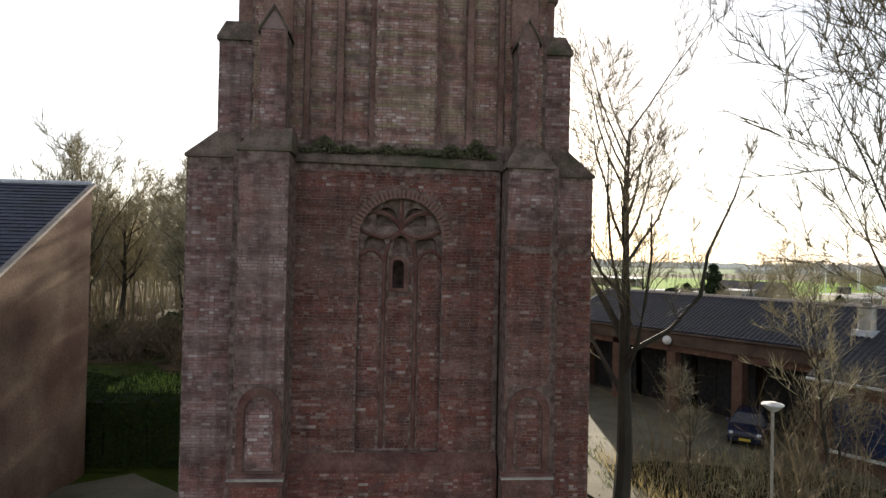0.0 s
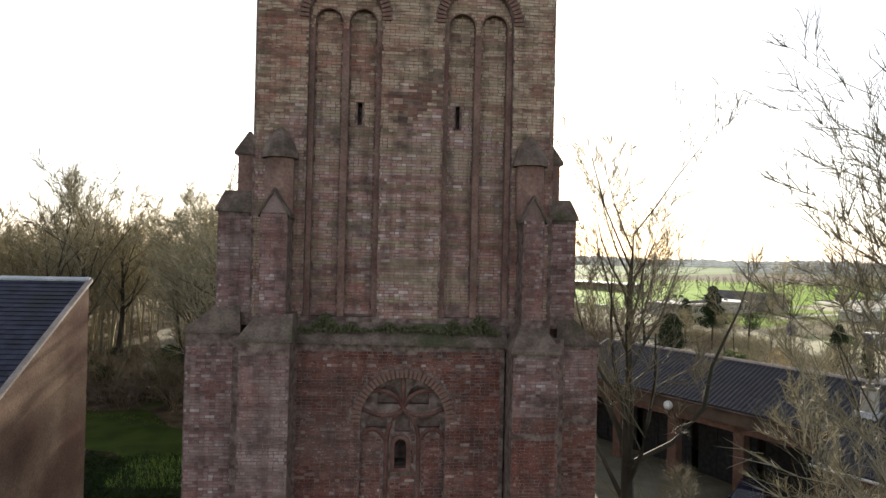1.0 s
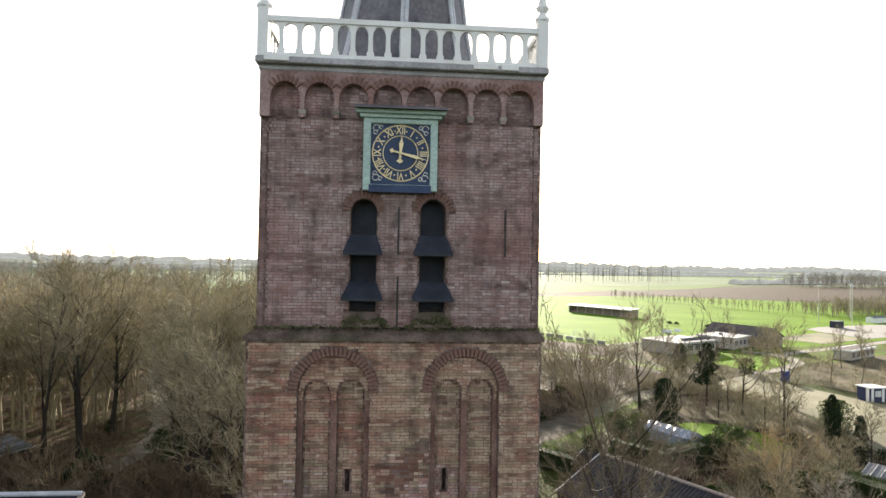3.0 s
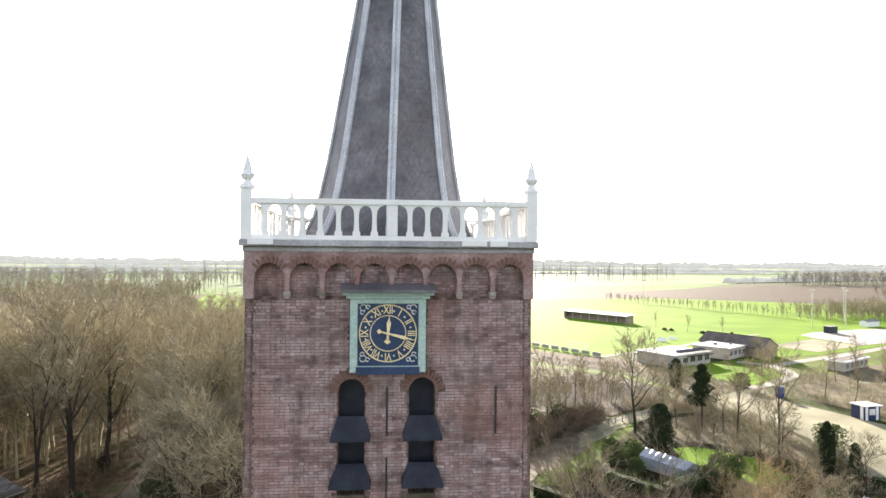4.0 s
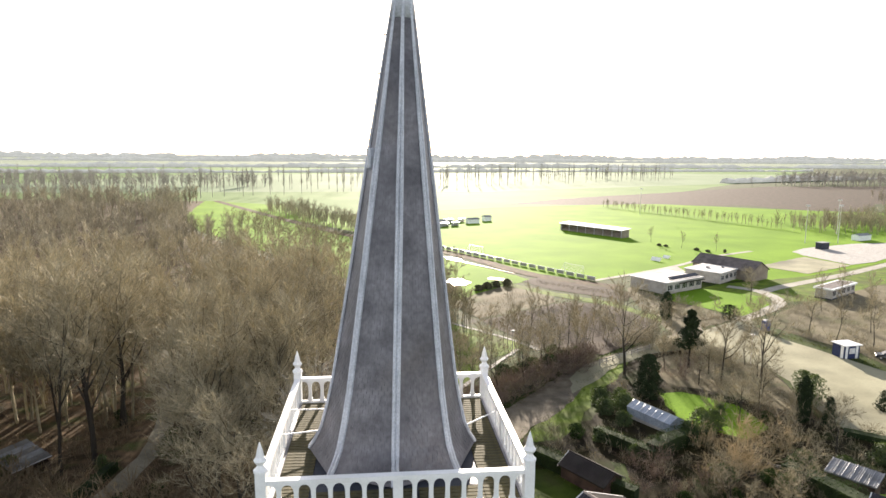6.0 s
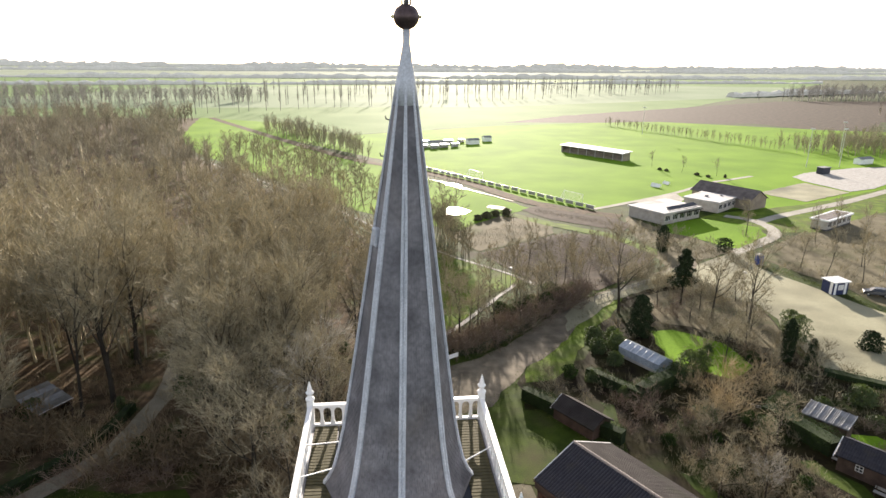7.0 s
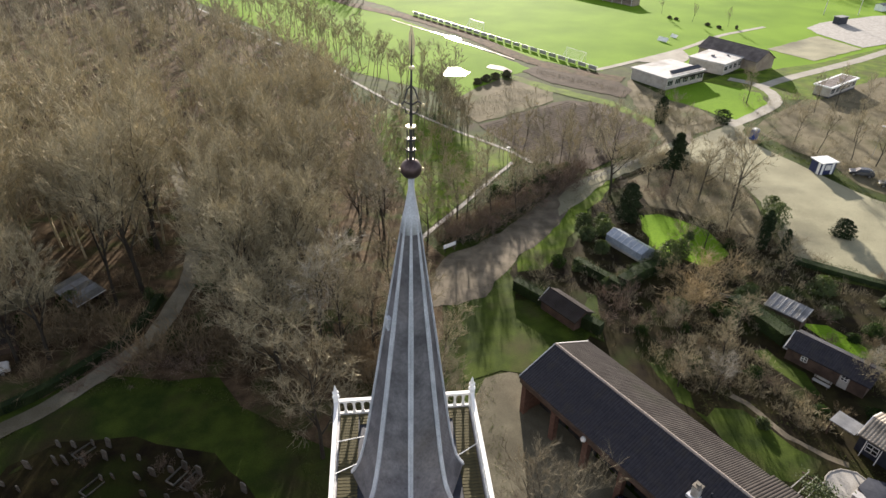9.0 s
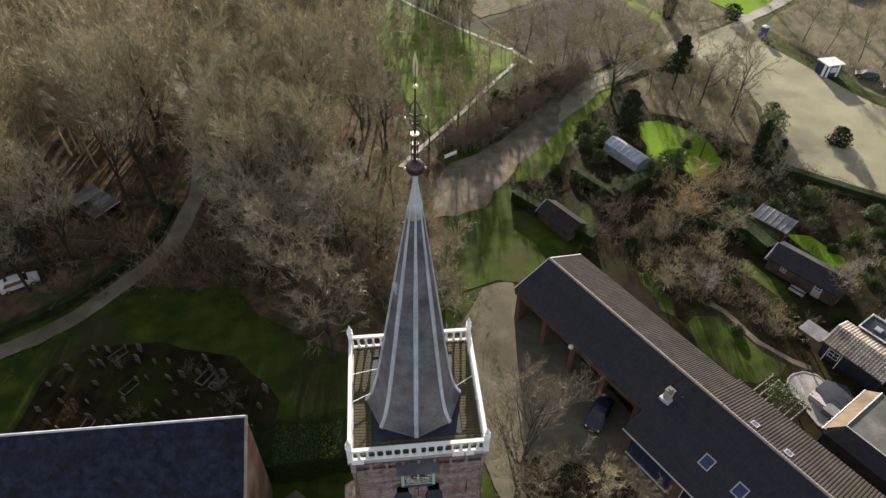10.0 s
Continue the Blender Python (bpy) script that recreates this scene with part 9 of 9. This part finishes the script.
for i in range(6):
    part("roof_panel", Geo().box(-6.9 + i * 2.3, -1.7, 2.85, -4.8 + i * 2.3, 1.7, 2.9), M_HALL_ROOF, pav, "brown roof panel")
part("skirting", Geo().box(-7.05, -1.95, -0.2, 7.05, 1.95, 0.35), M_DARK, pav)
crate = thing("equipment_box", "dark boxy equipment store on a hard court", "store", at=along(166.6, 200.6, 0.9, 0.3))
part("wall", Geo().box(-2.1, -1.3, 0, 2.1, 1.3, 2.5), M_DARK, crate, bevel=0.03)
part("roof", Geo().box(-2.3, -1.5, 2.5, 2.3, 1.5, 2.65), M_GREY_ROOF, crate)
st = thing("grandstand", "long low grandstand with a white roof beside a pitch", "grandstand", at=along(93.0, 246.8, 0.53, -0.85))
part("back_wall", Geo().box(-19, 4.4, 0, 15, 4.8, 3.2), M_STAND_WALL, st)
part("roof", slab(-19.5, 15.5, (6.0, 3.8), (-0.8, 3.3), 0.2), M_WHITE, st, "white sloping roof")
for i in range(4):
    part("step", Geo().box(-18.8, 0.4 + i, 0, 14.8, 1.4 + i, 0.35 * (i + 1)), M_STAND_WALL, st)
for i in range(8):
    part("post", Geo().box(-18.6 + i * 4.76, -0.1, 0, -18.45 + i * 4.76, 0.05, 3.15), M_TRIM, st)
for s in (-19.2, 15.0):
    part("end_wall", Geo().box(s, 0.2, 0, s + 0.2, 4.8, 3.2), M_STAND_WALL, st)

board = build_mesh("board", Geo().box(-1.25, -0.03, 0.15, 1.25, 0.03, 1.1), M_CONCRETE, 0.01)
brail = build_mesh("rail", Geo().box(-1.9, -0.05, 1.1, 1.9, 0.05, 1.2), M_WHITE)
bpost = build_mesh("post", Geo().box(-0.05, -0.05, -0.1, 0.05, 0.05, 1.05), M_CHROME)
a_, b_ = Vector((13.2, 223.4)), Vector((59.6, 148.1))
first = None
for i in range(23):
    p = a_.lerp(b_, (i + 0.5) / 23)
    m = along(p.x, p.y, (b_ - a_).x, (b_ - a_).y)
    if first is None:
        first = thing("pitch_board", "grey boundary board under a white rail beside the pitch", "board", "pitch boards", at=m)
        part("board", board, None, first)
        part("rail", brail, None, first)
        part("post", bpost, None, first, at=pose(-1.35, 0, 0))
        part("post", bpost, None, first, at=pose(1.35, 0, 0))
    else:
        copy_thing(first, m)


def goal(x, y, dx, dy, size=1.0):
    g = thing("goal", "white football goal frame with a pale net", "goal", "goals", at=along(x, y, dx, dy) @ Matrix.Scale(size, 4))
    for s in (-3.66, 3.66):
        part("post", Geo().tube([(s, 0, 0), (s, 0, 2.44)], [0.06, 0.06], 6), M_WHITE, g)
        part("stay", Geo().tube([(s, 0, 2.44), (s, 1.8, 0)], [0.03, 0.03], 6), M_WHITE, g)
    part("crossbar", Geo().tube([(-3.7, 0, 2.44), (3.7, 0, 2.44)], [0.06, 0.06], 6), M_WHITE, g)
    net = Geo()
    for i in range(16):
        x0 = -3.6 + i * 0.48
        net.tube([(x0, 0, 2.44), (x0, 1.8, 0)], [0.018, 0.018], 3)
    for i in range(6):
        net.tube([(-3.66, 0.3 * i, 2.44 - 0.407 * i), (3.66, 0.3 * i, 2.44 - 0.407 * i)], [0.018, 0.018], 3)
    if size < 1:
        net.hull8([(-3.5, 0.1, 2.3), (3.5, 0.1, 2.3), (3.5, 1.7, 0.1), (-3.5, 1.7, 0.1)], [(-3.5, 0.14, 2.36), (3.5, 0.14, 2.36), (3.5, 1.75, 0.14), (-3.5, 1.75, 0.14)])
    part("net", net, M_WHITE, g)


goal(57.2, 161.2, -0.53, 0.85)
goal(33.6, 200.2, -0.53, 0.85)
goal(91.6, 179.7, -0.53, 0.85, 0.5)
goal(97.3, 184.1, -0.3, 0.95, 0.4)
for x, y, w_, lab in ((27, 284, 9, "low white changing hut beside a pitch"), (46, 292, 6, "low white changing hut beside a pitch"), (55, 303, 4, "grey hut beside a pitch"), (201, 223, 8, "pale equipment shed beside a hard court")):
    h = gable_house("field_hut", lab, "hut", along(x, y, 0.9, 0.3), -w_ / 2, w_ / 2, -1.6, 1.6, 2.2, 2.7, M_WHITE, M_GREY_ROOF, 0.2, "field huts", wave=0)
def shelter(x, y, w, turn):
    """A small open white shelter with a bench."""
    s_ = thing("field_shelter", "small white team shelter with a bench beside a pitch", "shelter", "field shelters", at=pose(x, y, 0, 0, 0, turn))
    part("roof", Geo().hull8([(-w, -0.8, 1.7), (w, -0.8, 1.7), (w, 0.9, 2.0), (-w, 0.9, 2.0)], [(-w, -0.8, 1.8), (w, -0.8, 1.8), (w, 0.9, 2.1), (-w, 0.9, 2.1)]), M_WHITE, s_)
    part("back_panel", Geo().box(-w, 0.75, 0, w, 0.82, 2.0), M_FELT, s_)
    part("bench", Geo().box(-w + 0.1, 0.2, 0.4, w - 0.1, 0.6, 0.48), M_TIMBER, s_)
    for sx in (-w + 0.05, w - 0.05):
        part("post", Geo().box(sx - 0.05, -0.75, 0, sx + 0.05, -0.65, 1.72), M_TRIM, s_)


for x, y, w, turn in ((20, 276, 2.4, 20), (25.5, 275, 1.8, 18), (30.5, 278, 2.2, 18), (36, 281, 2.0, 22), (22, 291, 2.2, 20), (34, 294, 2.6, 15), (41, 297, 1.8, 18)):
    shelter(x, y, w, turn)
for x, y in ((184.1, 214.9), (170.3, 215.5), (204.8, 242.1), (150, 330)):
    fm = thing("floodlight_mast", "tall thin floodlight mast beside a field", "mast", "floodlight masts", at=pose(x, y, 0))
    part("pole", Geo().tube([(0, 0, 0), (0, 0, 15)], [0.16, 0.08], 8), M_CHROME, fm)
    part("lamp_head", Geo().box(-0.9, -0.2, 15, 0.9, 0.2, 15.5), M_CHROME, fm)

# rail fence along the lane, sign board, garden fence
for i in range(9):
    t = i / 8
    x, y = 36.2 + 12.0 * t, 80.4 + 7.4 * t
    fn = thing("rail_fence", "pale timber rail fence beside a lane", "fence", "rail fence bays", at=along(x, y, 12.0, 7.4))
    part("post", Geo().box(-0.06, -0.06, -0.1, 0.06, 0.06, 1.05), M_CONCRETE, fn)
    for z in (0.45, 0.85):
        part("rail", Geo().box(0.06, -0.03, z, 1.69, 0.03, z + 0.1), M_CONCRETE, fn)
sg = thing("notice_board", "white blank notice board on posts beside a lane", "sign", at=along(8.6, 58.4, 0.85, 0.5))
part("board", Geo().box(-1.1, -0.03, 0.75, 1.1, 0.03, 1.35), M_WHITE, sg, bevel=0.01)
for s in (-0.8, 0.8):
    part("post", Geo().box(s - 0.05, 0.03, -0.1, s + 0.05, 0.12, 1.3), M_TIMBER, sg)
gf_ = thing("garden_ladder", "pale garden ladder lying on grass", "ladder", at=along(44.8, 44.5, 0.8, -0.5))
for s in (-0.25, 0.25):
    part("stile", Geo().box(-1.6, s - 0.03, 0.0, 1.6, s + 0.03, 0.08), M_CONCRETE, gf_)
for i in range(8):
    part("rung", Geo().box(-1.4 + i * 0.4, -0.25, 0.02, -1.36 + i * 0.4, 0.25, 0.06), M_CONCRETE, gf_)

# sheds in the wood
sl = thing("open_shed", "open shed roofed with overlapping grey sheets among trees", "shed", at=along(-39.6, 50.3, 0.62, -0.55))
for i in range(5):
    part("roof_sheet", Geo().hull8([(-3.2 + i * 1.25, -1.9, 2.1), (-1.85 + i * 1.25, -1.9, 2.0), (-1.85 + i * 1.25, 1.9, 2.4), (-3.2 + i * 1.25, 1.9, 2.5)], [(-3.2 + i * 1.25, -1.9, 2.22), (-1.85 + i * 1.25, -1.9, 2.05), (-1.85 + i * 1.25, 1.9, 2.45), (-3.2 + i * 1.25, 1.9, 2.62)]), (M_DULL_FELT, M_GREY_ROOF)[i % 2], sl)
    part("roof_edge", Geo().hull8([(-1.95 + i * 1.25, -1.92, 2.06), (-1.85 + i * 1.25, -1.92, 2.06), (-1.85 + i * 1.25, 1.92, 2.46), (-1.95 + i * 1.25, 1.92, 2.46)], [(-1.95 + i * 1.25, -1.92, 2.12), (-1.85 + i * 1.25, -1.92, 2.12), (-1.85 + i * 1.25, 1.92, 2.52), (-1.95 + i * 1.25, 1.92, 2.52)]), M_FELT, sl, "pale sheet edge")
for x in (-2.9, 0, 2.9):
    for y in (-1.7, 1.7):
        part("post", Geo().box(x - 0.07, y - 0.07, -0.2, x + 0.07, y + 0.07, 2.1), M_TIMBER, sl)
part("back_wall", Geo().box(-2.9, 1.6, -0.2, 2.9, 1.68, 2.1), M_TIMBER, sl)
gable_house("shed", "timber shed with a tan corrugated roof among trees", "shed", along(-46.6, 49.4, 0.8, 0.6), -4, 3.6, -1.8, 1.8, 2.0, 2.7, M_TIMBER, M_STUBBLE, 0.3, wave=0.25)
gable_house("shed", "small grey shed under bare trees", "shed", along(-12.6, 61.5, 0.5, 0.86), -2.2, 2.2, -1.5, 1.5, 1.9, 2.6, M_TIMBER, M_GREY_ROOF, 0.2, wave=0.25)
gable_house("shed", "low dark shed beside a path", "shed", along(-46.5, 42.0, 0.9, 0.35), -2.6, 2.6, -1.6, 1.6, 1.8, 2.4, M_TIMBER, M_TILE_BROWN, 0.2, wave=0.25)

# graves
rg = random.Random(21)
stone_shapes = []
for k in range(3):
    ww, hh = ((0.28, 0.9), (0.34, 1.15), (0.22, 0.75))[k]
    stone_shapes.append(build_mesh("slab", Geo().panel(arch(-ww, ww, -0.15, hh - ww * (0.6 if k else 1), 10, ww * (0.6 if k else 1)), [], -0.06, 0.06), M_GRAVE, 0.01))
kerb = build_mesh("kerb", Geo().box(-0.5, -1.9, -0.05, -0.4, 0, 0.14).box(0.4, -1.9, -0.05, 0.5, 0, 0.14).box(-0.4, -1.9, -0.05, 0.4, -1.8, 0.14), M_GRAVE, 0.01)
YARD = [(-37, 16.5), (-36, 24), (-33, 26.5), (-26, 26), (-18, 23.5), (-13, 18), (-14, 13.6)]
n = 0
for i in range(15):
    for j in range(6):
        x, y = -36 + i * 1.65 + rg.gauss(0, 0.3), 15.2 + j * 2.15 + rg.gauss(0, 0.3)
        if not inside(x, y, YARD) or rg.random() < 0.3:
            continue
        k = rg.randrange(3)
        gr = thing("gravestone", "weathered grey gravestone in a dark bed", "gravestone", "gravestones", at=pose(x, y, gz(x, y) + 0.05, rg.gauss(0, 3), rg.gauss(0, 3), -25 + rg.gauss(0, 8)))
        part("headstone", stone_shapes[k], None, gr)
        if rg.random() < 0.14:
            part("kerb", kerb, None, gr)
